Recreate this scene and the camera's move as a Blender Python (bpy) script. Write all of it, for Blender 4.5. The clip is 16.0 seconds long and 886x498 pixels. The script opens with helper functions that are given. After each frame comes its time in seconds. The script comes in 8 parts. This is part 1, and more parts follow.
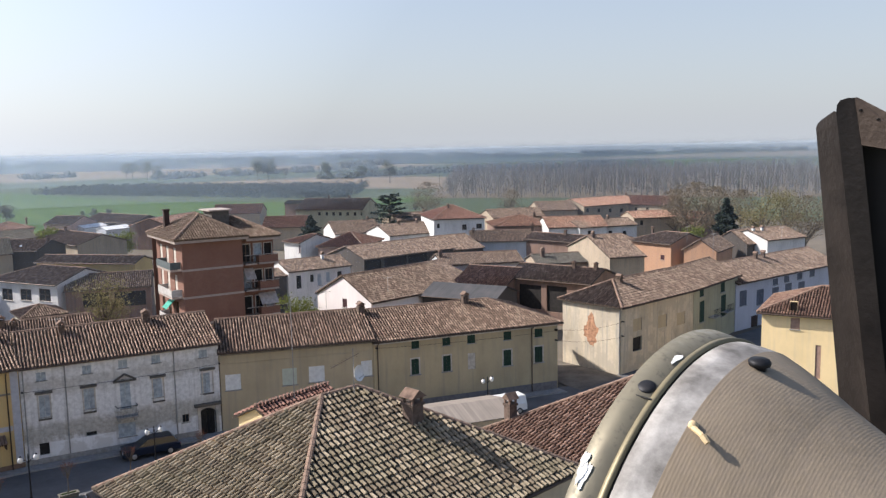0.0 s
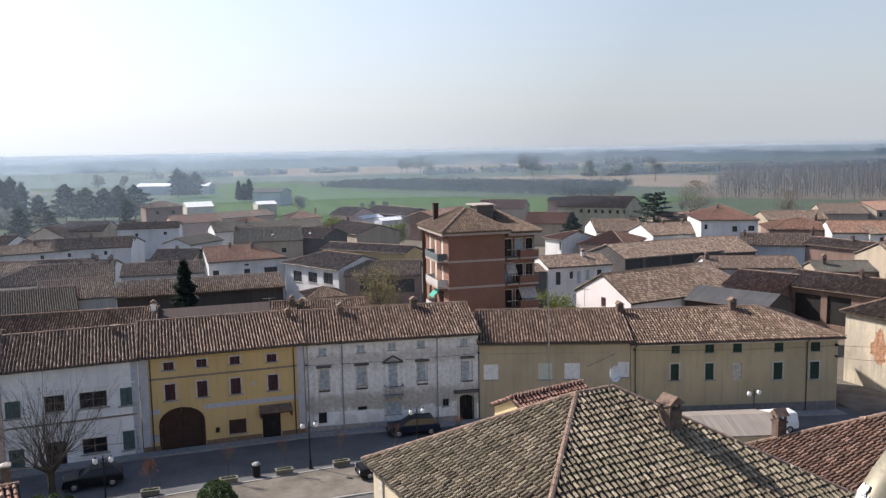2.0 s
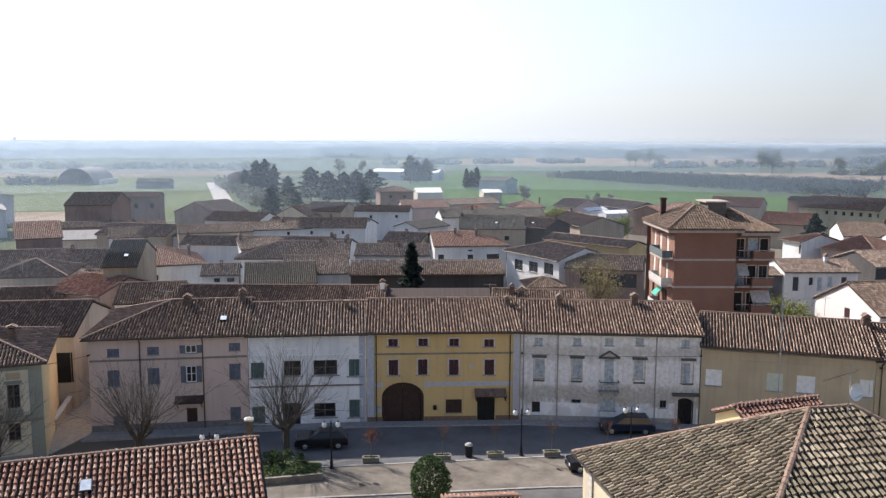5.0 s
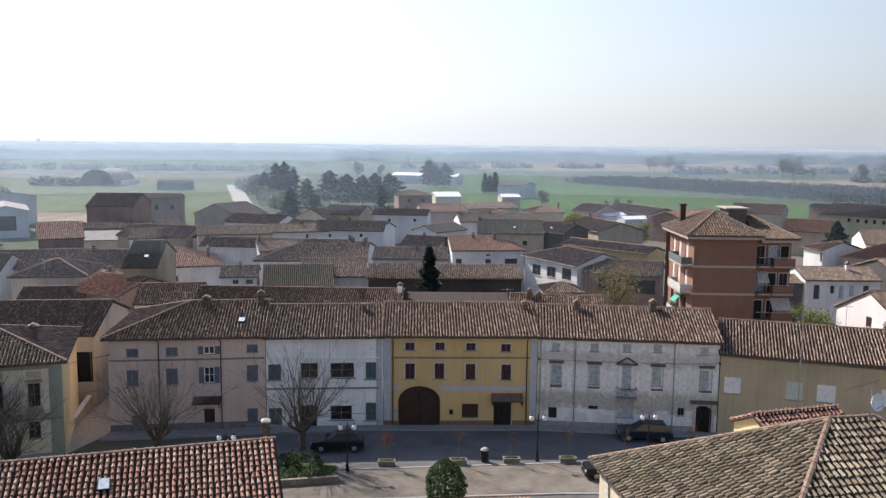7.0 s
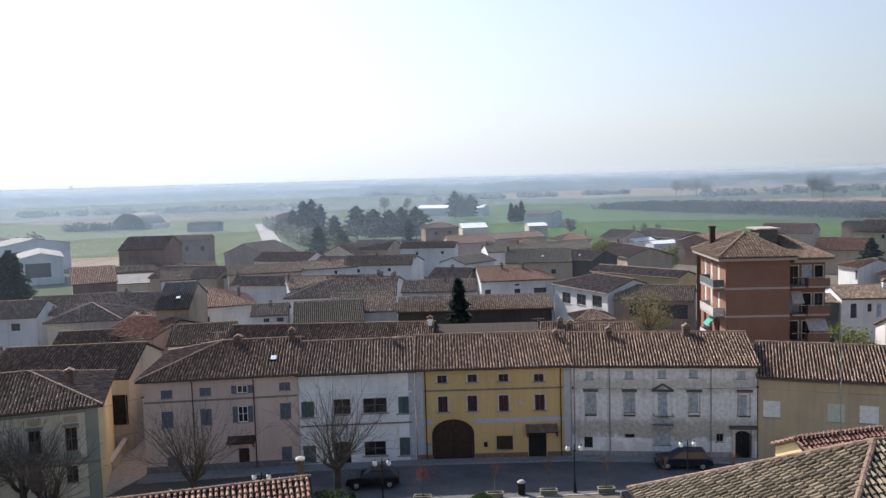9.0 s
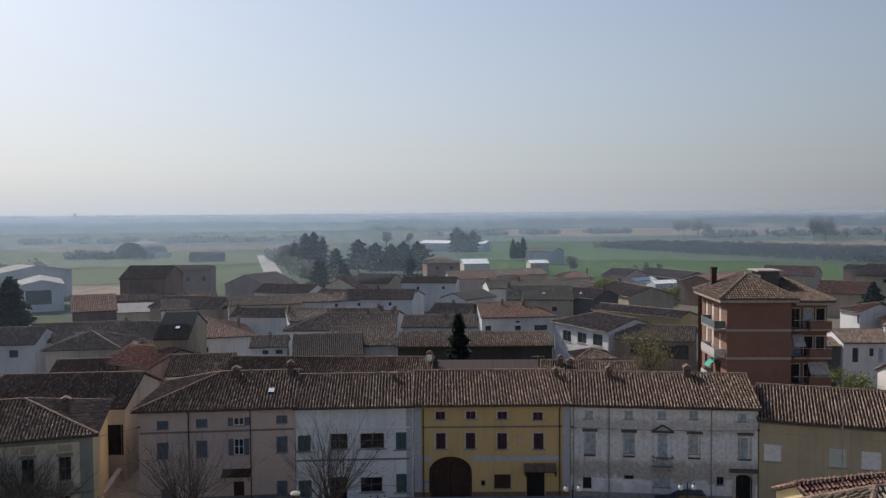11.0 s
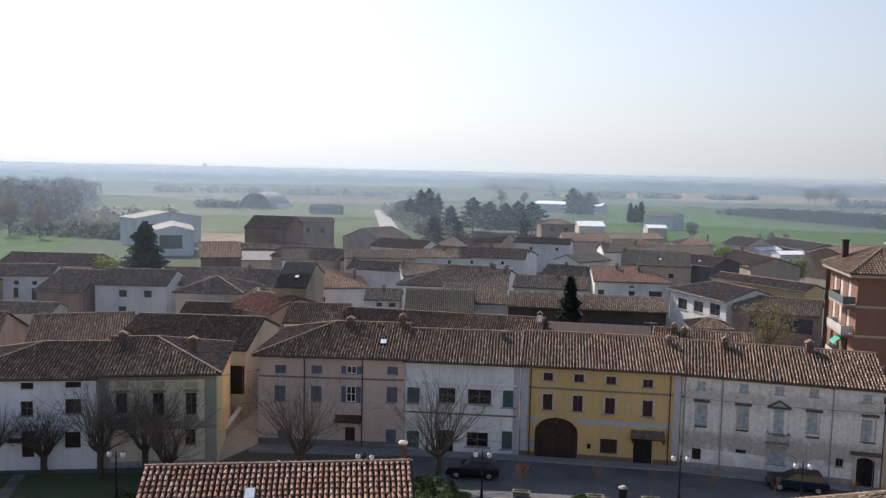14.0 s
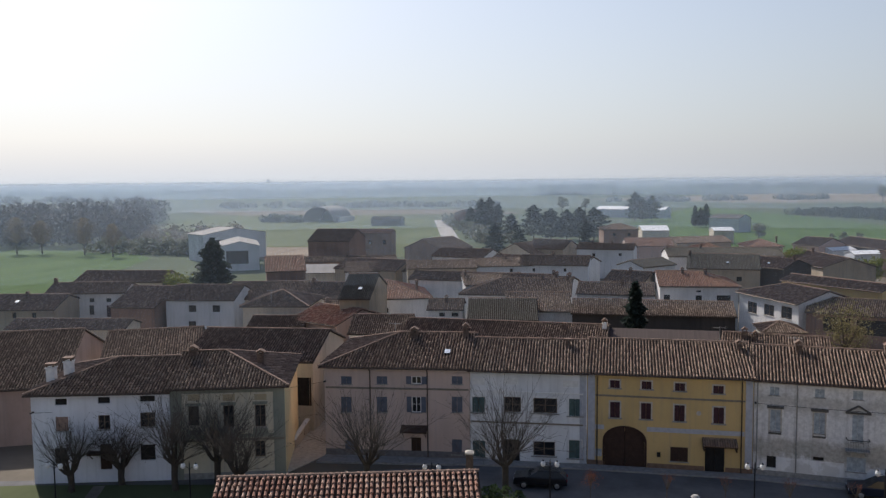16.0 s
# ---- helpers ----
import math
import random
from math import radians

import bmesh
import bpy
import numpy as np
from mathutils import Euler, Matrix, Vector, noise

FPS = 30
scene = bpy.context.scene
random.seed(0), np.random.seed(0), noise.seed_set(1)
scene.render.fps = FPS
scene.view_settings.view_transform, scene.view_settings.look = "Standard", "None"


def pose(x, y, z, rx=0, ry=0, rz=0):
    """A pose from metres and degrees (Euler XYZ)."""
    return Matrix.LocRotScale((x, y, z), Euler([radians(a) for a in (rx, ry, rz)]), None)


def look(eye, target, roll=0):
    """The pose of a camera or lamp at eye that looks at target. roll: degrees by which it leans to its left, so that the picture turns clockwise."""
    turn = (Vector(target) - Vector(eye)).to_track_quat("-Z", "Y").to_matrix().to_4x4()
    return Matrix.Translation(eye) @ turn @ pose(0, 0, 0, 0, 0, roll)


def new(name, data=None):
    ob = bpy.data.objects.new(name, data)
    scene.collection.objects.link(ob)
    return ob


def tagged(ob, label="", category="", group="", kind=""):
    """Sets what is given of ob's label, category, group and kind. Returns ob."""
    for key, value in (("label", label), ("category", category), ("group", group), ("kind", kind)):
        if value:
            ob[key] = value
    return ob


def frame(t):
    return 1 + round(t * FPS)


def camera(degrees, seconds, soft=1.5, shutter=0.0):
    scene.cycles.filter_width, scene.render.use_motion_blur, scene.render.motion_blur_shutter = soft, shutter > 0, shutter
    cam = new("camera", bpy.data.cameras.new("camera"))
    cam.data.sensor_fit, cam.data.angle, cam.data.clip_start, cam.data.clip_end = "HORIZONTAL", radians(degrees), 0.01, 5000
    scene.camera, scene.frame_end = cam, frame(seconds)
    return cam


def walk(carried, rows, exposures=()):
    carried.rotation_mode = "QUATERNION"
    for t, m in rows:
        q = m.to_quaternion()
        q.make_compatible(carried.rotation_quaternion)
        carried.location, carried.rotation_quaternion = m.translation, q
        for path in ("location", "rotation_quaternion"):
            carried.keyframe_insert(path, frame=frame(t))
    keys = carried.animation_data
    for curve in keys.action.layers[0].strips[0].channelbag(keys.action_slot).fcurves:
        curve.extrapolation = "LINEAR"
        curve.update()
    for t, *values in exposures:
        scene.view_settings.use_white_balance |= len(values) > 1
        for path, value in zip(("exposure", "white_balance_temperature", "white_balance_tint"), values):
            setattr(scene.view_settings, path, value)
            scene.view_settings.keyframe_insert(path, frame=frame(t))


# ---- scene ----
# the camera stands in a bell tower's opening and turns
cam = camera(56.2, 16.0, soft=1.35)
PATH = [
    (0.0, pose(0.0000, 0.0000, 25.0000, 83.02, 1.13, -33.71)),
    (0.5, pose(-0.0155, 0.0170, 25.0110, 83.93, 1.08, -29.01)),
    (1.0, pose(-0.0050, 0.0055, 25.0080, 83.95, 0.65, -23.58)),
    (1.5, pose(-0.0015, 0.0016, 25.0020, 83.69, 0.34, -18.85)),
    (2.0, pose(0.0030, -0.0020, 25.0010, 83.15, 1.02, -15.72)),
    (2.5, pose(0.0045, -0.0030, 24.9990, 82.00, 2.26, -12.64)),
    (3.0, pose(0.0060, -0.0040, 24.9970, 81.65, 3.15, -9.42)),
    (3.5, pose(0.0050, -0.0050, 24.9975, 82.05, 2.73, -6.94)),
    (4.0, pose(0.0040, -0.0060, 24.9980, 82.15, 1.58, -3.89)),
    (6.5, pose(-0.0040, 0.0040, 25.0000, 83.31, -0.70, 0.95)),
    (7.0, pose(-0.0047, 0.0053, 24.9987, 82.89, -0.61, 1.06)),
    (7.5, pose(-0.0053, 0.0067, 24.9973, 82.96, -0.22, 0.20)),
    (8.0, pose(-0.0060, 0.0080, 24.9960, 83.11, 0.67, -0.47)),
    (8.5, pose(-0.0045, 0.0060, 24.9990, 83.74, 1.36, 0.30)),
    (9.0, pose(-0.0030, 0.0040, 25.0020, 85.10, 1.63, 2.77)),
    (11.5, pose(0.0040, -0.0060, 25.0040, 87.57, -0.04, 2.49)),
    (12.0, pose(0.0050, -0.0045, 25.0030, 86.92, -0.80, 1.00)),
    (12.5, pose(0.0060, -0.0030, 25.0020, 85.01, -1.33, 2.82)),
    (13.0, pose(0.0075, 0.0005, 25.0025, 83.73, -1.23, 7.46)),
    (13.5, pose(0.0090, 0.0040, 25.0030, 83.32, -0.97, 9.55)),
    (14.0, pose(0.0085, 0.0030, 25.0045, 84.65, -1.26, 10.93)),
    (14.5, pose(0.0080, 0.0020, 25.0060, 85.09, -1.81, 11.36)),
    (15.0, pose(0.0087, 0.0027, 25.0067, 85.34, -2.26, 11.54)),
    (15.5, pose(0.0093, 0.0033, 25.0073, 84.97, -0.98, 12.71)),
    (16.0, pose(0.0100, 0.0040, 25.0080, 85.26, 0.57, 15.02)),
]
EXPOSURES = [(0.0, 1.0, 6220, 14), (2.5, 0.95, 6220, 14), (4.0, 1.2, 6220, 14), (6.5, 1.05, 6220, 14), (8.5, 1.0, 6170, 14), (9.0, 0.95, 6120, 13), (11.5, 0.1, 6170, 13), (12.0, 0.12, 6170, 13), (12.5, 0.3, 6220, 13), (13.0, 0.65, 6320, 14), (13.5, 0.9, 6320, 14), (14.0, 0.8, 6320, 14), (14.5, 0.5, 6270, 14), (15.0, 0.4, 6220, 14), (15.5, 0.32, 6220, 14), (16.0, 0.42, 6270, 14)]
walk(cam, PATH, EXPOSURES)

# ---- sky and sun ----
SUN_AZ, SUN_EL = 46.0, 38.5          # degrees to the left of straight ahead, and above the horizon
world = bpy.data.worlds.new("sky")
scene.world = world
world.use_nodes = True
wn = world.node_tree.nodes
sky = wn.new("ShaderNodeTexSky")
sky.sky_type = "NISHITA"
sky.sun_disc = False
sky.sun_elevation = radians(SUN_EL)
sky.sun_rotation = radians(-SUN_AZ)
sky.air_density, sky.dust_density, sky.ozone_density = 1.0, 1.6, 1.2
wn["Background"].inputs["Strength"].default_value = 0.09
world.node_tree.links.new(sky.outputs[0], wn["Background"].inputs[0])
sun = new("sun", bpy.data.lights.new("sun", "SUN"))
sun.data.energy, sun.data.angle, sun.data.color = 3.9, radians(0.6), (1.0, 0.93, 0.83)
sun.matrix_world = look((0, 0, 0), (math.sin(radians(SUN_AZ)) * math.cos(radians(SUN_EL)), -math.cos(radians(SUN_AZ)) * math.cos(radians(SUN_EL)), -math.sin(radians(SUN_EL))))
sun.location = (-60, 200, 150)


# ---- materials ----
def nodes_of(name, rough=0.9, metal=0.0):
    m = bpy.data.materials.new(name)
    m.use_nodes = True
    nt = m.node_tree
    b = nt.nodes["Principled BSDF"]
    b.inputs["Roughness"].default_value = rough
    b.inputs["Metallic"].default_value = metal
    b.inputs["Specular IOR Level"].default_value = 0.3
    return m, nt, b


def noise_node(nt, scale, detail=4.0, coord="Object", stretch=None, rough=0.55):
    tc = nt.nodes.new("ShaderNodeNewGeometry" if coord == "Position" else "ShaderNodeTexCoord")
    n = nt.nodes.new("ShaderNodeTexNoise")
    n.inputs["Scale"].default_value, n.inputs["Detail"].default_value, n.inputs["Roughness"].default_value = scale, detail, rough
    out = tc.outputs[coord]
    if stretch:
        mp = nt.nodes.new("ShaderNodeMapping")
        mp.inputs["Scale"].default_value = stretch
        nt.links.new(out, mp.inputs[0])
        out = mp.outputs[0]
    nt.links.new(out, n.inputs["Vector"])
    return n.outputs["Fac"]


def ramp(nt, fac, stops):
    r = nt.nodes.new("ShaderNodeValToRGB")
    els = r.color_ramp.elements
    while len(els) < len(stops):
        els.new(0.5)
    for e, (p, c) in zip(els, stops):
        e.position, e.color = p, (*c, 1) if len(c) == 3 else c
    nt.links.new(fac, r.inputs[0])
    return r.outputs[0]


def mix(nt, fac, a, b, mode="MIX"):
    x = nt.nodes.new("ShaderNodeMix")
    x.data_type, x.blend_type = "RGBA", mode
    for sock, v in ((x.inputs[0], fac), (x.inputs[6], a), (x.inputs[7], b)):
        if isinstance(v, (int, float)):
            sock.default_value = v
        elif isinstance(v, tuple):
            sock.default_value = (*v, 1) if len(v) == 3 else v
        else:
            nt.links.new(v, sock)
    return x.outputs[2]


def bump(nt, b, height, strength=0.3, distance=0.02):
    k = nt.nodes.new("ShaderNodeBump")
    k.inputs["Strength"].default_value, k.inputs["Distance"].default_value = strength, distance
    nt.links.new(height, k.inputs["Height"])
    nt.links.new(k.outputs[0], b.inputs["Normal"])


def shade(c, k):
    return tuple(min(1.0, v * k) for v in c)


def grey_of(c, k=1.0):
    g = sum(c) / 3 * k
    return (g, g, g * 0.97)


MATS = {}


def plaster(color, stain=0.35, peel=None):
    key = ("plaster", color, stain, peel)
    if key in MATS:
        return MATS[key]
    m, nt, b = nodes_of("plaster", 0.92)
    big = noise_node(nt, 0.35, 5, stretch=(1, 1, 0.55))
    fine = noise_node(nt, 3.0, 6)
    runs = noise_node(nt, 1.2, 4, stretch=(2.2, 2.2, 0.12))
    c = ramp(nt, big, [(0.3, shade(color, 1 - stain * 0.55)), (0.52, color), (0.75, shade(color, 1.08))])
    c = mix(nt, ramp(nt, runs, [(0.5, (0, 0, 0)), (0.75, (stain,) * 3)]), c, shade(grey_of(color), 0.55))
    c = mix(nt, ramp(nt, fine, [(0.35, (0.25 * stain,) * 3), (0.6, (0, 0, 0))]), c, shade(color, 0.6))
    if peel:
        p = noise_node(nt, 0.55, 7, rough=0.62)
        c = mix(nt, ramp(nt, p, [(0.5, (0, 0, 0)), (0.56, (0.8,) * 3)]), c, peel)
    nt.links.new(c, b.inputs["Base Color"])
    bump(nt, b, fine, 0.25, 0.01)
    MATS[key] = m
    return m


def tile_mat(name, a, b_, c_, lichen=(0.36, 0.34, 0.24), lich=0.3):
    m, nt, b = nodes_of(name, 0.95)
    geo = nt.nodes.new("ShaderNodeNewGeometry")
    oi = nt.nodes.new("ShaderNodeObjectInfo")
    ad = nt.nodes.new("ShaderNodeMath")
    ad.operation = "ADD"
    nt.links.new(geo.outputs["Random Per Island"], ad.inputs[0])
    nt.links.new(oi.outputs["Random"], ad.inputs[1])
    fr = nt.nodes.new("ShaderNodeMath")
    fr.operation = "FRACT"
    nt.links.new(ad.outputs[0], fr.inputs[0])
    c = ramp(nt, fr.outputs[0], [(0.0, a), (0.22, shade(b_, 0.8)), (0.5, b_), (0.78, c_), (0.93, shade(c_, 1.25)), (1.0, shade(a, 0.8))])
    patch = noise_node(nt, 0.5, 6, "Position", rough=0.65)
    c = mix(nt, ramp(nt, patch, [(0.45, (0, 0, 0)), (0.68, (lich,) * 3)]), c, lichen)
    dark = noise_node(nt, 0.9, 5, "Position", rough=0.7)
    c = mix(nt, ramp(nt, dark, [(0.52, (0, 0, 0)), (0.74, (0.45,) * 3)]), c, shade(b_, 0.42))
    grain = noise_node(nt, 14, 4, "Position")
    c = mix(nt, 0.3, c, ramp(nt, grain, [(0.3, shade(b_, 0.45)), (0.7, shade(c_, 1.25))]))
    nt.links.new(c, b.inputs["Base Color"])
    bump(nt, b, grain, 0.4, 0.02)
    return m


def simple(name, color, rough=0.85, metal=0.0, var=0.25, scale=3.0, bmp=0.2):
    key = (name, color, rough, metal, var, scale)
    if key in MATS:
        return MATS[key]
    m, nt, b = nodes_of(name, rough, metal)
    n = noise_node(nt, scale, 5)
    n2 = noise_node(nt, scale * 7, 4)
    c = ramp(nt, n, [(0.3, shade(color, 1 - var)), (0.7, shade(color, 1 + var))])
    c = mix(nt, 0.4 * var, c, ramp(nt, n2, [(0.35, shade(color, 0.4)), (0.65, shade(color, 1.3))]))
    nt.links.new(c, b.inputs["Base Color"])
    bump(nt, b, n2, bmp, 0.01)
    MATS[key] = m
    return m


def leaf_mat(name, color, var=0.4):
    m, nt, b = nodes_of(name, 0.75)
    geo = nt.nodes.new("ShaderNodeNewGeometry")
    c = ramp(nt, geo.outputs["Random Per Island"], [(0.0, shade(color, 1 - var)), (0.6, color), (1.0, shade(color, 1 + var))])
    nt.links.new(c, b.inputs["Base Color"])
    tr = nt.nodes.new("ShaderNodeBsdfTranslucent")
    nt.links.new(c, tr.inputs[0])
    mx = nt.nodes.new("ShaderNodeMixShader")
    mx.inputs[0].default_value = 0.35
    nt.links.new(b.outputs[0], mx.inputs[1])
    nt.links.new(tr.outputs[0], mx.inputs[2])
    nt.links.new(mx.outputs[0], nt.nodes["Material Output"].inputs[0])
    return m


TILE_NEAR = tile_mat("old_clay_tile", (0.085, 0.064, 0.046), (0.205, 0.162, 0.11), (0.36, 0.295, 0.205), (0.22, 0.21, 0.12), 0.45)
TILE_RED = tile_mat("red_clay_tile", (0.17, 0.085, 0.06), (0.31, 0.15, 0.10), (0.42, 0.28, 0.205), (0.33, 0.27, 0.20), 0.4)
TILE_BROWN = tile_mat("brown_clay_tile", (0.072, 0.049, 0.037), (0.152, 0.105, 0.079), (0.285, 0.212, 0.162), (0.215, 0.183, 0.14), 0.3)
TILE_ROW = tile_mat("weathered_clay_tile", (0.070, 0.046, 0.034), (0.150, 0.098, 0.071), (0.30, 0.217, 0.162), (0.215, 0.178, 0.13), 0.3)
TILE_GREY = tile_mat("grey_roof_tile", (0.105, 0.097, 0.082), (0.125, 0.115, 0.098), (0.15, 0.138, 0.118), (0.14, 0.14, 0.11), 0.3)
TILE_ORANGE = tile_mat("new_orange_tile", (0.17, 0.083, 0.056), (0.23, 0.118, 0.078), (0.30, 0.175, 0.125), (0.26, 0.19, 0.14), 0.25)
TILES = {"near": TILE_NEAR, "red": TILE_RED, "brown": TILE_BROWN, "row": TILE_ROW, "grey": TILE_GREY, "orange": TILE_ORANGE}
RIDGE = simple("ridge_tile", (0.22, 0.15, 0.11), 0.95, var=0.45, scale=2.5)
DARK = simple("interior_shade", (0.03, 0.027, 0.025), 0.95)
WOODBEAM = simple("old_timber", (0.14, 0.10, 0.07), 0.9)
GLASS = simple("window_glass", (0.02, 0.022, 0.026), 0.08, var=0.1)
GREENSH = simple("green_shutter_paint", (0.075, 0.115, 0.11), 0.75)
DKGREEN = simple("dark_green_paint", (0.02, 0.045, 0.03), 0.7)
BLUEGREY = simple("bluegrey_shutter_paint", (0.12, 0.13, 0.16), 0.75)
MAROON = simple("maroon_shutter_paint", (0.055, 0.022, 0.026), 0.7)
PALEGREY = simple("faded_grey_paint", (0.36, 0.40, 0.43), 0.85, var=0.35)
WHITEP = simple("white_paint", (0.72, 0.71, 0.68), 0.8, var=0.12)
STONE = simple("grey_stone", (0.30, 0.29, 0.27), 0.9)
GUTTER = simple("brown_gutter_metal", (0.09, 0.065, 0.05), 0.6, 0.4)
IRON = simple("dark_iron", (0.025, 0.025, 0.027), 0.55, 0.6)
BRICKM = simple("chimney_brick", (0.125, 0.09, 0.07), 0.95, var=0.5, scale=5)
BARK = simple("bark", (0.11, 0.09, 0.07), 0.95, scale=4)
STREETBARK = simple("dark_street_bark", (0.065, 0.053, 0.042), 0.95, scale=4)
SHOOTS = simple("brown_shoots", (0.10, 0.085, 0.07), 0.95, scale=4)
ASPHALT = simple("asphalt", (0.075, 0.073, 0.072), 0.95, var=0.3, scale=0.5)
BROWNP = simple("brown_wood_paint", (0.05, 0.028, 0.02), 0.75)
BLINDTAN = simple("tan_blind", (0.33, 0.22, 0.17), 0.8)
PALEBLIND = simple("pale_green_blind", (0.50, 0.53, 0.44), 0.8, var=0.1)
PALESTONE = simple("pale_surround", (0.48, 0.44, 0.38), 0.9)
TILES["redbrown"] = tile_mat("redbrown_clay_tile", (0.09, 0.05, 0.037), (0.17, 0.097, 0.068), (0.29, 0.185, 0.135), (0.20, 0.16, 0.12), 0.3)
TILES["rustred"] = tile_mat("rustred_clay_tile", (0.16, 0.075, 0.055), (0.23, 0.115, 0.085), (0.29, 0.165, 0.125), (0.24, 0.17, 0.14), 0.2)


def sheet_mat(name, color, rust=None):
    m, nt, b = nodes_of(name, 0.9)
    w = noise_node(nt, 1.0, 4, stretch=(6, 0.15, 0.15))
    n = noise_node(nt, 0.4, 5)
    c = ramp(nt, w, [(0.3, shade(color, 0.8)), (0.7, shade(color, 1.15))])
    c = mix(nt, ramp(nt, n, [(0.45, (0, 0, 0)), (0.7, (0.5,) * 3)]), c, rust or shade(color, 0.7))
    nt.links.new(c, b.inputs["Base Color"])
    bump(nt, b, w, 0.4, 0.03)
    return m


SHEETS = {"pale": sheet_mat("pale_sheet", (0.27, 0.255, 0.235)), "white": sheet_mat("white_sheet", (0.75, 0.75, 0.74)), "rust": sheet_mat("rusty_sheet", (0.062, 0.044, 0.038), (0.05, 0.035, 0.03)), "taupe": sheet_mat("taupe_sheet", (0.25, 0.215, 0.18)),
          "dark": sheet_mat("dark_sheet", (0.06, 0.06, 0.062), (0.11, 0.10, 0.095))}
YELLOW = plaster((0.57, 0.41, 0.185), 0.25)


def shabby_plaster():
    """Old white paint with grey-beige bands of damp and flaking above the dado and under the top floor."""
    m, nt, b = nodes_of("shabby_white_plaster", 0.93)
    tc = nt.nodes.new("ShaderNodeTexCoord")
    sp = nt.nodes.new("ShaderNodeSeparateXYZ")
    nt.links.new(tc.outputs["Object"], sp.inputs[0])
    wob = noise_node(nt, 0.7, 8, rough=0.7)
    ma = nt.nodes.new("ShaderNodeMath")
    ma.operation = "MULTIPLY_ADD"
    nt.links.new(wob, ma.inputs[0])
    ma.inputs[1].default_value = 3.4
    nt.links.new(sp.outputs[2], ma.inputs[2])
    dv = nt.nodes.new("ShaderNodeMath")
    dv.operation = "MULTIPLY_ADD"
    nt.links.new(ma.outputs[0], dv.inputs[0])
    dv.inputs[1].default_value, dv.inputs[2].default_value = 0.1, -0.17
    fac = ramp(nt, dv.outputs[0], [(0.16, (0.1,) * 3), (0.20, (0.9,) * 3), (0.31, (0.85,) * 3), (0.38, (0.15,) * 3), (0.55, (0.1,) * 3), (0.62, (0.65,) * 3), (0.68, (0.6,) * 3), (0.73, (0.12,) * 3)])
    fine = noise_node(nt, 3.0, 7, rough=0.65)
    runs = noise_node(nt, 1.2, 4, stretch=(2.2, 2.2, 0.12))
    c = mix(nt, fac, ramp(nt, fine, [(0.35, (0.60, 0.595, 0.585)), (0.6, (0.80, 0.79, 0.78))]), ramp(nt, fine, [(0.35, (0.30, 0.275, 0.235)), (0.62, (0.46, 0.43, 0.375))]))
    c = mix(nt, ramp(nt, runs, [(0.52, (0, 0, 0)), (0.75, (0.5,) * 3)]), c, (0.30, 0.285, 0.26))
    nt.links.new(c, b.inputs["Base Color"])
    bump(nt, b, fine, 0.35, 0.015)
    return m


GREYWHITE = shabby_plaster()
WHITEA = plaster((0.76, 0.76, 0.755), 0.35)
PINK = plaster((0.56, 0.435, 0.37), 0.25)
CREAM = plaster((0.62, 0.56, 0.43), 0.45)
CREAMPEEL = plaster((0.58, 0.50, 0.37), 0.85, (0.44, 0.385, 0.30))
WHITEB = plaster((0.78, 0.77, 0.79), 0.3)
TAN = plaster((0.45, 0.37, 0.245), 0.3)
TAN2 = plaster((0.46, 0.375, 0.235), 0.35)
PALEYELLOW = plaster((0.82, 0.64, 0.35), 0.2)
LILACW = plaster((0.50, 0.50, 0.55), 0.2)
WHITEW = plaster((0.66, 0.645, 0.62), 0.4)
WHITEP2 = plaster((0.76, 0.70, 0.68), 0.15)
PINKW = plaster((0.40, 0.285, 0.235), 0.4)
CREAMW = plaster((0.52, 0.455, 0.355), 0.45)
TANW = plaster((0.36, 0.295, 0.215), 0.45)
YELLOWW = plaster((0.50, 0.375, 0.165), 0.3)
OLIVEW = plaster((0.38, 0.36, 0.25), 0.4)
GREYBLUE = plaster((0.50, 0.52, 0.54), 0.4)
ORANGEW = plaster((0.42, 0.25, 0.155), 0.3)
BRICKW = plaster((0.23, 0.15, 0.115), 0.6)
# near-black plaster: the shade of walls and open fronts is put in
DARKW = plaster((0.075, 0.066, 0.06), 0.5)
NEARWALL = plaster((0.58, 0.49, 0.34), 0.3)


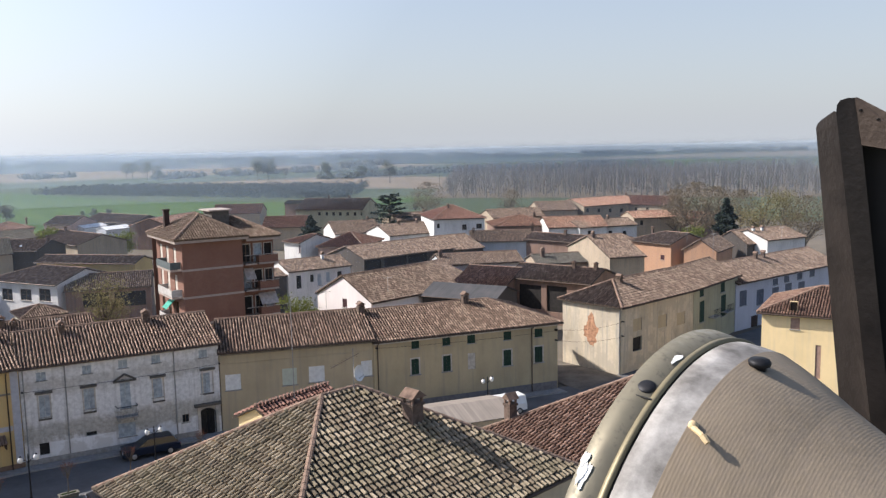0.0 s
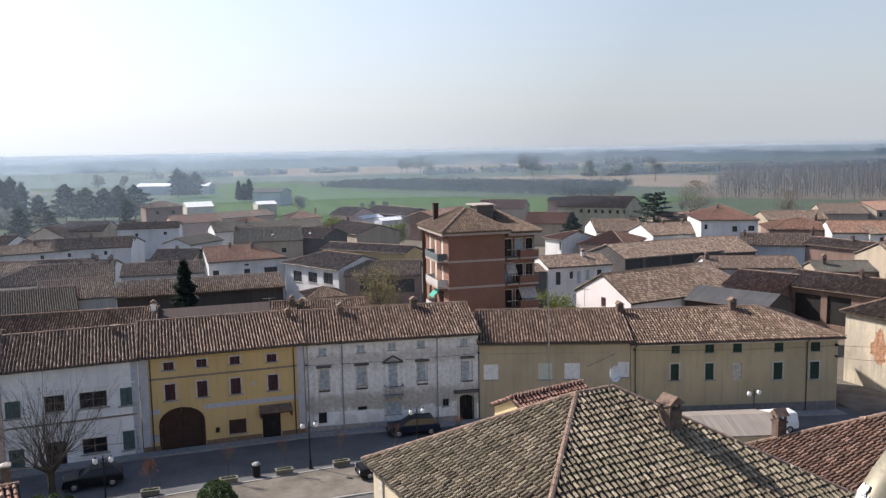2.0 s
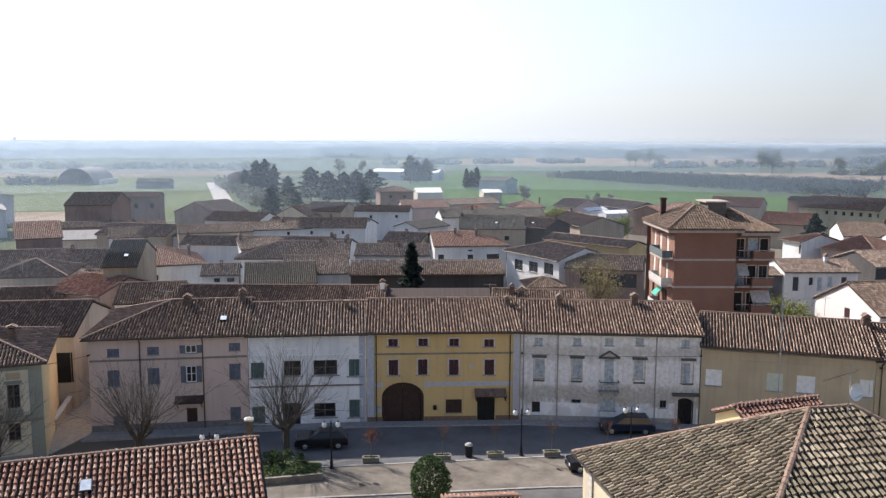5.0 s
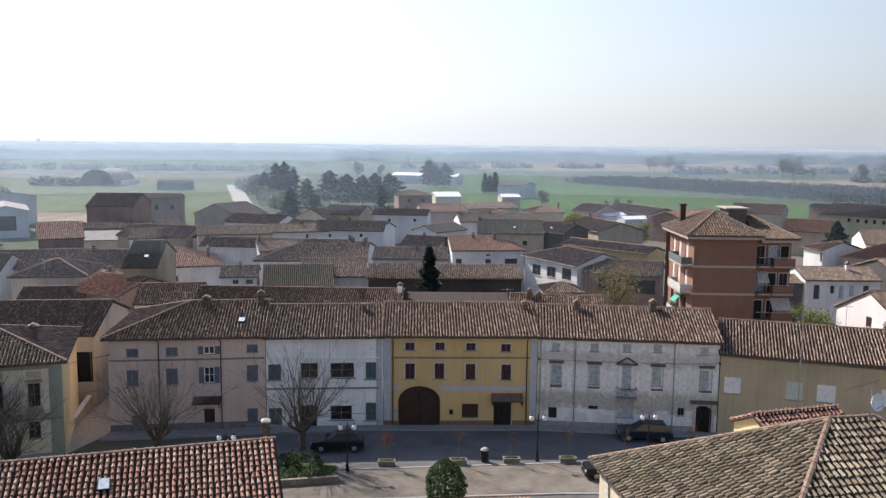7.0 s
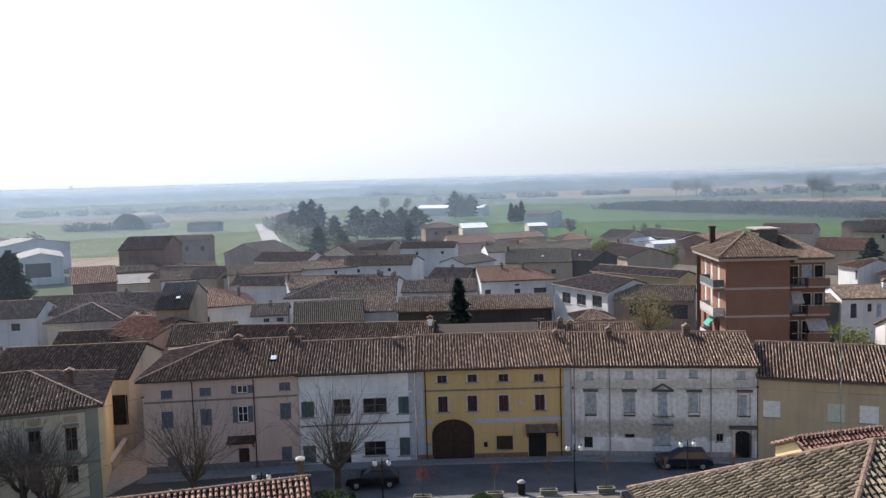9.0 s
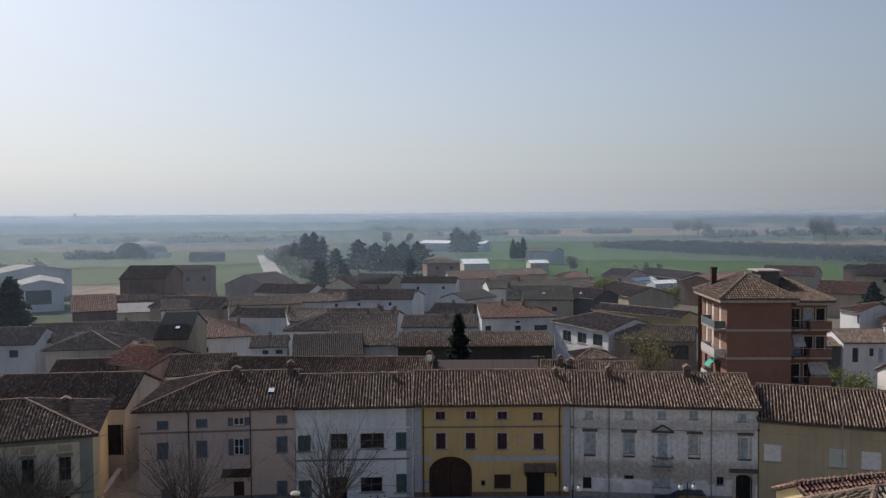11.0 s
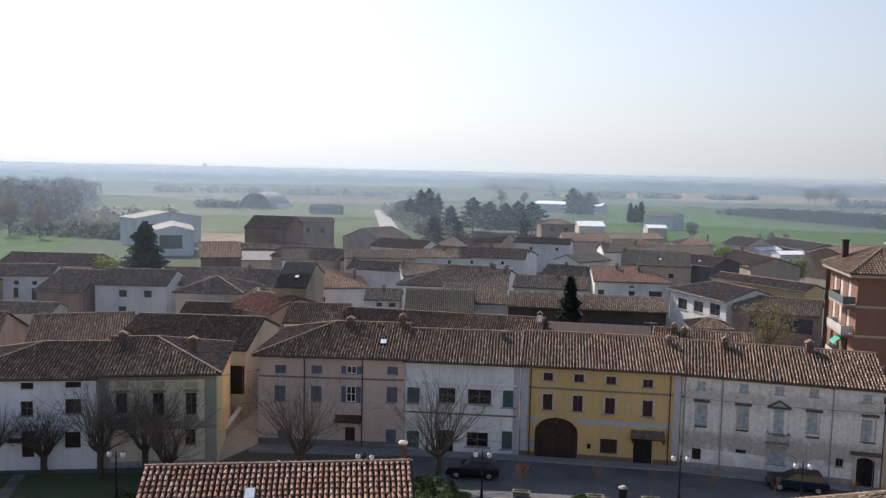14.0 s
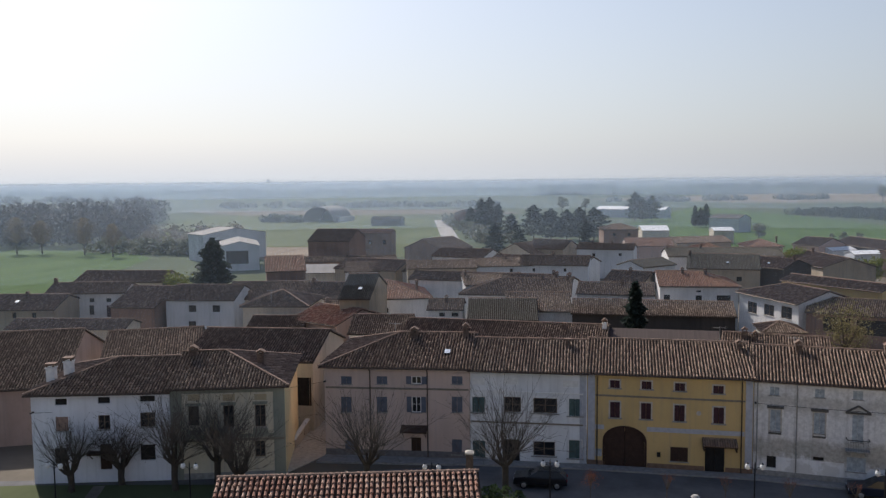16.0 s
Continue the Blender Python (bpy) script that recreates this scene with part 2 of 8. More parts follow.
# ---- mesh tools ----
class Build:
    def __init__(self):
        self.v, self.f = [], []

    def poly(self, *pts):
        n = len(self.v)
        self.v += [tuple(p) for p in pts]
        self.f.append(tuple(range(n, n + len(pts))))
        return self

    def hull8(self, p):
        n = len(self.v)
        self.v += [tuple(q) for q in p]
        for q in ((0, 3, 2, 1), (4, 5, 6, 7), (0, 1, 5, 4), (1, 2, 6, 5), (2, 3, 7, 6), (3, 0, 4, 7)):
            self.f.append(tuple(n + i for i in q))
        return self

    def box(self, x0, x1, y0, y1, z0, z1):
        return self.hull8([(x0, y0, z0), (x1, y0, z0), (x1, y1, z0), (x0, y1, z0), (x0, y0, z1), (x1, y0, z1), (x1, y1, z1), (x0, y1, z1)])

    def prism(self, pts, d):
        """A flat polygon pushed along d."""
        n, k = len(self.v), len(pts)
        self.v += [tuple(p) for p in pts] + [tuple(Vector(p) + Vector(d)) for p in pts]
        self.f.append(tuple(range(n + k - 1, n - 1, -1)))
        self.f.append(tuple(range(n + k, n + 2 * k)))
        for i in range(k):
            j = (i + 1) % k
            self.f.append((n + i, n + j, n + k + j, n + k + i))
        return self

    def tube(self, p, q, r0, r1=None, k=6, caps=True):
        p, q = Vector(p), Vector(q)
        r1 = r0 if r1 is None else r1
        d = (q - p).normalized()
        a = d.orthogonal().normalized()
        b = d.cross(a)
        n = len(self.v)
        for c, r in ((p, r0), (q, r1)):
            for i in range(k):
                w = 2 * math.pi * i / k
                self.v.append(tuple(c + a * (r * math.cos(w)) + b * (r * math.sin(w))))
        for i in range(k):
            j = (i + 1) % k
            self.f.append((n + i, n + j, n + k + j, n + k + i))
        if caps:
            self.f.append(tuple(range(n + k - 1, n - 1, -1)))
            self.f.append(tuple(range(n + k, n + 2 * k)))
        return self

    def lathe(self, prof, c=(0, 0, 0), k=16):
        n = len(self.v)
        for r, z in prof:
            for i in range(k):
                w = 2 * math.pi * i / k
                self.v.append((c[0] + r * math.cos(w), c[1] + r * math.sin(w), c[2] + z))
        for a in range(len(prof) - 1):
            for i in range(k):
                j = (i + 1) % k
                self.f.append((n + a * k + i, n + a * k + j, n + (a + 1) * k + j, n + (a + 1) * k + i))
        return self

    def mesh(self, name):
        me = bpy.data.meshes.new(name)
        me.from_pydata(self.v, [], self.f)
        me.update()
        return me


def part(name, bd, material, parent=None, label="", kind="", smooth=False):
    me = bd.mesh(name) if isinstance(bd, Build) else bd
    if material:
        me.materials.append(material)
    if smooth:
        me.polygons.foreach_set("use_smooth", [True] * len(me.polygons))
    ob = new(name, me)
    if parent:
        ob.parent = parent
    if label or kind:
        tagged(ob, label, kind=kind)
    return ob


def thing(name, m, label, category, group="", kind=""):
    ob = new(name)
    ob.empty_display_size = 0.3
    ob.matrix_world = m
    return tagged(ob, label, category, group, kind)


# ---- tiled roof slopes ----
def inside(poly, u, v):
    k = np.ones(u.shape, bool)
    for (a, b), (c, d) in zip(poly, poly[1:] + poly[:1]):
        k &= (c - a) * (v - b) - (d - b) * (u - a) >= -1e-6
    return k


def tile_spots(pts, pitch, course, rng):
    """Rows of cover tiles on a slope: foot points, the way across, up the slope and outwards."""
    P = [Vector(p) for p in pts]
    nrm = (P[1] - P[0]).cross(P[2] - P[0])
    if nrm.length < 1e-6:
        nrm = (P[2] - P[0]).cross(P[3] - P[0])
    nrm.normalize()
    if nrm.z < 0:
        P.reverse()
        nrm = -nrm
    up = (Vector((0, 0, 1)) - nrm * nrm.z).normalized()
    ac = up.cross(nrm)
    o = P[0]
    flat = [((p - o).dot(ac), (p - o).dot(up)) for p in P]
    us, vs = [p[0] for p in flat], [p[1] for p in flat]
    U, V = np.meshgrid(np.arange(min(us) + pitch / 2, max(us), pitch), np.arange(min(vs), max(vs), course))
    U, V = U.ravel(), V.ravel()
    ok = inside(flat, U, V + course * 0.4)
    U, V = U[ok], V[ok]
    U = U + rng.normal(0, pitch * 0.045, U.shape)
    V = V + rng.normal(0, course * 0.05, V.shape)
    return np.array(o), np.array(ac), np.array(up), np.array(nrm), U, V


def tile_mesh(name, slopes, pitch, course, seed, seg=3, lift=0.02, loose=None):
    """All the cover tiles of a roof in one mesh: each an arched, tapering shell, its foot lying on the course below."""
    rng = np.random.default_rng(seed)
    vs, fs, base = [], [], 0
    for pts in slopes:
        o, ac, up, nr, U, V = tile_spots(pts, pitch, course, rng)
        if not len(U):
            continue
        if loose is not None and pts is slopes[0]:     # the nearest tiles are left out, to be laid one by one
            foot = o + U[:, None] * ac + V[:, None] * up
            order = np.argsort(np.hypot(foot[:, 0] - loose[0], foot[:, 1] - loose[1]))
            for i in order[:loose[2]]:
                loose[3].append((foot[i], ac, up, nr))
            U, V = U[order[loose[2]:]], V[order[loose[2]:]]
        w = np.linspace(-math.pi / 2, math.pi / 2, seg + 1)
        ring = []
        r0, r1 = pitch * 0.325, pitch * 0.275
        skew = rng.normal(0, 0.05, len(U))
        hgt = rng.uniform(0.9, 1.15, len(U))
        for end, r, h in ((0, r0, pitch * 0.24), (1, r1, 0.0)):
            for a in w:
                uu = U + r * math.sin(a) + end * skew * course
                vv = V + end * course * 1.04
                hh = lift + h + r * 1.3 * math.cos(a) * hgt
                ring.append(o + uu[:, None] * ac + vv[:, None] * up + hh[:, None] * nr)
        # the thickness seen at the foot
        for a in w:
            uu = U + r0 * math.sin(a) * 0.98
            hh = lift + r0 * 0.95 * math.cos(a) * 0.35 + np.zeros(len(U))
            ring.append(o + uu[:, None] * ac + V[:, None] * up + hh[:, None] * nr)
        k = seg + 1
        n = len(U)
        A = np.stack(ring, 1).reshape(-1, 3)
        vs.append(A)
        ids = base + np.arange(n)[:, None] * (3 * k)
        for i in range(seg):
            fs.append(np.concatenate([ids + i, ids + i + 1, ids + k + i + 1, ids + k + i], 1))
            fs.append(np.concatenate([ids + 2 * k + i, ids + 2 * k + i + 1, ids + i + 1, ids + i], 1))
        base += n * 3 * k
    me = bpy.data.meshes.new(name)
    V_, F_ = np.concatenate(vs), np.concatenate(fs)
    me.vertices.add(len(V_))
    me.vertices.foreach_set("co", V_.ravel())
    me.loops.add(F_.size)
    me.loops.foreach_set("vertex_index", F_.ravel().astype(np.int32))
    me.polygons.add(len(F_))
    me.polygons.foreach_set("loop_start", np.arange(0, F_.size, 4, dtype=np.int32))
    me.polygons.foreach_set("use_smooth", np.zeros(len(F_), bool))
    me.update(calc_edges=True)
    me.validate()
    return me


def lay_tiles(roof, spots, pitch, course, mat, seg=4, lift=0.02):
    """Single tiles, each an object of its own on one shared mesh."""
    bd = Build()
    k = seg + 1
    for end, r, h in ((0, pitch * 0.325, pitch * 0.24), (1, pitch * 0.275, 0.0)):
        for j in range(k):
            a = -math.pi / 2 + math.pi * j / seg
            bd.v.append((r * math.sin(a), end * course * 1.04, lift + h + r * 1.3 * math.cos(a)))
    for j in range(k):
        a = -math.pi / 2 + math.pi * j / seg
        bd.v.append((pitch * 0.318 * math.sin(a), 0, lift + pitch * 0.14 * math.cos(a)))
    for i in range(seg):
        bd.f += [(i, i + 1, k + i + 1, k + i), (2 * k + i, 2 * k + i + 1, i + 1, i)]
    me = bd.mesh("tile")
    me.materials.append(mat)
    for foot, ac, up, nr in spots:
        ob = new("tile", me)
        ob.parent = roof
        m = Matrix.Identity(4)
        for i, v in enumerate((ac, up, nr, foot)):
            for q in range(3):
                m[q][i] = float(v[q])
        ob.matrix_basis = m @ pose(0, 0, 0, 0, 0, random.uniform(-3, 3))


def ridge_caps(bd, p, q, r=0.13, step=0.38):
    """A line of overlapping half-round ridge tiles from p to q."""
    p, q = Vector(p), Vector(q)
    L = (q - p).length
    n = max(1, int(L / step))
    d = (q - p) / n
    side = d.cross(Vector((0, 0, 1))).normalized()
    upw = side.cross(d).normalized()
    for i in range(n):
        a, b = p + d * i, p + d * (i + 1.08)
        k0 = len(bd.v)
        for c, rr in ((a, r * 1.15), (b, r)):
            for j in range(5):
                w = math.pi * j / 4
                bd.v.append(tuple(c + side * (rr * math.cos(w)) + upw * (rr * math.sin(w) * 0.85)))
        for j in range(4):
            bd.f.append((k0 + j, k0 + j + 1, k0 + 5 + j + 1, k0 + 5 + j))
        bd.f.append(tuple(k0 + j for j in range(4, -1, -1)))


# ---- walls with openings ----
def wall_grid(bd, L, H, th, holes, m):
    """A wall from (0,0,0) to (L,0,H) in its own frame, th deep along +y, with rectangular holes (x0, x1, z0, z1)."""
    xs = sorted({0.0, L, *[h[0] for h in holes], *[h[1] for h in holes]})
    zs = sorted({0.0, H, *[h[2] for h in holes], *[h[3] for h in holes]})
    xs = [x for x in xs if 0 <= x <= L]
    zs = [z for z in zs if 0 <= z <= H]

    def q(*pts):
        bd.poly(*[m @ Vector(p) for p in pts])
    for x0, x1 in zip(xs, xs[1:]):
        for z0, z1 in zip(zs, zs[1:]):
            cx, cz = (x0 + x1) / 2, (z0 + z1) / 2
            if any(h[0] < cx < h[1] and h[2] < cz < h[3] for h in holes):
                continue
            q((x0, 0, z0), (x1, 0, z0), (x1, 0, z1), (x0, 0, z1))
            q((x0, th, z0), (x0, th, z1), (x1, th, z1), (x1, th, z0))
    for x0, x1, z0, z1 in holes:
        q((x0, 0, z0), (x0, th, z0), (x0, th, z1), (x0, 0, z1))
        q((x1, 0, z0), (x1, 0, z1), (x1, th, z1), (x1, th, z0))
        q((x0, 0, z0), (x1, 0, z0), (x1, th, z0), (x0, th, z0))
        q((x0, 0, z1), (x0, th, z1), (x1, th, z1), (x1, 0, z1))
    q((0, 0, H), (L, 0, H), (L, th, H), (0, th, H))


def moved(bd, m):
    bd.v = [tuple(m @ Vector(p)) for p in bd.v]
    return bd


def window(house, m, x, z, w, h, style, paint, surround=None):
    """A window or door in an opening of a wall whose frame is m; x and z are the middle of its foot."""
    x0, x1, z1 = x - w / 2, x + w / 2, z + h
    win = None
    if style == "shut":              # closed louvred shutters
        a = Build()
        for s0, s1 in ((x0, x - 0.012), (x + 0.012, x1)):
            a.box(s0, s0 + 0.07, 0.03, 0.08, z, z1).box(s1 - 0.07, s1, 0.03, 0.08, z, z1)
            a.box(s0 + 0.07, s1 - 0.07, 0.05, 0.075, z, z1)
            n = max(3, int(h / 0.16))
            for i in range(n):
                zz = z + (i + 0.2) * h / n
                a.box(s0 + 0.07, s1 - 0.07, 0.035, 0.06, zz, zz + h / n * 0.5)
        win = part("shutter", moved(a, m), paint, house)
    elif style in ("glass", "open"):
        a = Build()
        a.box(x0, x1, 0.12, 0.13, z, z1)
        win = part("window", moved(a, m), GLASS, house)
        b = Build()
        t = min(0.07, w * 0.08)
        for s0, s1, q0, q1 in ((x0, x0 + t, z, z1), (x1 - t, x1, z, z1), (x0 + t, x1 - t, z, z + t), (x0 + t, x1 - t, z1 - t, z1), (x - t / 2, x + t / 2, z + t, z1 - t)):
            b.box(s0, s1, 0.08, 0.118, q0, q1)
        if h > 1.2:
            b.box(x0 + t, x - t / 2, 0.085, 0.115, z + h * 0.5, z + h * 0.5 + t * 0.6).box(x + t / 2, x1 - t, 0.085, 0.115, z + h * 0.5, z + h * 0.5 + t * 0.6)
        part("frame", moved(b, m), WHITEP if style == "open" else WOODBEAM, win)
        if style == "open":
            for s0, s1 in ((x0 - w * 0.52, x0 - 0.02), (x1 + 0.02, x1 + w * 0.52)):
                c = Build().box(s0, s1, -0.05, -0.01, z, z1)
                for i in range(8):
                    zz = z + (i + 0.2) * h / 8
                    c.box(s0 + 0.04, s1 - 0.04, -0.065, -0.05, zz, zz + h / 16)
                part("shutter", moved(c, m), paint, win)
    elif style == "blind":           # lowered roller blind
        a = Build()
        n = max(3, int(h / 0.12))
        side = []
        for i in range(n):
            side += [(x0, 0.06, z + i * h / n), (x0, 0.072, z + (i + 0.9) * h / n)]
        a.prism(side + [(x0, 0.1, z1), (x0, 0.1, z)], (x1 - x0, 0, 0))
        win = part("roller_blind", moved(a, m), paint, house)
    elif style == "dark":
        # a near-black sheet paints the shade inside the opening
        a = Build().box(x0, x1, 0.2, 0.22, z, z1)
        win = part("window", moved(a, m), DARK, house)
    elif style == "door":
        a = Build()
        for s0, s1 in ((x0, x - 0.01), (x + 0.01, x1)):
            a.box(s0, s1, 0.1, 0.15, z, z1)
            a.box(s0 + 0.1, s1 - 0.1, 0.085, 0.1, z + 0.2, z + h * 0.45).box(s0 + 0.1, s1 - 0.1, 0.085, 0.1, z + h * 0.52, z1 - 0.15)
        win = part("door", moved(a, m), paint, house)
    elif style == "arch":            # round-headed gate; surround gives the wall's own plaster for the spandrels
        rr, zs = w / 2, z1 - w / 2 * 0.72
        arc = [(x - rr * math.cos(math.pi * i / 14), zs + (z1 - zs) * math.sin(math.pi * i / 14)) for i in range(15)]
        sp = Build()
        sp.prism([(x0, 0.004, z1)] + [(px, 0.004, pz) for px, pz in arc[:8]], (0, 0.3, 0))
        sp.prism([(px, 0.004, pz) for px, pz in arc[7:]] + [(x1, 0.004, z1)], (0, 0.3, 0))
        a = Build()
        for s0, s1 in ((x0, x - 0.015), (x + 0.015, x1)):
            a.box(s0, s1, 0.2, 0.26, z, z1 - 0.02)
        win = part("gate", moved(a, m), paint, house)
        for s0, s1 in ((x0, x - 0.015), (x + 0.015, x1)):
            for i in range(5):
                b0 = s0 + 0.08 + i * (s1 - s0 - 0.16) / 5
                part("board", moved(Build().box(b0, b0 + (s1 - s0 - 0.16) / 5 - 0.03, 0.175, 0.2, z + 0.15, zs + 0.1), m), paint, win)
        part("spandrel", moved(sp, m), surround or paint, win)
        b = Build()
        out = [(x + (px - x) * 1.11, zs + (pz - zs) * 1.11 if pz > zs else pz) for px, pz in arc]
        for (p, q), (p2, q2) in zip(zip(arc, out), list(zip(arc, out))[1:]):
            b.hull8([(p[0], -0.05, p[1]), (p2[0], -0.05, p2[1]), (q2[0], -0.05, q2[1]), (q[0], -0.05, q[1]), (p[0], 0.02, p[1]), (p2[0], 0.02, p2[1]), (q2[0], 0.02, q2[1]), (q[0], 0.02, q[1])])
        b.box(x0 - rr * 0.11, x0, -0.05, 0.02, z, zs).box(x1, x1 + rr * 0.11, -0.05, 0.02, z, zs)
        part("arch_trim", moved(b, m), paint, win)
        surround = None
    elif style == "bricked":         # a blind window: a sunk panel
        a = Build().box(x0, x1, 0.06, 0.1, z, z1)
        win = part("blind_window", moved(a, m), paint, house)
    if surround and win:
        b = Build()
        t = 0.13
        b.box(x0 - t, x0, -0.03, 0.02, z, z1 + t).box(x1, x1 + t, -0.03, 0.02, z, z1 + t).box(x0, x1, -0.03, 0.02, z1, z1 + t)
        part("surround", moved(b, m), surround, win)
        if style != "door":
            part("sill", moved(Build().box(x0 - 0.2, x1 + 0.2, -0.14, 0.03, z - 0.09, z - 0.002), m), STONE, win)
    elif win and style in ("shut", "glass", "open", "blind"):
        part("sill", moved(Build().box(x0 - 0.1, x1 + 0.1, -0.1, 0.03, z - 0.07, z - 0.002), m), STONE, win)
    return win


def chimney(house, x, y, z, w=0.5, h=1.1, style=0):
    w *= 0.85
    """A masonry stack with its own little tiled cover; z is where it meets the roof."""
    a = Build().box(x - w / 2, x + w / 2, y - w / 2, y + w / 2, z - 0.6, z + h * 0.72)
    a.box(x - w / 2 - 0.06, x + w / 2 + 0.06, y - w / 2 - 0.06, y + w / 2 + 0.06, z + h * 0.62, z + h * 0.7)
    st = part("chimney", a, BRICKM if style < 2 else WHITEP, house)
    b = Build()
    if style in (1, 3):
        b.box(x - w / 2 - 0.1, x + w / 2 + 0.1, y - w / 2 - 0.1, y + w / 2 + 0.1, z + h * 0.9, z + h)
    else:
        b.prism([(x - w / 2 - 0.12, y - w / 2 - 0.12, z + h * 0.9), (x + w / 2 + 0.12, y - w / 2 - 0.12, z + h * 0.9), (x, y - w / 2 - 0.12, z + h * 1.15)], (0, w + 0.24, 0))
    for sx in (-1, 1):
        for sy in (-1, 1):
            cx, cy = x + sx * (w / 2 - 0.06), y + sy * (w / 2 - 0.06)
            b.box(cx - 0.06, cx + 0.06, cy - 0.06, cy + 0.06, z + h * 0.72, z + h * 0.9)
    part("chimney_cap", b, simple("chimney_cap_tile", (0.17, 0.115, 0.085), 0.95, var=0.35), st)


SEED = [10]


def house(left, right, depth, eave, rise, wallmat, tiles="brown", hips="", label="", over=0.45,
          front=(), lside=(), rside=(), chimneys=(), pitch=0.27, course=0.42, seg=2, gutter=True, group="", base=None, surround=None, skylights=(), bare=False, name="house", category="house", th=0.4, loose=None):
    """A house whose front wall runs from left to right (seen from outside), with a ridge along it.
    hips: 'L', 'R' for hipped ends. Openings: (x, z, width, height, style, paint[, surround])."""
    a, b = Vector((*left, 0)), Vector((*right, 0))
    L = (b - a).length
    yaw = math.degrees(math.atan2(b.y - a.y, b.x - a.x))
    root = thing(name, pose(a.x, a.y, 0, 0, 0, yaw), label, category, group)
    D = depth
    rz = eave + rise
    fm, lm, rm = Matrix(), pose(0, D, 0, 0, 0, -90), pose(L, 0, 0, 0, 0, 90)
    bd = Build()

    def holes(ops):
        return [(o[0] - o[2] / 2, o[0] + o[2] / 2, o[1], o[1] + o[3]) for o in ops]
    wall_grid(bd, L, eave, th, holes(front), fm)
    wall_grid(bd, D, eave, th, holes(lside), lm)
    wall_grid(bd, D, eave, th, holes(rside), rm)
    wall_grid(bd, L, eave, th, [], pose(L, D, 0, 0, 0, 180))
    if "L" not in hips:
        bd.prism([(0, 0, eave), (0, D, eave), (0, D / 2, rz)], (th, 0, 0))
    if "R" not in hips:
        bd.prism([(L - th, 0, eave), (L - th, D, eave), (L - th, D / 2, rz)], (th, 0, 0))
    wall = part("wall", bd, wallmat, root)
    # slopes
    s = rise / (D / 2)
    e = eave - over * s
    hl = D / 2 if "L" in hips else -0.2
    hr = L - D / 2 if "R" in hips else L + 0.2
    if hr < hl + 0.05:
        hl = hr = L / 2
        hl -= 0.05
        hr += 0.05
    xl = -over if "L" in hips else -0.2
    xr = L + over if "R" in hips else L + 0.2
    A, B, C, E = (xl, -over, e), (xr, -over, e), (xr, D + over, e), (xl, D + over, e)
    R0, R1 = (hl, D / 2, rz), (hr, D / 2, rz)
    slopes = [[A, B, R1, R0], [C, E, R0, R1]]
    if "L" in hips:
        slopes.append([E, A, R0])
    if "R" in hips:
        slopes.append([B, C, R1])
    rb = Build()
    for sl in slopes:
        rb.prism([Vector(p) + Vector((0, 0, 0.03)) for p in sl], (0, 0, 0.1))
    # boards are coloured dark to put shade between the cover tiles
    roof = part("roof", rb, SHEETS[tiles] if bare else simple("boards_with_gap_shade", (0.06, 0.045, 0.034), 0.95), root)
    lift = [[Vector(p) + Vector((0, 0, 0.13)) for p in sl] for sl in slopes]
    SEED[0] += 1
    if not bare:
        spots = []
        part("roof_tiles", tile_mesh("roof_tiles", lift, pitch, course, SEED[0], seg, loose=(*loose, spots) if loose else None), TILES[tiles], roof, kind="stuff")
        if loose:
            lay_tiles(roof, spots, pitch, course, TILES[tiles])
        rc = Build()
        up = Vector((0, 0, 0.2))
        ridge_caps(rc, Vector(R0) + up, Vector(R1) + up)
        if "L" in hips:
            ridge_caps(rc, Vector(A) + up, Vector(R0) + up)
            ridge_caps(rc, Vector(E) + up, Vector(R0) + up)
        if "R" in hips:
            ridge_caps(rc, Vector(B) + up, Vector(R1) + up)
            ridge_caps(rc, Vector(C) + up, Vector(R1) + up)
        part("ridge_tiles", rc, RIDGE, roof)
    if gutter:
        g = Build()
        g.tube((xl, -over - 0.06, e + 0.06), (xr, -over - 0.06, e + 0.06), 0.075, k=6)
        part("gutter", g, GUTTER, roof)
    for m, ops in ((fm, front), (lm, lside), (rm, rside)):
        for o in ops:
            window(wall, m, o[0], o[1], o[2], o[3], o[4], o[5] if len(o) > 5 else WOODBEAM, o[6] if len(o) > 6 else surround)
    for c in chimneys:      # along the ridge 0..L, offset from ridge (front negative)
        y = D / 2 + c[1]
        chimney(root, c[0], y, rz - abs(c[1]) * s, *c[2:])
    for sx, sy in skylights:
        k = Build().box(-0.3, 0.3, -0.4, 0.4, 0, 0.3)
        ang = math.degrees(math.atan(s))
        m = pose(sx, sy, eave + sy * s + 0.08, ang, 0, 0)
        sk = part("skylight", moved(k, m), IRON, roof)
        # the pane's pale blue paints the sky's reflection into the glass
        part("pane", moved(Build().box(-0.25, 0.25, -0.35, 0.35, 0.3, 0.31), m), simple("sky_reflection_pane", (0.5, 0.55, 0.6), 0.1), sk)
    return root

# ---- ground ----
def sheet(name, pts, z, mat, label, cat):
    return tagged(part(name, Build().poly(*[(x, y, z) for x, y in pts]), mat), label, cat, kind="structure")


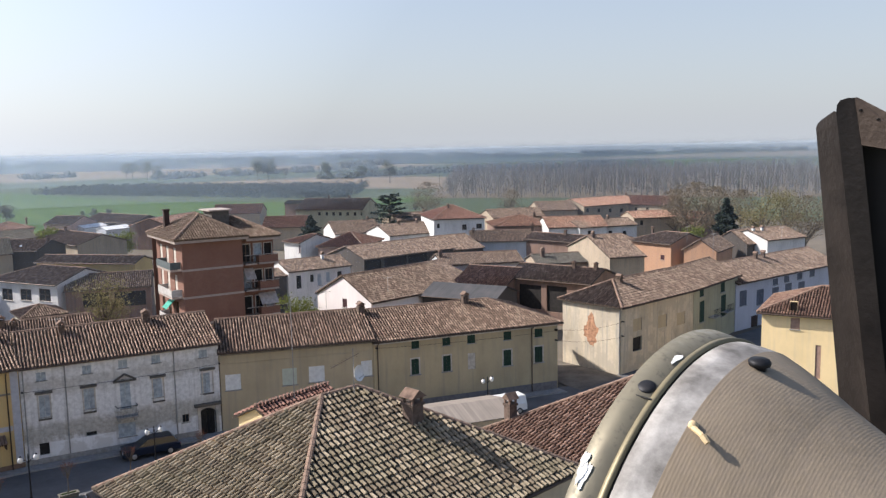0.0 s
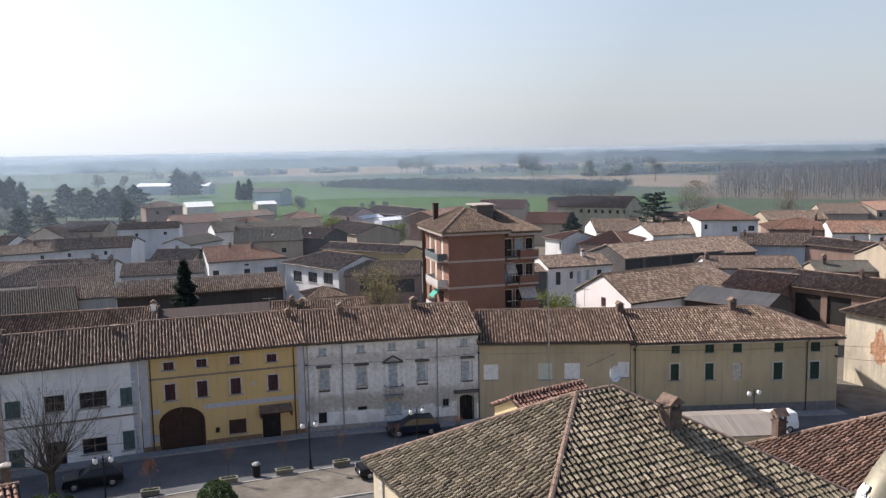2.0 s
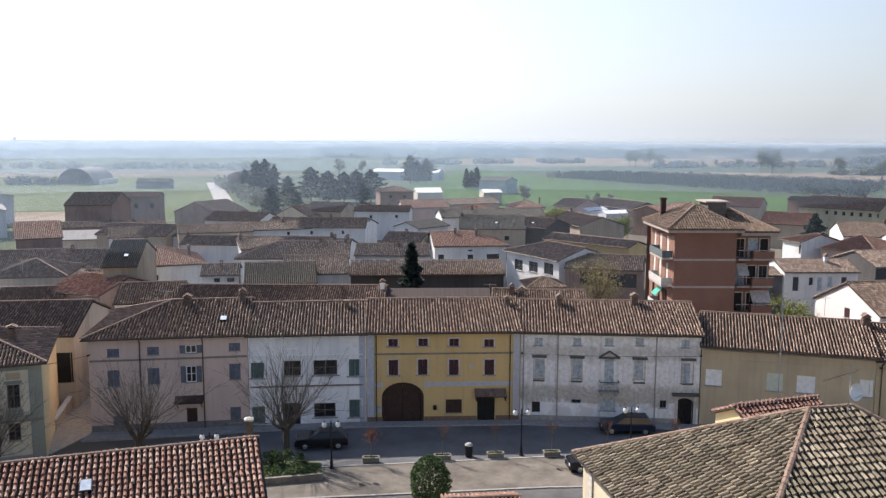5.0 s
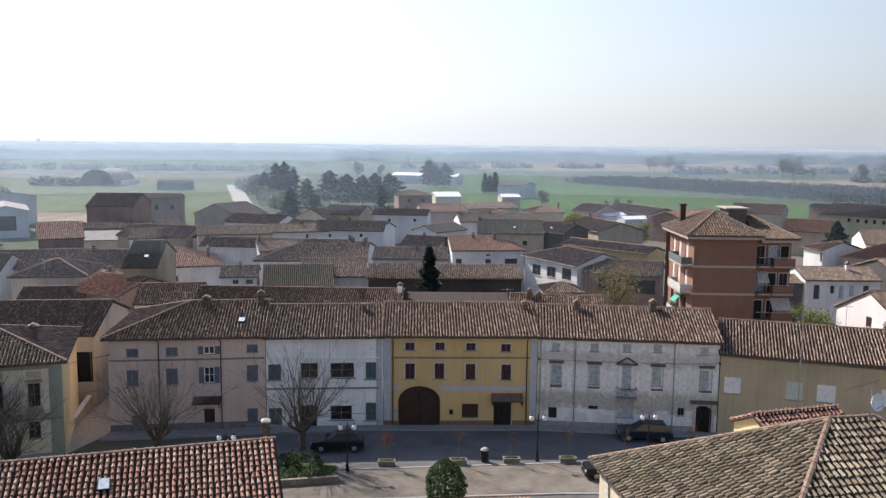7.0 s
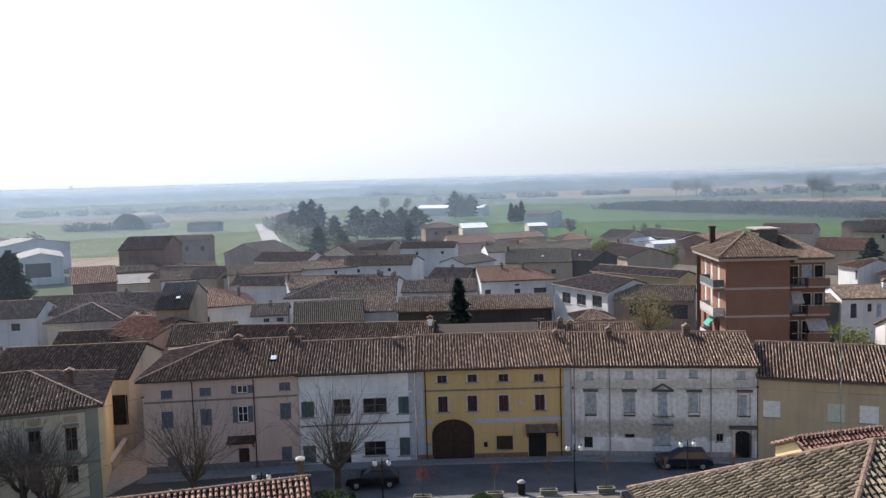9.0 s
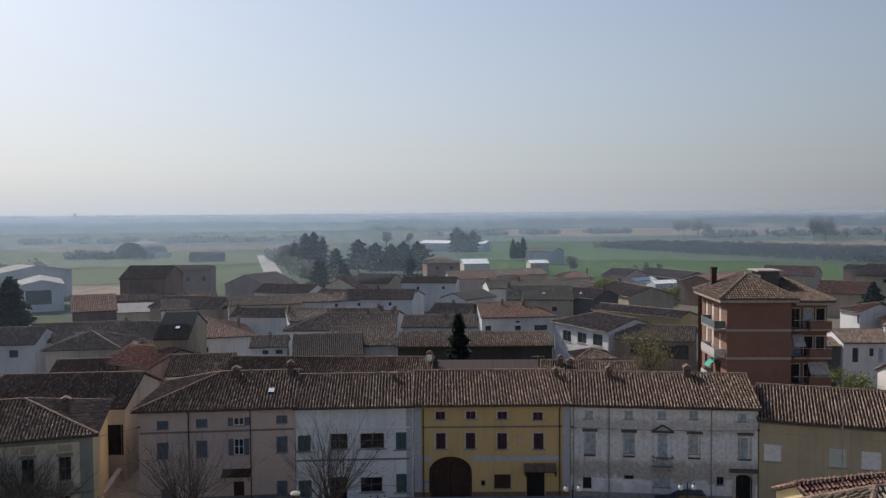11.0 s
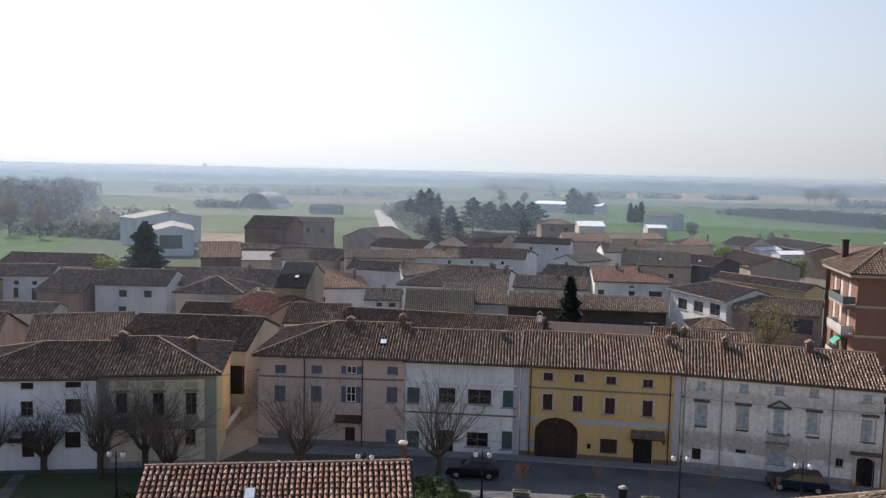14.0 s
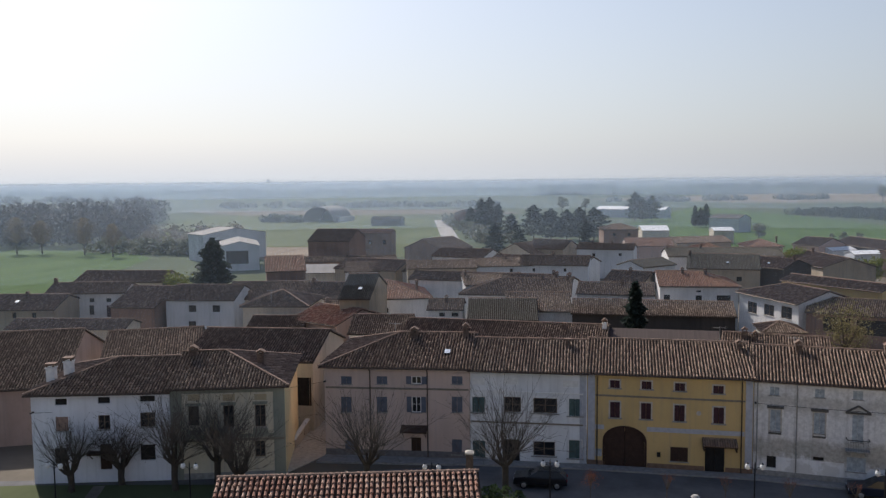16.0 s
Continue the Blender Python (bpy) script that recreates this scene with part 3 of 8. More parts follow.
def field_mat(name, a, b, rows=0.0, turn=0.0):
    m, nt, bs = nodes_of(name, 0.95)
    n = noise_node(nt, 0.012, 6)
    f = noise_node(nt, 0.25, 5, rough=0.7)
    bs.inputs["Specular IOR Level"].default_value = 0.05
    c = ramp(nt, n, [(0.35, a), (0.65, b)])
    c = mix(nt, ramp(nt, f, [(0.4, (0.35,) * 3), (0.65, (0, 0, 0))]), c, shade(a, 0.65))
    if rows:
        w = noise_node(nt, rows, 3, stretch=(math.cos(turn), 0.03, 1))
        c = mix(nt, ramp(nt, w, [(0.45, (0, 0, 0)), (0.6, (0.4,) * 3)]), c, shade(b, 1.35))
    nt.links.new(c, bs.inputs["Base Color"])
    return m


GRASSFAR = field_mat("far_meadow", (0.066, 0.088, 0.05), (0.092, 0.11, 0.068))
GRASS = field_mat("young_wheat", (0.045, 0.088, 0.024), (0.07, 0.112, 0.034), 0.4)
GRASS2 = field_mat("pasture", (0.07, 0.095, 0.038), (0.105, 0.118, 0.054), 0.3)
SOIL = field_mat("ploughed_soil", (0.19, 0.155, 0.115), (0.24, 0.19, 0.14), 0.3)
YARD = field_mat("town_ground", (0.13, 0.115, 0.09), (0.18, 0.155, 0.125))
GRAVEL = simple("pale_gravel", (0.30, 0.285, 0.26), 0.95, var=0.15, scale=0.4)
sheet("ground", [(-4800, -900), (4800, -900), (4800, 4900), (-4800, 4900)], 0, GRASSFAR, "flat green farmland reaching the hazy horizon", "ground")
sheet("ground_town", [(-85, -60), (230, -60), (235, 180), (120, 265), (-20, 250), (-90, 210)], 0.02, YARD, "bare ground of yards and lanes in the town", "ground")

# ---- the row of houses along the street ----
yellow_house = house((-6.4, 71.5), (7.25, 72.2), 11, 8.35, 1.75, YELLOW, "row", "", "yellow plaster street house with maroon shutters and arched gate",
    front=[(2.34, 7.04, 0.80, 0.66, "shut", MAROON, PALESTONE),
           (4.99, 7.05, 0.81, 0.66, "shut", MAROON, PALESTONE),
           (7.74, 7.01, 0.81, 0.66, "shut", MAROON, PALESTONE),
           (10.86, 6.92, 0.82, 0.66, "shut", MAROON, PALESTONE),
           (2.36, 4.42, 0.81, 1.39, "shut", MAROON, PALESTONE),
           (4.96, 4.43, 0.82, 1.39, "shut", MAROON, PALESTONE),
           (7.73, 4.38, 0.83, 1.39, "shut", MAROON, PALESTONE),
           (10.91, 4.34, 0.84, 1.39, "shut", MAROON, PALESTONE),
           (3.19, 0.00, 3.36, 3.61, "arch", BROWNP, YELLOW),
           (7.74, 0.87, 1.44, 1.25, "shut", BROWNP),
           (10.64, 0.00, 1.58, 2.39, "door", IRON)],
    chimneys=[(13.0, -1.2, 0.5, 0.9)])
shabby_house = house((7.3, 72.25), (23.0, 71.0), 10.5, 8.3, 1.7, GREYWHITE, "row", "", "shabby white plaster house with peeling paint and grey shutters",
    front=[(1.56, 7.02, 0.72, 0.69, "shut", PALEGREY),
           (4.97, 7.09, 0.71, 0.69, "shut", PALEGREY),
           (7.77, 7.15, 0.71, 0.69, "shut", PALEGREY),
           (10.45, 7.20, 0.71, 0.68, "shut", PALEGREY),
           (14.41, 7.09, 0.71, 0.68, "shut", PALEGREY),
           (1.68, 4.01, 0.80, 1.78, "shut", PALEGREY),
           (5.01, 4.09, 0.80, 1.77, "shut", PALEGREY),
           (7.83, 3.67, 0.82, 2.22, "shut", PALEGREY),
           (10.41, 4.19, 0.81, 1.71, "shut", PALEGREY),
           (14.50, 3.90, 0.81, 1.80, "shut", PALEGREY),
           (1.43, 0.84, 0.73, 1.01, "dark"),
           (5.01, 1.81, 0.81, 0.33, "dark"),
           (7.79, 1.20, 1.38, 1.18, "blind", PALEGREY),
           (12.65, 1.56, 0.57, 0.70, "glass"),
           (14.53, 0.06, 1.33, 2.41, "arch", IRON, GREYWHITE)],
    chimneys=[(3.6, -0.9, 0.6, 1.1), (10.6, -0.5, 0.7, 1.1)])
greywhite_house = house((-16.6, 70.5), (-6.45, 71.5), 10.5, 8.3, 1.65, WHITEA, "brown", "", "white plaster house with green shutters and two dark loggias",
    front=[(0.74, 4.43, 1.10, 1.39, "shut", GREENSH, WHITEP),
           (3.75, 4.55, 1.49, 1.37, "glass", WOODBEAM, WHITEP),
           (6.63, 4.56, 2.07, 1.34, "glass", WOODBEAM, WHITEP),
           (9.22, 4.41, 1.07, 1.52, "shut", GREENSH, WHITEP),
           (0.77, 0.37, 1.11, 1.50, "shut", GREENSH, WHITEP),
           (3.64, 0.10, 1.50, 1.99, "dark"),
           (6.53, 0.72, 1.88, 1.29, "glass", WOODBEAM, WHITEP),
           (9.23, 0.62, 1.08, 1.62, "shut", GREENSH, WHITEP),
           (0.76, 6.91, 1.10, 0.63, "bricked", WHITEP),
           (3.66, 7.00, 1.29, 0.62, "bricked", WHITEP),
           (8.82, 6.91, 1.27, 0.61, "bricked", WHITEP)],
    chimneys=[(8.5, -1.2, 0.5, 0.9, 1)])
pink_house = house((-29.7, 68.6), (-16.65, 70.5), 12, 8.4, 1.85, PINK, "row", "L", "dusky pink plaster house with blue-grey shutters",
    front=[(2.02, 6.74, 0.98, 0.71, "shut", BLUEGREY),
           (5.29, 6.80, 0.97, 0.71, "shut", BLUEGREY),
           (12.08, 6.93, 0.95, 0.70, "shut", BLUEGREY),
           (8.42, 6.86, 0.91, 0.70, "open", BLUEGREY),
           (1.97, 4.13, 0.96, 1.44, "shut", BLUEGREY),
           (5.25, 4.21, 0.96, 1.43, "shut", BLUEGREY),
           (12.06, 4.37, 0.95, 1.42, "shut", BLUEGREY),
           (8.39, 4.28, 0.85, 1.43, "open", BLUEGREY),
           (8.33, 0.00, 0.90, 1.97, "door", BROWNP),
           (12.02, 0.52, 0.90, 1.37, "shut", BLUEGREY),
           (2.25, 0.13, 0.92, 1.40, "shut", BLUEGREY)],
    chimneys=[(7.5, -0.8, 0.7, 1.0), (12.4, -0.4, 0.6, 1.2)], skylights=[(11.0, 2.2)])
cream_house = house((-39.8, 59.7), (-30.9, 62.9), 11.5, 7.95, 1.75, CREAM, "brown", "R", "cream plaster house with dark tall windows",
    front=[(1.95, 6.81, 1.00, 0.56, "bricked", TAN),
           (4.83, 6.72, 1.01, 0.56, "bricked", TAN),
           (7.44, 6.70, 1.02, 0.52, "bricked", TAN),
           (1.89, 4.66, 0.87, 1.77, "dark"),
           (4.78, 4.46, 0.88, 1.87, "glass"),
           (7.40, 4.42, 0.89, 1.88, "glass"),
           (7.32, 1.83, 0.86, 1.40, "glass"),
           (4.68, 1.44, 0.84, 1.69, "dark")],
    chimneys=[(1.0, -0.8, 0.7, 1.0), (7.0, -1.6, 0.7, 0.9)])
whiteleft_house = house((-50.6, 56.2), (-39.85, 59.7), 11, 7.7, 1.65, WHITEB, "brown", "L", "white plaster house with brown shutters and dark door",
    front=[(2.44, 6.71, 0.98, 0.55, "dark"),
           (5.94, 6.77, 0.99, 0.55, "dark"),
           (9.50, 6.85, 1.23, 0.51, "dark"),
           (2.45, 4.50, 1.04, 1.23, "blind", BLINDTAN),
           (5.90, 4.56, 0.96, 1.23, "glass"),
           (9.48, 4.70, 1.25, 1.24, "glass"),
           (5.92, 1.15, 0.97, 2.16, "door", BROWNP),
           (9.37, 1.84, 1.25, 1.35, "dark"),
           (2.23, 1.76, 1.04, 1.33, "dark")],
    chimneys=[(0.6, -2.6, 0.8, 1.1, 3), (1.7, -1.6, 0.8, 1.1, 3)])
tan_house = house((23.05, 70.9), (36.3, 66.9), 11, 7.4, 1.7, TAN, "row", "", "tan plaster house with white roller blinds",
    front=[(1.08, 3.84, 1.35, 1.44, "blind", WHITEP),
           (6.08, 3.79, 1.31, 1.56, "blind", PALEBLIND),
           (8.55, 3.84, 1.45, 1.48, "blind", WHITEP),
           (13.22, 3.92, 1.05, 1.47, "blind", WHITEP)])
ochre_house = house((36.35, 66.9), (55.5, 62.8), 11, 7.15, 1.8, TAN2, "row", "R", "long ochre plaster house with dark green shutters",
    front=[(4.18, 6.01, 0.78, 0.80, "shut", DKGREEN),
           (7.37, 5.99, 0.81, 0.81, "shut", DKGREEN),
           (9.99, 5.93, 0.83, 0.82, "shut", DKGREEN),
           (13.92, 5.85, 0.86, 0.84, "shut", DKGREEN),
           (17.41, 5.78, 0.90, 0.85, "shut", DKGREEN),
           (4.12, 3.49, 0.76, 1.53, "shut", DKGREEN, PALESTONE),
           (7.38, 3.43, 0.79, 1.55, "shut", DKGREEN, PALESTONE),
           (13.89, 3.23, 0.86, 1.60, "shut", DKGREEN, PALESTONE),
           (17.39, 3.16, 0.89, 1.63, "shut", DKGREEN, PALESTONE),
           (10.01, 3.31, 0.82, 1.63, "bricked", PALESTONE)],
    chimneys=[(0.3, -0.6, 0.7, 1.2), (11.5, -0.5, 0.7, 1.2)])

# ---- houses round the square on the far side ----
corner_house = house((64.4, 62.6), (79, 65.0), 8, 7.6, 1.9, CREAMPEEL, "brown", "L", "cream corner house with an exposed brick patch",
    front=[(3.09, 4.46, 1.66, 1.41, "bricked", TAN),
           (8.08, 4.02, 1.79, 1.47, "bricked", TAN),
           (12.07, 3.70, 1.78, 1.50, "bricked", TAN),
           (3.12, 2.19, 1.77, 1.60, "dark")],
    chimneys=[(4.5, -0.6, 0.6, 1.0)])
corner_house_b = house((79.05, 65.0), (92.2, 68.7), 8, 7.6, 1.8, OLIVEW, "brown", "", "olive plaster house with green shutters and balconies",
    front=[(2.33, 6.34, 1.23, 1.16, "shut", DKGREEN),
           (8.77, 5.95, 1.37, 1.55, "shut", DKGREEN),
           (2.44, 3.13, 1.44, 2.63, "shut", DKGREEN),
           (9.09, 2.77, 1.61, 2.76, "shut", DKGREEN)])
long_white_house = house((91.5, 68.4), (118.0, 70.6), 9, 6.5, 1.9, LILACW, "brown", "", "long lilac-white house with grey shutters",
    front=[(1.78, 3.29, 1.70, 2.05, "shut", BLUEGREY),
           (5.92, 2.88, 1.79, 2.11, "shut", BLUEGREY),
           (9.80, 2.85, 1.72, 1.97, "shut", BLUEGREY),
           (13.23, 3.13, 1.78, 1.84, "shut", BLUEGREY),
           (16.80, 3.08, 1.84, 1.71, "shut", BLUEGREY),
           (9.71, 5.16, 1.36, 0.87, "shut", BLUEGREY),
           (12.68, 5.21, 1.41, 0.89, "shut", BLUEGREY),
           (16.22, 5.20, 1.46, 0.90, "shut", BLUEGREY),
           (19.73, 5.22, 1.52, 0.92, "shut", BLUEGREY),
           (4.68, 0.00, 1.76, 1.58, "door", BROWNP)],
    chimneys=[(11.0, -0.6), (13.0, -0.6)])
yellow_corner_house = house((71.9, 50.6), (76.5, 41.2), 10, 8.0, 2.0, PALEYELLOW, "redbrown", "L", "pale yellow house with red clay roof",
    front=[(2.95, 9.22, 0.68, -1.32, "dark"),
           (3.12, 6.47, 0.86, 1.17, "blind", BLINDTAN),
           (5.29, 1.73, 0.51, 3.35, "bricked", BLINDTAN)], seg=3)

# ---- near roofs below the tower ----
red_roof_house = house((-21.7, 34.1), (-8.3, 38.4), 12, 6.0, 2.6, CREAM, "red", "", "low house with a bright red clay tile roof", pitch=0.3, course=0.42, seg=4, skylights=[(5.6, 3.9)], loose=(8.0, 4.5, 300))
hip_house_near = house((10.4, 26.43), (27.23, 29.76), 14.98, 9.035, 4.165, NEARWALL, "near", "LR", "square building with hipped roof of old clay tiles", pitch=0.29, course=0.40, seg=4, loose=(8.0, 2.5, 300))
hip_house_right = house((31.0, 41.8), (31.0, 26.5), 16, 6.75, 4.4, CREAM, "redbrown", "LR", "house with hipped red-brown roof beside the square", pitch=0.30, course=0.42, seg=4, chimneys=[(0.8, -6.8, 0.7, 1.6)], loose=(3.0, 5.0, 200))


# ---- town behind the row, from the left ----
barn_house = house((-73.9, 57.2), (-56.1, 66.4), 22, 5.6, 3.5, PINKW, "brown", "", "long low barn with brown clay roof and pink end wall")
courtyard_house = house((-58.5, 75.5), (-49.5, 80.4), 12.2, 6.02, 1.95, WHITEW, "brown", "", "brown tiled courtyard wing with white gable edge", over=0.40)
courtyard_house_b = house((-47.1, 73.5), (-33.8, 75.2), 12.2, 7.15, 1.95, CREAMW, "brown", "", "cream courtyard wing with brown clay roof", over=0.40,
    front=[(12.45, 2.60, 1.50, 2.90, "dark")])
low_house_a = house((-91.6, 97.9), (-74.5, 101.4), 5.2, 4.29, 0.83, CREAMW, "brown", "", "low house under an old brown roof", over=0.40)
skylight_house = house((-104.1, 102.1), (-89.8, 105.5), 9.6, 5.96, 1.54, TANW, "brown", "", "tan house with roof windows", over=0.40,
    front=[(8.45, 4.64, 0.65, 0.88, "dark"), (11.52, 4.62, 0.66, 0.87, "dark")],
    chimneys=[(8.8, -1.2)], skylights=[(3.5, 2.0), (8.0, 2.0)])
white_house_far = house((-96.7, 111.9), (-84.8, 115.6), 7.2, 7.35, 1.15, WHITEW, "brown", "", "white plaster house with brown shutters", over=0.40,
    front=[(4.11, 5.88, 0.78, 0.66, "dark"), (7.26, 5.83, 0.78, 0.66, "dark"), (9.97, 5.79, 0.79, 0.66, "dark"), (4.02, 3.52, 0.63, 1.86, "shut", MAROON), (9.90, 3.42, 0.64, 1.87, "shut", MAROON), (7.19, 3.84, 0.75, 1.50, "glass")],
    chimneys=[(0.4, -0.5)])
roof_back_a = house((-107.8, 132.6), (-91.0, 135.5), 9.1, 6.54, 1.46, CREAMW, "brown", "", "long brown roofed outbuilding", over=0.40)
dark_house = house((-83.9, 110.9), (-76.5, 111.5), 14.3, 5.71, 2.29, BRICKW, "brown", "", "dark brick wing with brown roof", over=0.40)
bluegrey_house = house((-75.8, 113.6), (-65.0, 115.6), 10.1, 6.68, 1.62, GREYBLUE, "brown", "", "blue-grey plaster house with dark windows", over=0.40,
    front=[(4.25, 4.75, 1.24, 1.07, "dark"), (8.08, 4.76, 1.24, 1.07, "dark"), (4.16, 2.23, 1.24, 1.07, "dark")])
hip_house = house((-59.4, 108.1), (-50.1, 109.9), 9.9, 7.01, 1.59, CREAMW, "brown", "LR", "cream plaster house with low hipped roof", over=0.40,
    chimneys=[(0.4, -2.5)])
dark_lean_house = house((-55.0, 101.5), (-47.5, 103.0), 5.6, 5.30, 0.90, DARKW, "brown", "", "low dark outbuilding under tiles", over=0.40)
long_roof_a = house((-67.2, 120.6), (-55.5, 124.2), 11.8, 6.11, 1.89, CREAMW, "brown", "", "long brown roofed house", over=0.40)
long_roof_b = house((-56.0, 122.7), (-50.0, 123.7), 11.5, 6.15, 1.85, WHITEW, "brown", "", "plain house under brown tiles", over=0.40)
lit_roof = house((-47.2, 109.6), (-41.4, 111.9), 7.4, 6.01, 1.19, CREAMW, "row", "", "low house with pale sunlit tiles", over=0.40,
    chimneys=[(0.4, -1.0)])
rust_roof = house((-50.0, 105.2), (-42.1, 101.5), 9.5, 5.88, 1.52, PINKW, "red", "", "outbuilding with rusty red tiles", over=0.40)
grey_roof_a = house((-43.5, 106.2), (-39.4, 106.9), 15.2, 8.81, 2.43, TANW, "grey", "", "house with grey tile roof", over=0.40, skylights=[(2.5, 2.5)])
patched_house = house((-44.1, 125.4), (-36.8, 128.5), 13.7, 6.01, 2.19, WHITEW, "red", "R", "white house with patchy red and pale tiles", over=0.40,
    front=[(0.80, 3.70, 0.63, 0.85, "dark")],
    chimneys=[(6.2, -2.5)])
small_white_house = house((-33.4, 115.3), (-28.4, 116.2), 6.0, 6.24, 0.96, WHITEW, "brown", "", "small white house with brown roof", over=0.40,
    front=[(2.06, 5.18, 0.82, 0.58, "dark"), (3.96, 5.18, 0.98, 0.58, "dark")],
    chimneys=[(2.6, -1.0)])
wide_house = house((-32.0, 130.2), (-14.5, 131.4), 11.7, 6.52, 1.88, WHITEW, "brown", "L", "wide white house with brown roof", over=0.40,
    front=[(1.44, 4.18, 0.55, 1.66, "dark")],
    chimneys=[(12.8, -0.5), (16.9, -0.5)])
wide_house_back = house((-43.8, 139.7), (-18.1, 137.8), 6.0, 7.64, 0.96, WHITEW, "brown", "", "long house behind with brown tiles", over=0.40,
    chimneys=[(0.4, -0.5), (25.4, -0.5)])
slate_barn = house((-25.9, 109.2), (-16.7, 111.0), 12.2, 5.94, 1.95, DARKW, "grey", "", "barn with flat dark grey roof", over=0.40, gutter=False)
slate_barn_b = house((-22.5, 119.1), (-13.2, 120.8), 11.6, 5.75, 1.85, WHITEW, "brown", "", "barn wing with brown roof", over=0.40)
far_left_row = house((-66.6, 129.8), (-60.7, 132.9), 12.2, 9.54, 1.95, BRICKW, "red", "", "low red roofed outbuilding", over=0.40)
far_left_pale = house((-78.5, 170.4), (-69.6, 173.1), 8.8, 4.59, 1.41, CREAMW, "pale", "", "shed with pale sheet roof", over=0.40, bare=True)
far_row_a = house((-84.3, 184.0), (-63.5, 191.7), 5.6, 5.61, 0.89, BRICKW, "brown", "", "row of outbuildings with brown roof", over=0.40,
    chimneys=[(10.3, -0.5), (15.2, -0.5)])
far_row_b = house((-66.5, 166.0), (-53.6, 170.6), 9.1, 5.54, 1.46, WHITEW, "brown", "", "white outbuilding with brown roof", over=0.40,
    front=[(2.05, 3.61, 0.95, 1.00, "dark")])
far_row_c = house((-51.5, 162.9), (-37.9, 167.5), 7.3, 6.83, 1.17, TANW, "brown", "", "farm building with brown roof and tan wall", over=0.40,
    front=[(1.99, 4.43, 0.92, 1.67, "dark")])
far_row_d = house((-38.3, 169.9), (-21.5, 176.4), 7.6, 6.79, 1.21, GREYBLUE, "brown", "", "long grey house with brown roof", over=0.40,
    front=[(7.29, 5.43, 0.61, 0.74, "dark"), (10.95, 5.35, 0.61, 0.74, "dark")],
    chimneys=[(6.7, -0.5), (17.3, -0.5)])
far_row_e = house((-24.6, 180.4), (-16.3, 177.6), 7.5, 6.79, 1.21, GREYBLUE, "brown", "", "grey plaster house with brown roof", over=0.40)
brick_farm = house((-86.8, 192.1), (-76.2, 193.0), 15.2, 10.07, 2.43, BRICKW, "brown", "", "old brick farmhouse with brown roof", over=0.40)
brick_farm_b = house((-94.3, 245.7), (-83.2, 246.7), 6.2, 8.51, 0.99, BRICKW, "red", "", "brick farmhouse with red roof", over=0.40,
    front=[(4.29, 5.04, 1.08, 1.43, "dark"), (8.88, 5.06, 1.07, 1.42, "dark")])
gable_barn = house((-62.0, 229.2), (-56.1, 241.9), 14.6, 5.00, 2.80, BRICKW, "brown", "", "brick barn with open gable", over=0.35)
gable_barn_b = house((-34.1, 220.9), (-29.1, 231.8), 12.6, 4.50, 2.94, CREAMW, "brown", "", "barn with pale gable", over=0.35)
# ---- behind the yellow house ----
# the wall's shade is carried by its near-black plaster
shaded_wing = house((-12.5, 115.6), (9.2, 116.7), 8.0, 6.31, 1.29, DARKW, "brown", "", "long wing with brown tiles, wall darkened as shade", over=0.40)
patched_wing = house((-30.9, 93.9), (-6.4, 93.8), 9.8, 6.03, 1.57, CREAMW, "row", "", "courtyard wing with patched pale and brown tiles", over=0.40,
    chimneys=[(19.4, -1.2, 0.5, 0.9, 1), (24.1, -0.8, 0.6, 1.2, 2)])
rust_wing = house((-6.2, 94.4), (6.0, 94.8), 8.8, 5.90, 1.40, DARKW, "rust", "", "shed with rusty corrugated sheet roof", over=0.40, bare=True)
patched_wing_b = house((6.0, 92.4), (16.6, 91.4), 8.8, 6.19, 1.41, CREAMW, "row", "", "courtyard wing with old clay tiles", over=0.40,
    chimneys=[(2.2, -1.0, 0.6, 1.2), (3.3, -1.5)])
porch_roof = house((12.2, 110.5), (16.8, 110.9), 5.2, 5.48, 0.83, CREAMW, "brown", "LR", "small hipped outbuilding roof", over=0.40)
courtyard_left = house((-38.3, 96.4), (-30.8, 97.9), 9.3, 5.91, 1.49, WHITEW, "brown", "", "courtyard wing with brown roof", over=0.40)
pinkroof_house = house((-0.8, 140.7), (11.6, 142.3), 11.2, 7.21, 1.79, WHITEW, "orange", "R", "white house with orange clay roof", over=0.40,
    front=[(1.13, 4.50, 1.00, 1.28, "dark"), (6.23, 4.33, 1.01, 1.38, "dark"), (6.21, 6.24, 0.79, 0.30, "dark"), (10.19, 4.26, 2.22, 1.49, "dark")],
    chimneys=[(4.2, -1.0), (7.9, -1.5)])
bigwindow_house = house((11.6, 140.6), (18.7, 128.0), 10, 6.6, 1.6, WHITEW, "brown", "L", "white house with three large dark windows", front=[(3.46, 3.67, 2.40, 1.77, "glass"),
           (7.64, 3.91, 2.44, 1.70, "glass"),
           (11.76, 4.07, 2.47, 1.82, "glass")])
yellow_long_house = house((18.9, 148.1), (31.3, 135.4), 5.0, 7.75, 0.75, YELLOWW, "brown", "", "long yellow house with brown roof", over=0.40,
    front=[(4.87, 6.2, 0.88, 0.51, "glass")])
brick_shed = house((19.6, 127.2), (30.7, 123.9), 9.2, 5.73, 1.47, BRICKW, "brown", "", "open brick shed with old tile roof", over=0.40,
    front=[(4.00, 3.12, 3.50, 2.06, "dark"), (8.66, 2.94, 4.27, 2.16, "dark")])
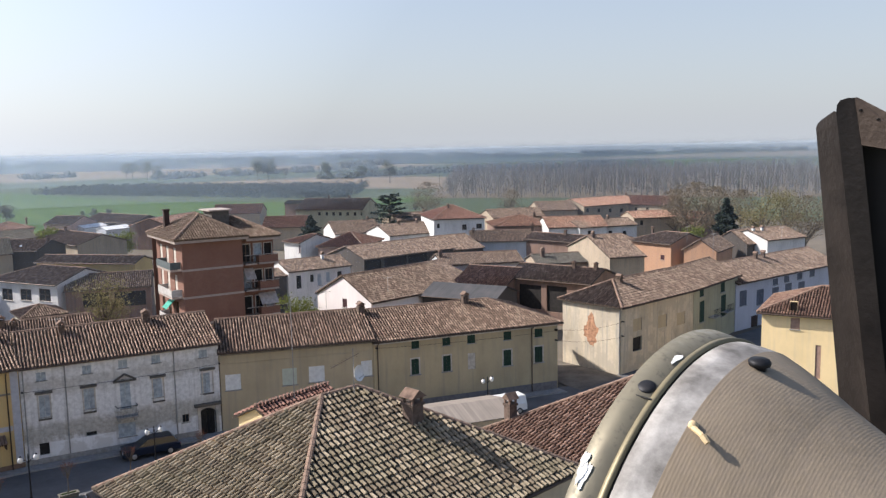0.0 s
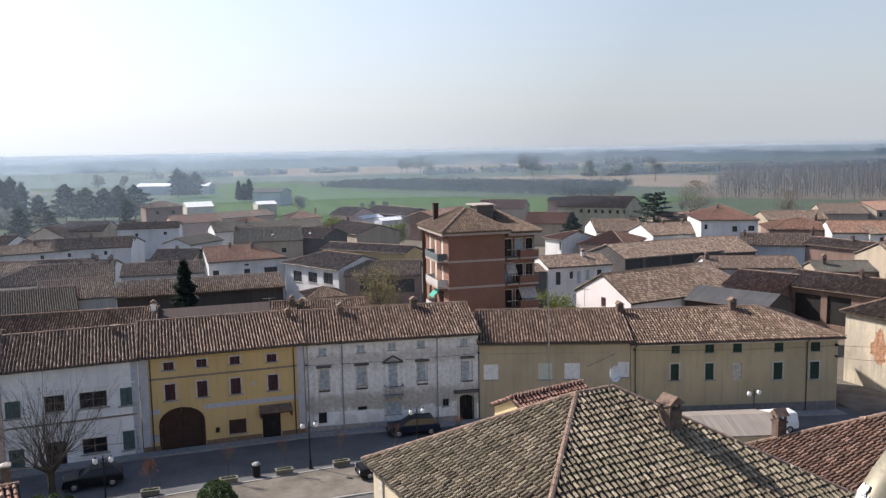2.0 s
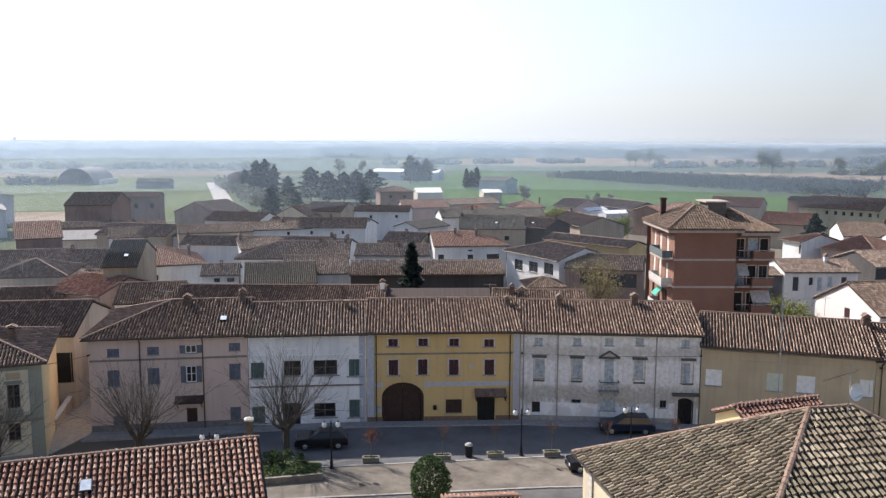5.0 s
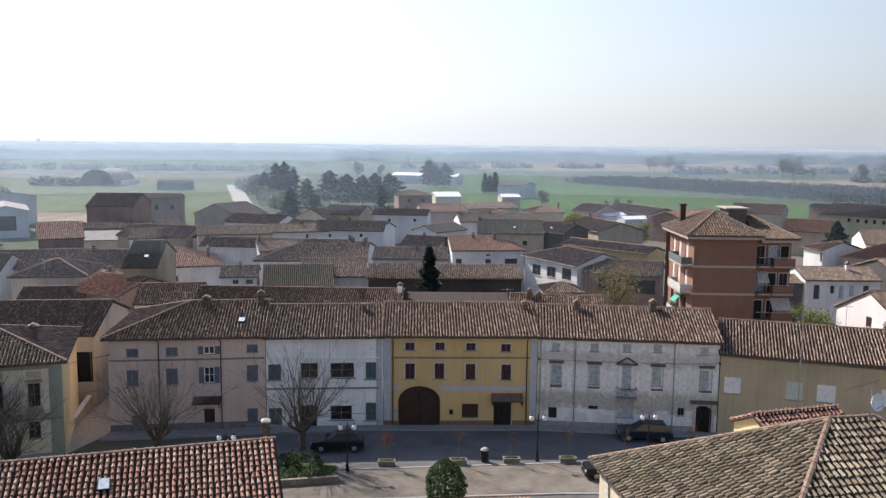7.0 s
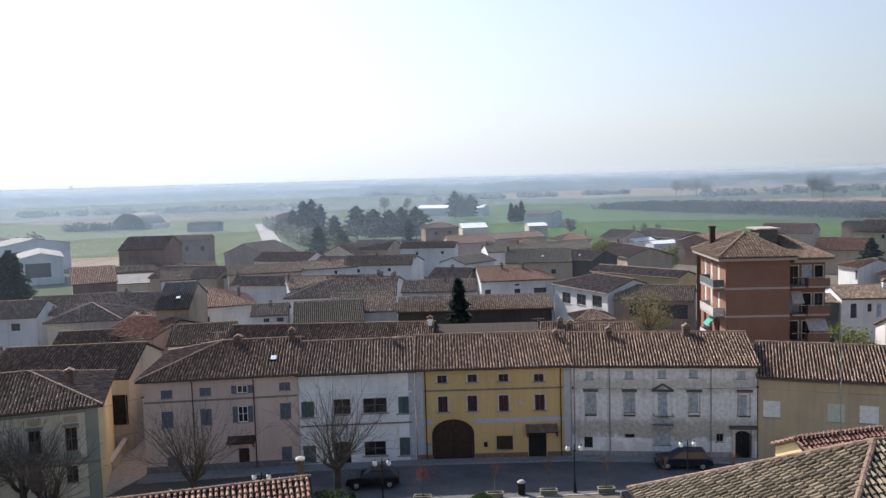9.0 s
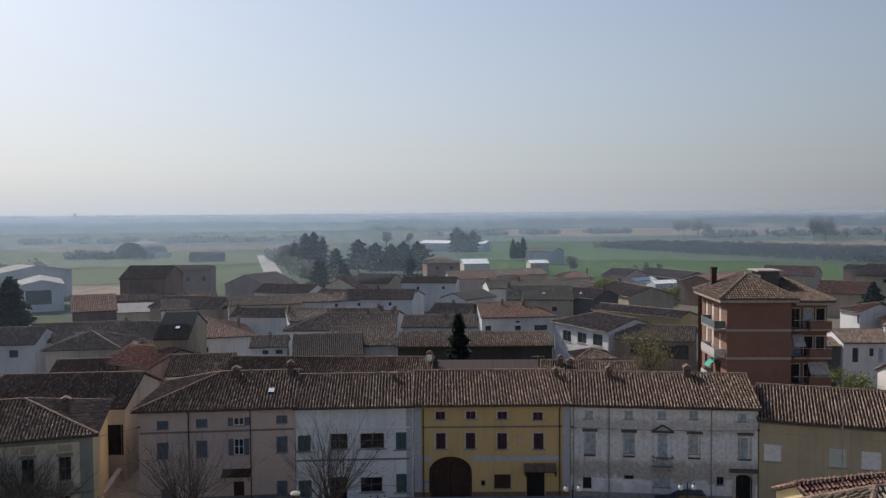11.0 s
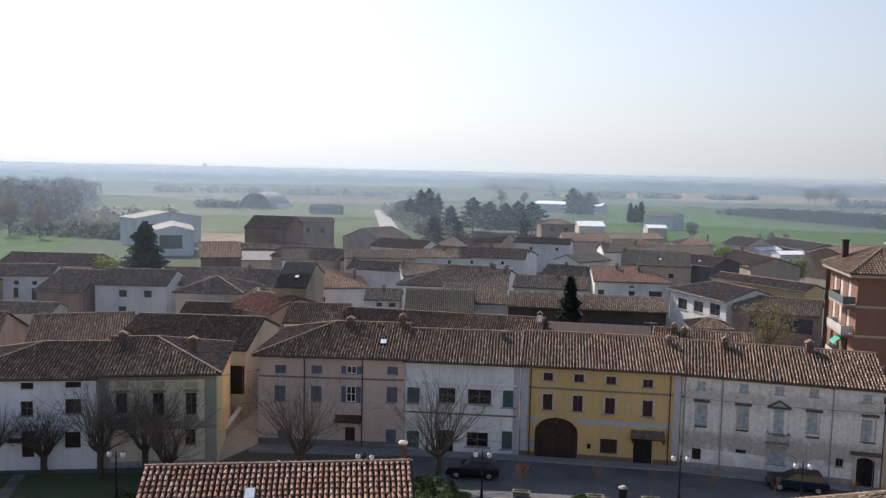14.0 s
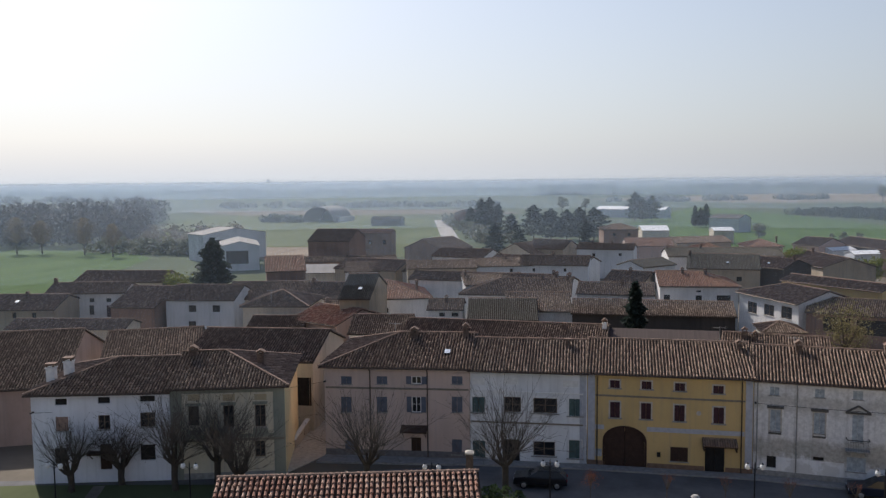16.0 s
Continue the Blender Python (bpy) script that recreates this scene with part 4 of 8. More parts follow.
mid_house_a = house((-13.1, 128.0), (-1.6, 127.9), 7.4, 7.42, 1.18, WHITEW, "brown", "", "white house with brown roof", over=0.40,
    front=[(1.73, 6.43, 1.59, 0.33, "dark"), (3.94, 6.46, 1.59, 0.33, "dark"), (6.14, 6.50, 1.59, 0.33, "dark"), (8.79, 6.54, 1.59, 0.33, "dark")],
    chimneys=[(6.7, -1.0)])
mid_house_b = house((-10.2, 145.8), (-3.5, 143.9), 8.3, 7.27, 1.33, TANW, "brown", "", "tan house with lit gable", over=0.40,
    chimneys=[(3.6, -1.0)])
mid_roof_c = house((-32.5, 135.0), (-23.1, 138.8), 7.6, 7.38, 1.22, WHITEW, "brown", "", "house with long brown roof", over=0.40,
    chimneys=[(0.4, -0.5)])
mid_roof_d = house((-25.6, 135.8), (-16.1, 133.6), 11.7, 6.53, 1.87, WHITEW, "brown", "", "house with plain brown roof", over=0.40,
    chimneys=[(6.9, -0.5), (9.2, -0.5)])
mid_grey_a = house((-4.4, 170.2), (1.9, 177.5), 6.6, 7.15, 1.05, GREYBLUE, "grey", "", "grey house with moss-grey roof", over=0.40)
mid_grey_b = house((4.4, 178.6), (18.6, 178.0), 14.3, 6.31, 2.29, TANW, "grey", "", "large tan house with grey roof", over=0.40,
    front=[(5.95, 3.83, 0.99, 0.72, "dark"), (10.21, 3.79, 1.00, 0.96, "dark")],
    chimneys=[(0.4, -1.0), (0.4, -1.0)], skylights=[(8, 2.5), (16, 2.5), (20, 2.5)])
mid_grey_c = house((16.4, 182.0), (22.8, 176.3), 9.3, 6.71, 1.49, DARKW, "brown", "", "plain house with brown tile roof", over=0.40,
    chimneys=[(8.2, -0.5)])
mid_pale_d = house((0.7, 198.3), (26.1, 202.7), 9.4, 6.90, 1.50, WHITEW, "grey", "", "long house with pale grey roof", over=0.40,
    chimneys=[(0.4, -0.5), (8.1, -0.5)])
mid_blue_e = house((-21.7, 210.8), (-7.7, 209.5), 6.8, 7.41, 1.09, GREYBLUE, "brown", "", "blue-grey house with brown hipped roof", over=0.40,
    front=[(4.31, 5.60, 0.73, 0.71, "dark"), (10.86, 5.75, 0.73, 0.70, "dark")],
    chimneys=[(3.5, -0.5), (8.5, -0.5)])
mid_f = house((-30.1, 173.9), (-15.6, 173.5), 9.3, 7.01, 1.49, GREYBLUE, "brown", "", "grey-white house with brown roof", over=0.40,
    front=[(3.19, 5.50, 0.60, 0.71, "dark"), (9.80, 5.62, 0.60, 0.71, "dark")],
    chimneys=[(6.7, -0.5)])
mid_g = house((-37.2, 226.9), (-26.7, 224.5), 12.3, 6.03, 1.97, TANW, "brown", "", "house with a sunlit gable end", over=0.40)
mid_h = house((-10.6, 241.7), (2.2, 244.2), 11.1, 5.73, 1.77, PINKW, "orange", "", "low house with reddish tile roof", over=0.40)
mid_i = house((3.1, 248.4), (18.6, 256.6), 8.2, 6.18, 1.32, TANW, "brown", "", "plain house with brown tile roof", over=0.40)
red_hip_a = house((7.5, 220.5), (14.4, 221.7), 7.2, 6.85, 1.15, TANW, "orange", "LR", "house with reddish hipped roof", over=0.40)
red_hip_b = house((21.5, 234.7), (30.2, 236.4), 9.4, 6.50, 1.50, PINKW, "orange", "LR", "pink house with hipped orange roof", over=0.40,
    chimneys=[(8.5, -0.5)])
brown_block = house((-19.4, 272.6), (-8.6, 275.3), 9.1, 8.54, 1.46, BRICKW, "brown", "LR", "brown brick farmhouse with hipped roof", over=0.40,
    front=[(3.44, 6.43, 0.96, 0.94, "dark"), (8.21, 6.41, 0.97, 0.94, "dark")])
far_shed_a = house((-8.9, 336.9), (1.3, 339.4), 10.2, 4.37, 1.63, CREAMW, "white", "", "farm shed with white sheet roof", over=0.40, bare=True)
far_shed_b = house((17.6, 329.0), (24.9, 330.8), 6.3, 4.99, 1.01, CREAMW, "white", "", "farm shed with white sheet roof", over=0.40, bare=True)
far_roof_c = house((36.3, 263.0), (42.4, 256.6), 11.9, 5.10, 1.90, PINKW, "brown", "", "plain house with brown tile roof", over=0.40)
white_sheet_a = house((46.0, 256.6), (53.2, 262.3), 4.2, 3.83, 0.67, GREYBLUE, "white", "", "shed with bright white roof", over=0.40, bare=True)
white_sheet_b = house((49.8, 246.6), (57.3, 249.8), 4.5, 3.77, 0.73, GREYBLUE, "white", "", "shed with bright white roof", over=0.40, bare=True)
roof_by_tree = house((25.4, 212.9), (32.2, 189.0), 11.2, 5.81, 1.79, TANW, "brown", "", "house with large brown roof", over=0.40,
    chimneys=[(9.0, -0.5)])
left_long_a = house((-71.0, 122.1), (-50.6, 124.5), 10.8, 6.08, 1.72, CREAMW, "brown", "", "long roof of old brown tiles", over=0.40,
    chimneys=[(14.5, -0.5)])
# ---- town to the right of the apartment block ----
# added shed whose near-black colour puts shade at the annex's left side
annex_shed = house((45.6, 119.4), (49.95, 119.2), 6.5, 5.7, 0.7, DARKW, "brown", "", "narrow shed, near-black as shade, beside the white annex", over=0.25, gutter=False)
white_annex = house((50.1, 118.7), (60.9, 118.9), 7.5, 6.40, 1.20, WHITEW, "brown", "", "white house with grey shutters", over=0.40,
    front=[(1.71, 3.59, 0.86, 2.06, "dark"), (3.95, 4.43, 0.63, 1.15, "dark"), (5.21, 3.74, 0.71, 1.88, "shut", PALEGREY), (6.71, 4.22, 0.63, 1.52, "shut", PALEGREY), (8.82, 4.25, 0.86, 1.37, "dark")],
    chimneys=[(7.2, -1.0, 0.5, 1.3, 2)])
redroof_a = house((64.1, 153.4), (65.4, 148.4), 7.9, 7.13, 1.27, WHITEW, "orange", "L", "white house with red roof", over=0.40,
    front=[(4.80, 5.13, 0.56, 1.50, "shut", MAROON)])
redroof_b = house((68.4, 147.0), (74.8, 140.5), 13.1, 6.30, 2.10, PINKW, "orange", "LR", "pink house with red hipped roof", over=0.40)
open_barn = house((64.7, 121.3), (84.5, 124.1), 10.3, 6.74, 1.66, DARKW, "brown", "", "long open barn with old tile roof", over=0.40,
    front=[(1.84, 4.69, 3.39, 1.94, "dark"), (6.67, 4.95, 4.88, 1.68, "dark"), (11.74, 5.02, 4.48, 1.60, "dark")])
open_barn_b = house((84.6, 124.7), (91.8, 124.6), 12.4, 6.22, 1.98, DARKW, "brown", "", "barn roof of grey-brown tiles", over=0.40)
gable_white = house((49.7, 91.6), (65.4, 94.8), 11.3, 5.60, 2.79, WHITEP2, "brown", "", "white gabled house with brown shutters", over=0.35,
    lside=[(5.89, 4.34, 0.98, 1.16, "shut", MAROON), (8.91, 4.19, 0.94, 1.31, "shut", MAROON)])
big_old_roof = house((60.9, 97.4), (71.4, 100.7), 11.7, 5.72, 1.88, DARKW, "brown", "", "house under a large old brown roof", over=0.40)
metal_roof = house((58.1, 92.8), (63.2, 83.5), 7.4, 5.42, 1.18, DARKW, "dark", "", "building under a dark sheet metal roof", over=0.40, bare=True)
old_roof_b = house((71.0, 107.5), (83.4, 102.8), 7.2, 6.65, 1.15, GREYBLUE, "brown", "", "old brown roof over grey wall", over=0.40,
    chimneys=[(0.4, -1.0, 0.6, 1.3), (0.4, -1.0)])
rust_roof_b = house((67.1, 98.3), (70.9, 91.0), 10.5, 5.51, 1.69, BRICKW, "redbrown", "", "barn under a reddish old tile roof", over=0.40)
post_barn = house((73.1, 93.8), (77.8, 81.2), 8.6, 6.22, 1.38, BRICKW, "brown", "", "open barn with brick posts and beams", over=0.40,
    front=[(3.96, 1.99, 3.65, 3.43, "dark"), (8.20, 1.83, 3.16, 3.71, "dark")],
    chimneys=[(8.9, -0.4), (12.3, -0.4)])
hip_white = house((97.0, 149.5), (107.5, 145.3), 15.2, 9.60, 2.43, WHITEW, "rustred", "LR", "white house with reddish hipped roof", over=0.40,
    front=[(0.98, 7.70, 0.60, 1.00, "dark"), (6.74, 7.15, 0.99, 1.15, "glass"), (10.03, 7.32, 1.26, 1.04, "glass")],
    chimneys=[(4.4, -2.0)])
hip_white_b = house((116.7, 180.2), (126.8, 186.0), 7.1, 6.87, 1.13, TANW, "brown", "", "tan house beside the hipped one", over=0.40,
    chimneys=[(0.6, -0.5)])
far_long = house((92.0, 211.2), (105.4, 197.7), 15.2, 8.84, 2.43, OLIVEW, "brown", "", "long olive plaster house with brown roof", over=0.40,
    front=[(6.79, 7.25, 0.77, 0.93, "dark"), (8.90, 7.24, 0.77, 0.93, "dark"), (10.83, 7.23, 0.77, 0.93, "dark"), (12.75, 7.22, 0.77, 0.92, "dark"), (14.83, 7.21, 0.76, 0.92, "dark"), (16.91, 7.20, 0.76, 0.92, "dark"), (18.68, 7.19, 0.49, 0.92, "dark")],
    chimneys=[(7.2, -0.5), (13.2, -0.5)])
far_small = house((112.9, 268.2), (116.7, 263.4), 5.2, 6.81, 0.83, BRICKW, "grey", "", "small flat brick building", over=0.40)
red_mid_a = house((114.9, 151.4), (127.0, 144.9), 11.9, 6.70, 1.90, BRICKW, "orange", "LR", "brick house with red clay roof", over=0.40,
    chimneys=[(10.3, -0.5)])
red_mid_b = house((121.3, 140.1), (133.0, 133.9), 11.6, 6.74, 1.86, WHITEW, "red", "", "house with red clay roof", over=0.40,
    front=[(7.03, 4.79, 0.77, 1.30, "dark"), (9.62, 4.71, 0.78, 1.30, "dark")])
far_red_c = house((158.9, 187.4), (169.3, 182.5), 13.4, 5.86, 2.14, TANW, "brown", "", "plain house with brown tile roof", over=0.40)
far_red_d = house((172.3, 182.8), (196.7, 182.9), 11.8, 6.61, 1.89, TANW, "red", "", "long tan house with red roof", over=0.40,
    front=[(1.39, 4.89, 1.16, 1.09, "dark"), (6.07, 4.61, 1.18, 1.10, "dark"), (10.85, 4.32, 1.21, 1.11, "dark"), (15.73, 4.02, 1.24, 1.13, "dark")],
    chimneys=[(23.3, -0.5)])
far_red_e = house((190.0, 186.9), (194.4, 171.1), 14.0, 6.26, 2.24, TANW, "red", "", "plain house with red tile roof", over=0.40,
    front=[(6.66, 4.33, 0.97, 1.02, "dark"), (10.46, 4.46, 0.95, 1.01, "dark")])
right_white_long = house((126.8, 136.0), (141.6, 132.9), 7.5, 6.61, 1.19, WHITEW, "brown", "", "long white house with dark windows", over=0.40,
    front=[(2.58, 4.93, 1.02, 0.95, "dark"), (5.82, 4.74, 1.04, 0.95, "dark"), (8.06, 4.61, 1.05, 0.96, "dark"), (11.82, 4.39, 1.07, 0.97, "dark")],
    chimneys=[(9.4, -0.5)])
right_far_a = house((153.9, 145.4), (165.3, 140.7), 8.0, 6.51, 1.29, TANW, "red", "", "tan house with red roof", over=0.40,
    front=[(2.04, 4.74, 0.76, 1.16, "dark")])
mid_low_a = house((94.2, 132.2), (104.7, 124.7), 9.5, 6.49, 1.51, GREYBLUE, "brown", "", "low house with brown roof", over=0.40,
    chimneys=[(12.5, -0.5, 0.6, 1.6), (0.7, -1.0)])
mid_low_b = house((103.1, 126.0), (106.4, 111.2), 5.7, 6.88, 0.92, BRICKW, "brown", "", "low brick house with brown roof", over=0.40,
    chimneys=[(7.9, -0.5)])
orange_house = house((119.8, 114.4), (120.1, 104.2), 9.9, 6.21, 1.59, ORANGEW, "brown", "L", "orange plaster house with brown roof", over=0.40,
    front=[(8.23, 3.21, 0.96, 0.88, "shut", MAROON)],
    chimneys=[(2.0, -0.5)])
orange_gable = house((122.3, 95.7), (131.6, 99.4), 5.9, 5.50, 1.91, ORANGEW, "brown", "", "orange plaster gabled house", over=0.35)
# closed near-black walls paint the shade inside the open hall
canopy_house = house((133.2, 97.3), (143.1, 96.0), 8.2, 5.80, 2.15, DARKW, "brown", "", "canopy hall with near-black walls for its shaded interior", over=0.35)
white_gable_right = house((134.8, 94.1), (145.0, 93.1), 9.6, 6.66, 1.54, WHITEW, "brown", "", "white house with brown roof and chimneys", over=0.40,
    chimneys=[(0.4, -1.0, 0.5, 1, 2), (2.8, -1.0, 0.5, 1, 2)])
cross_roof = house((86.7, 86.6), (92.0, 84.8), 15.2, 8.50, 2.43, TANW, "brown", "", "house with large cross roof of old tiles", over=0.40,
    chimneys=[(0.4, -1.0)])
cross_roof_b = house((129.4, 129.6), (121.5, 117.8), 5.2, 4.58, 0.83, WHITEW, "brown", "", "house wing with tiled roof", over=0.40,
    chimneys=[(13.8, -3.5, 0.6, 1.6)])
cross_roof_c = house((81.8, 97.1), (94.5, 92.0), 6.1, 6.92, 0.98, TANW, "grey", "", "low wing with moss-grey tiles", over=0.40,
    chimneys=[(1.5, -1.0, 0.6, 1.5)])
salmon_wing = house((17.1, 42.9), (22.2, 44.5), 3.6, 9.45, 0.85, PALEYELLOW, "rustred", "", "low wing with salmon-red clay tiles behind the hipped roof", over=0.3, gutter=False)
filler_a = house((77.0, 197.8), (86.5, 192.4), 13.4, 5.85, 2.15, TANW, "red", "", "house with reddish brown tile roof", over=0.40)
filler_b = house((83.8, 170.6), (94.4, 167.9), 13.7, 5.81, 2.19, WHITEW, "brown", "", "house with brown tiles and pale gable", over=0.40,
    chimneys=[(9.2, -0.5)])
filler_c = house((89.3, 155.3), (100.9, 154.8), 11.5, 6.17, 1.83, WHITEW, "brown", "", "house with brown tiles and white chimneys", over=0.40,
    chimneys=[(5.0, -0.5), (9.7, -0.5)])
filler_d = house((107.5, 181.9), (117.1, 182.1), 8.9, 6.58, 1.42, TANW, "brown", "", "house with old brown tile roof", over=0.40)
filler_e = house((131.7, 174.2), (145.9, 169.9), 10.9, 6.26, 1.74, TANW, "brown", "", "house with old brown tile roof", over=0.40)
filler_f = house((170.0, 150.8), (170.8, 138.5), 9.1, 5.54, 1.46, BRICKW, "red", "", "brick outbuilding with red tiles", over=0.40)
filler_g = house((59.5, 216.6), (75.9, 231.4), 12.1, 6.06, 1.94, BRICKW, "red", "", "house with red tiles behind the block", over=0.40)
filler_h = house((83.2, 255.6), (96.2, 248.3), 14.5, 5.68, 2.32, TANW, "red", "", "long house with red tiles", over=0.40)
filler_i = house((49.0, 274.9), (58.3, 251.9), 11.5, 4.66, 1.84, DARKW, "brown", "", "dark outbuilding with brown tiles", over=0.40)
filler_j = house((-57.4, 202.4), (-43.3, 197.8), 10.2, 5.87, 1.63, WHITEW, "brown", "", "house with old brown tile roof", over=0.40)
filler_k = house((-70.8, 170.6), (-55.5, 167.3), 10.7, 5.79, 1.71, TANW, "brown", "", "house with old brown tile roof", over=0.40)
filler_l = house((-39.3, 186.1), (-30.2, 183.2), 8.4, 6.15, 1.35, TANW, "brown", "", "house with old brown tile roof", over=0.40)
# ---- farm sheds in the fields ----
steel_shed = house((-128.1, 249.9), (-137.3, 256.1), 21.9, 8.50, 1.79, GREYBLUE, "pale", "", "open steel farm shed with pale roof", over=0.35,
    lside=[(7.58, 0.69, 9.59, 6.06, "dark")], bare=True, gutter=False)
steel_shed_b = house((-111.8, 213.8), (-122.8, 232.9), 10.6, 7.00, 1.26, GREYBLUE, "pale", "", "lower steel shed with pale roof", over=0.35,
    lside=[(4.55, 1.93, 6.11, 3.74, "dark")], bare=True, gutter=False)
dark_hangar = house((19.4, 405.0), (31.9, 396.1), 10.1, 6.39, 1.61, GREYBLUE, "dark", "", "large dark farm hangar far in the fields", over=0.40, bare=True, gutter=False)
white_shed_long = house((-44.1, 550.0), (-0.7, 533.3), 10.4, 5.33, 1.67, GREYBLUE, "white", "", "long farm shed with white roof", over=0.40, bare=True, gutter=False)
field_shed = house((-158.5, 435.1), (-141.3, 435.6), 7.8, 3.76, 1.24, DARKW, "brown", "", "low dark shed in a field", over=0.40, gutter=False)
farm_by_conifers = house((-99.6, 428.1), (-97.6, 465.9), 9.4, 7.50, 1.50, BRICKW, "brown", "", "farmhouse half hidden by conifers", over=0.40, gutter=False)


# ---- trees and shrubs ----
NEEDLE = leaf_mat("dark_needles", (0.03, 0.043, 0.034))
SPRING = leaf_mat("young_leaves", (0.17, 0.19, 0.05))
BUSHLEAF = leaf_mat("evergreen_leaves", (0.07, 0.105, 0.04))
TWIG = leaf_mat("bare_twigs", (0.19, 0.15, 0.10), 0.3)
TWIGFAR = leaf_mat("far_bare_twigs", (0.165, 0.15, 0.135), 0.25)
# darker copy of the far twigs with the wood's shade put in
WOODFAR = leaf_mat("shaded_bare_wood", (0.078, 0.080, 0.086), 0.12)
POPTWIG = leaf_mat("poplar_twigs", (0.165, 0.145, 0.12), 0.3)
OLIVE = leaf_mat("olive_buds", (0.21, 0.18, 0.085), 0.4)
HAZEDLEAF = leaf_mat("hazed_far_leaves", (0.20, 0.22, 0.22), 0.12)
REDBUD = leaf_mat("red_buds", (0.25, 0.10, 0.06), 0.4)
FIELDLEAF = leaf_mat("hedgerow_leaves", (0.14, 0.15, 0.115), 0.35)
TRNG = np.random.default_rng(5)


def cloud(points, size, flat=0.0):
    """Small leaf-like quads, one at each point, turned at random."""
    n = len(points)
    a = TRNG.normal(size=(n, 3))
    a /= np.linalg.norm(a, axis=1)[:, None]
    b = TRNG.normal(size=(n, 3))
    b -= (a * b).sum(1)[:, None] * a
    b /= np.linalg.norm(b, axis=1)[:, None]
    if flat:
        a[:, 2] *= 1 - flat
        b[:, 2] *= 1 - flat
    s = size * TRNG.uniform(0.6, 1.4, (n, 1))
    P = np.asarray(points)
    V = np.stack([P - a * s, P + b * s * 0.5, P + a * s, P - b * s * 0.5], 1).reshape(-1, 3)
    me = bpy.data.meshes.new("leaves")
    me.vertices.add(4 * n)
    me.vertices.foreach_set("co", V.ravel())
    me.loops.add(4 * n)
    me.loops.foreach_set("vertex_index", np.arange(4 * n, dtype=np.int32))
    me.polygons.add(n)
    me.polygons.foreach_set("loop_start", np.arange(0, 4 * n, 4, dtype=np.int32))
    me.update(calc_edges=True)
    return me


def limbs(bd, tw, p, d, length, r, depth, spread=0.55, fan=3):
    """Branching limbs; the last twigs go to tw."""
    p, d = Vector(p), Vector(d).normalized()
    bend = Vector(TRNG.normal(0, 0.12, 3))
    q = p + (d + bend).normalized() * length
    (tw if depth == 0 else bd).tube(p, q, r, r * 0.62, 3 if depth < 2 else 5, caps=False)
    if depth == 0:
        return
    for i in range(fan + (depth > 2)):
        side = Vector(TRNG.normal(0, 1, 3))
        nd = (d + side * spread + Vector((0, 0, 0.25))).normalized()
        at_ = p + (q - p) * TRNG.uniform(0.55, 1.0)
        limbs(bd, tw, at_, nd, length * TRNG.uniform(0.55, 0.8), r * 0.52, depth - 1, spread, fan)


def tree_root(xy, name, label, category="tree", group=""):
    return thing(name, pose(xy[0], xy[1], 0.02, 0, 0, float(TRNG.uniform(0, 360))), label, category, group)


def bare_tree(xy, h, w):
    root = tree_root(xy, "bare_tree", "leafless grey-brown tree with fine twigs in spring", group="bare trees")
    bd, tw = Build(), Build()
    bd.tube((0, 0, 0), (0, 0, h * 0.3), h * 0.022, h * 0.017, 7)
    for i in range(5):
        a = TRNG.uniform(0, 6.28)
        limbs(bd, tw, (0, 0, h * (0.22 + 0.03 * i)), (math.cos(a) * 0.7 * w, math.sin(a) * 0.7 * w, 1.0), h * 0.28, h * 0.011, 3, 0.5 * w)
    part("trunk", bd, BARK, root)
    part("crown", tw, TWIG, root, "fine bare twigs")
    a, z = TRNG.uniform(0, 6.28, 3400), TRNG.uniform(0, 1, 3400)
    rad = h * 0.34 * w * np.sqrt(np.clip(1 - (2 * z - 1) ** 2, 0.05, 1)) * TRNG.uniform(0.15, 1.08, 3400) * (1 + 0.3 * np.sin(a * 4 + z * 5))
    part("twig_haze", cloud(np.stack([rad * np.cos(a), rad * np.sin(a), h * (0.32 + 0.68 * z)], 1), h * 0.012), TWIG, root)


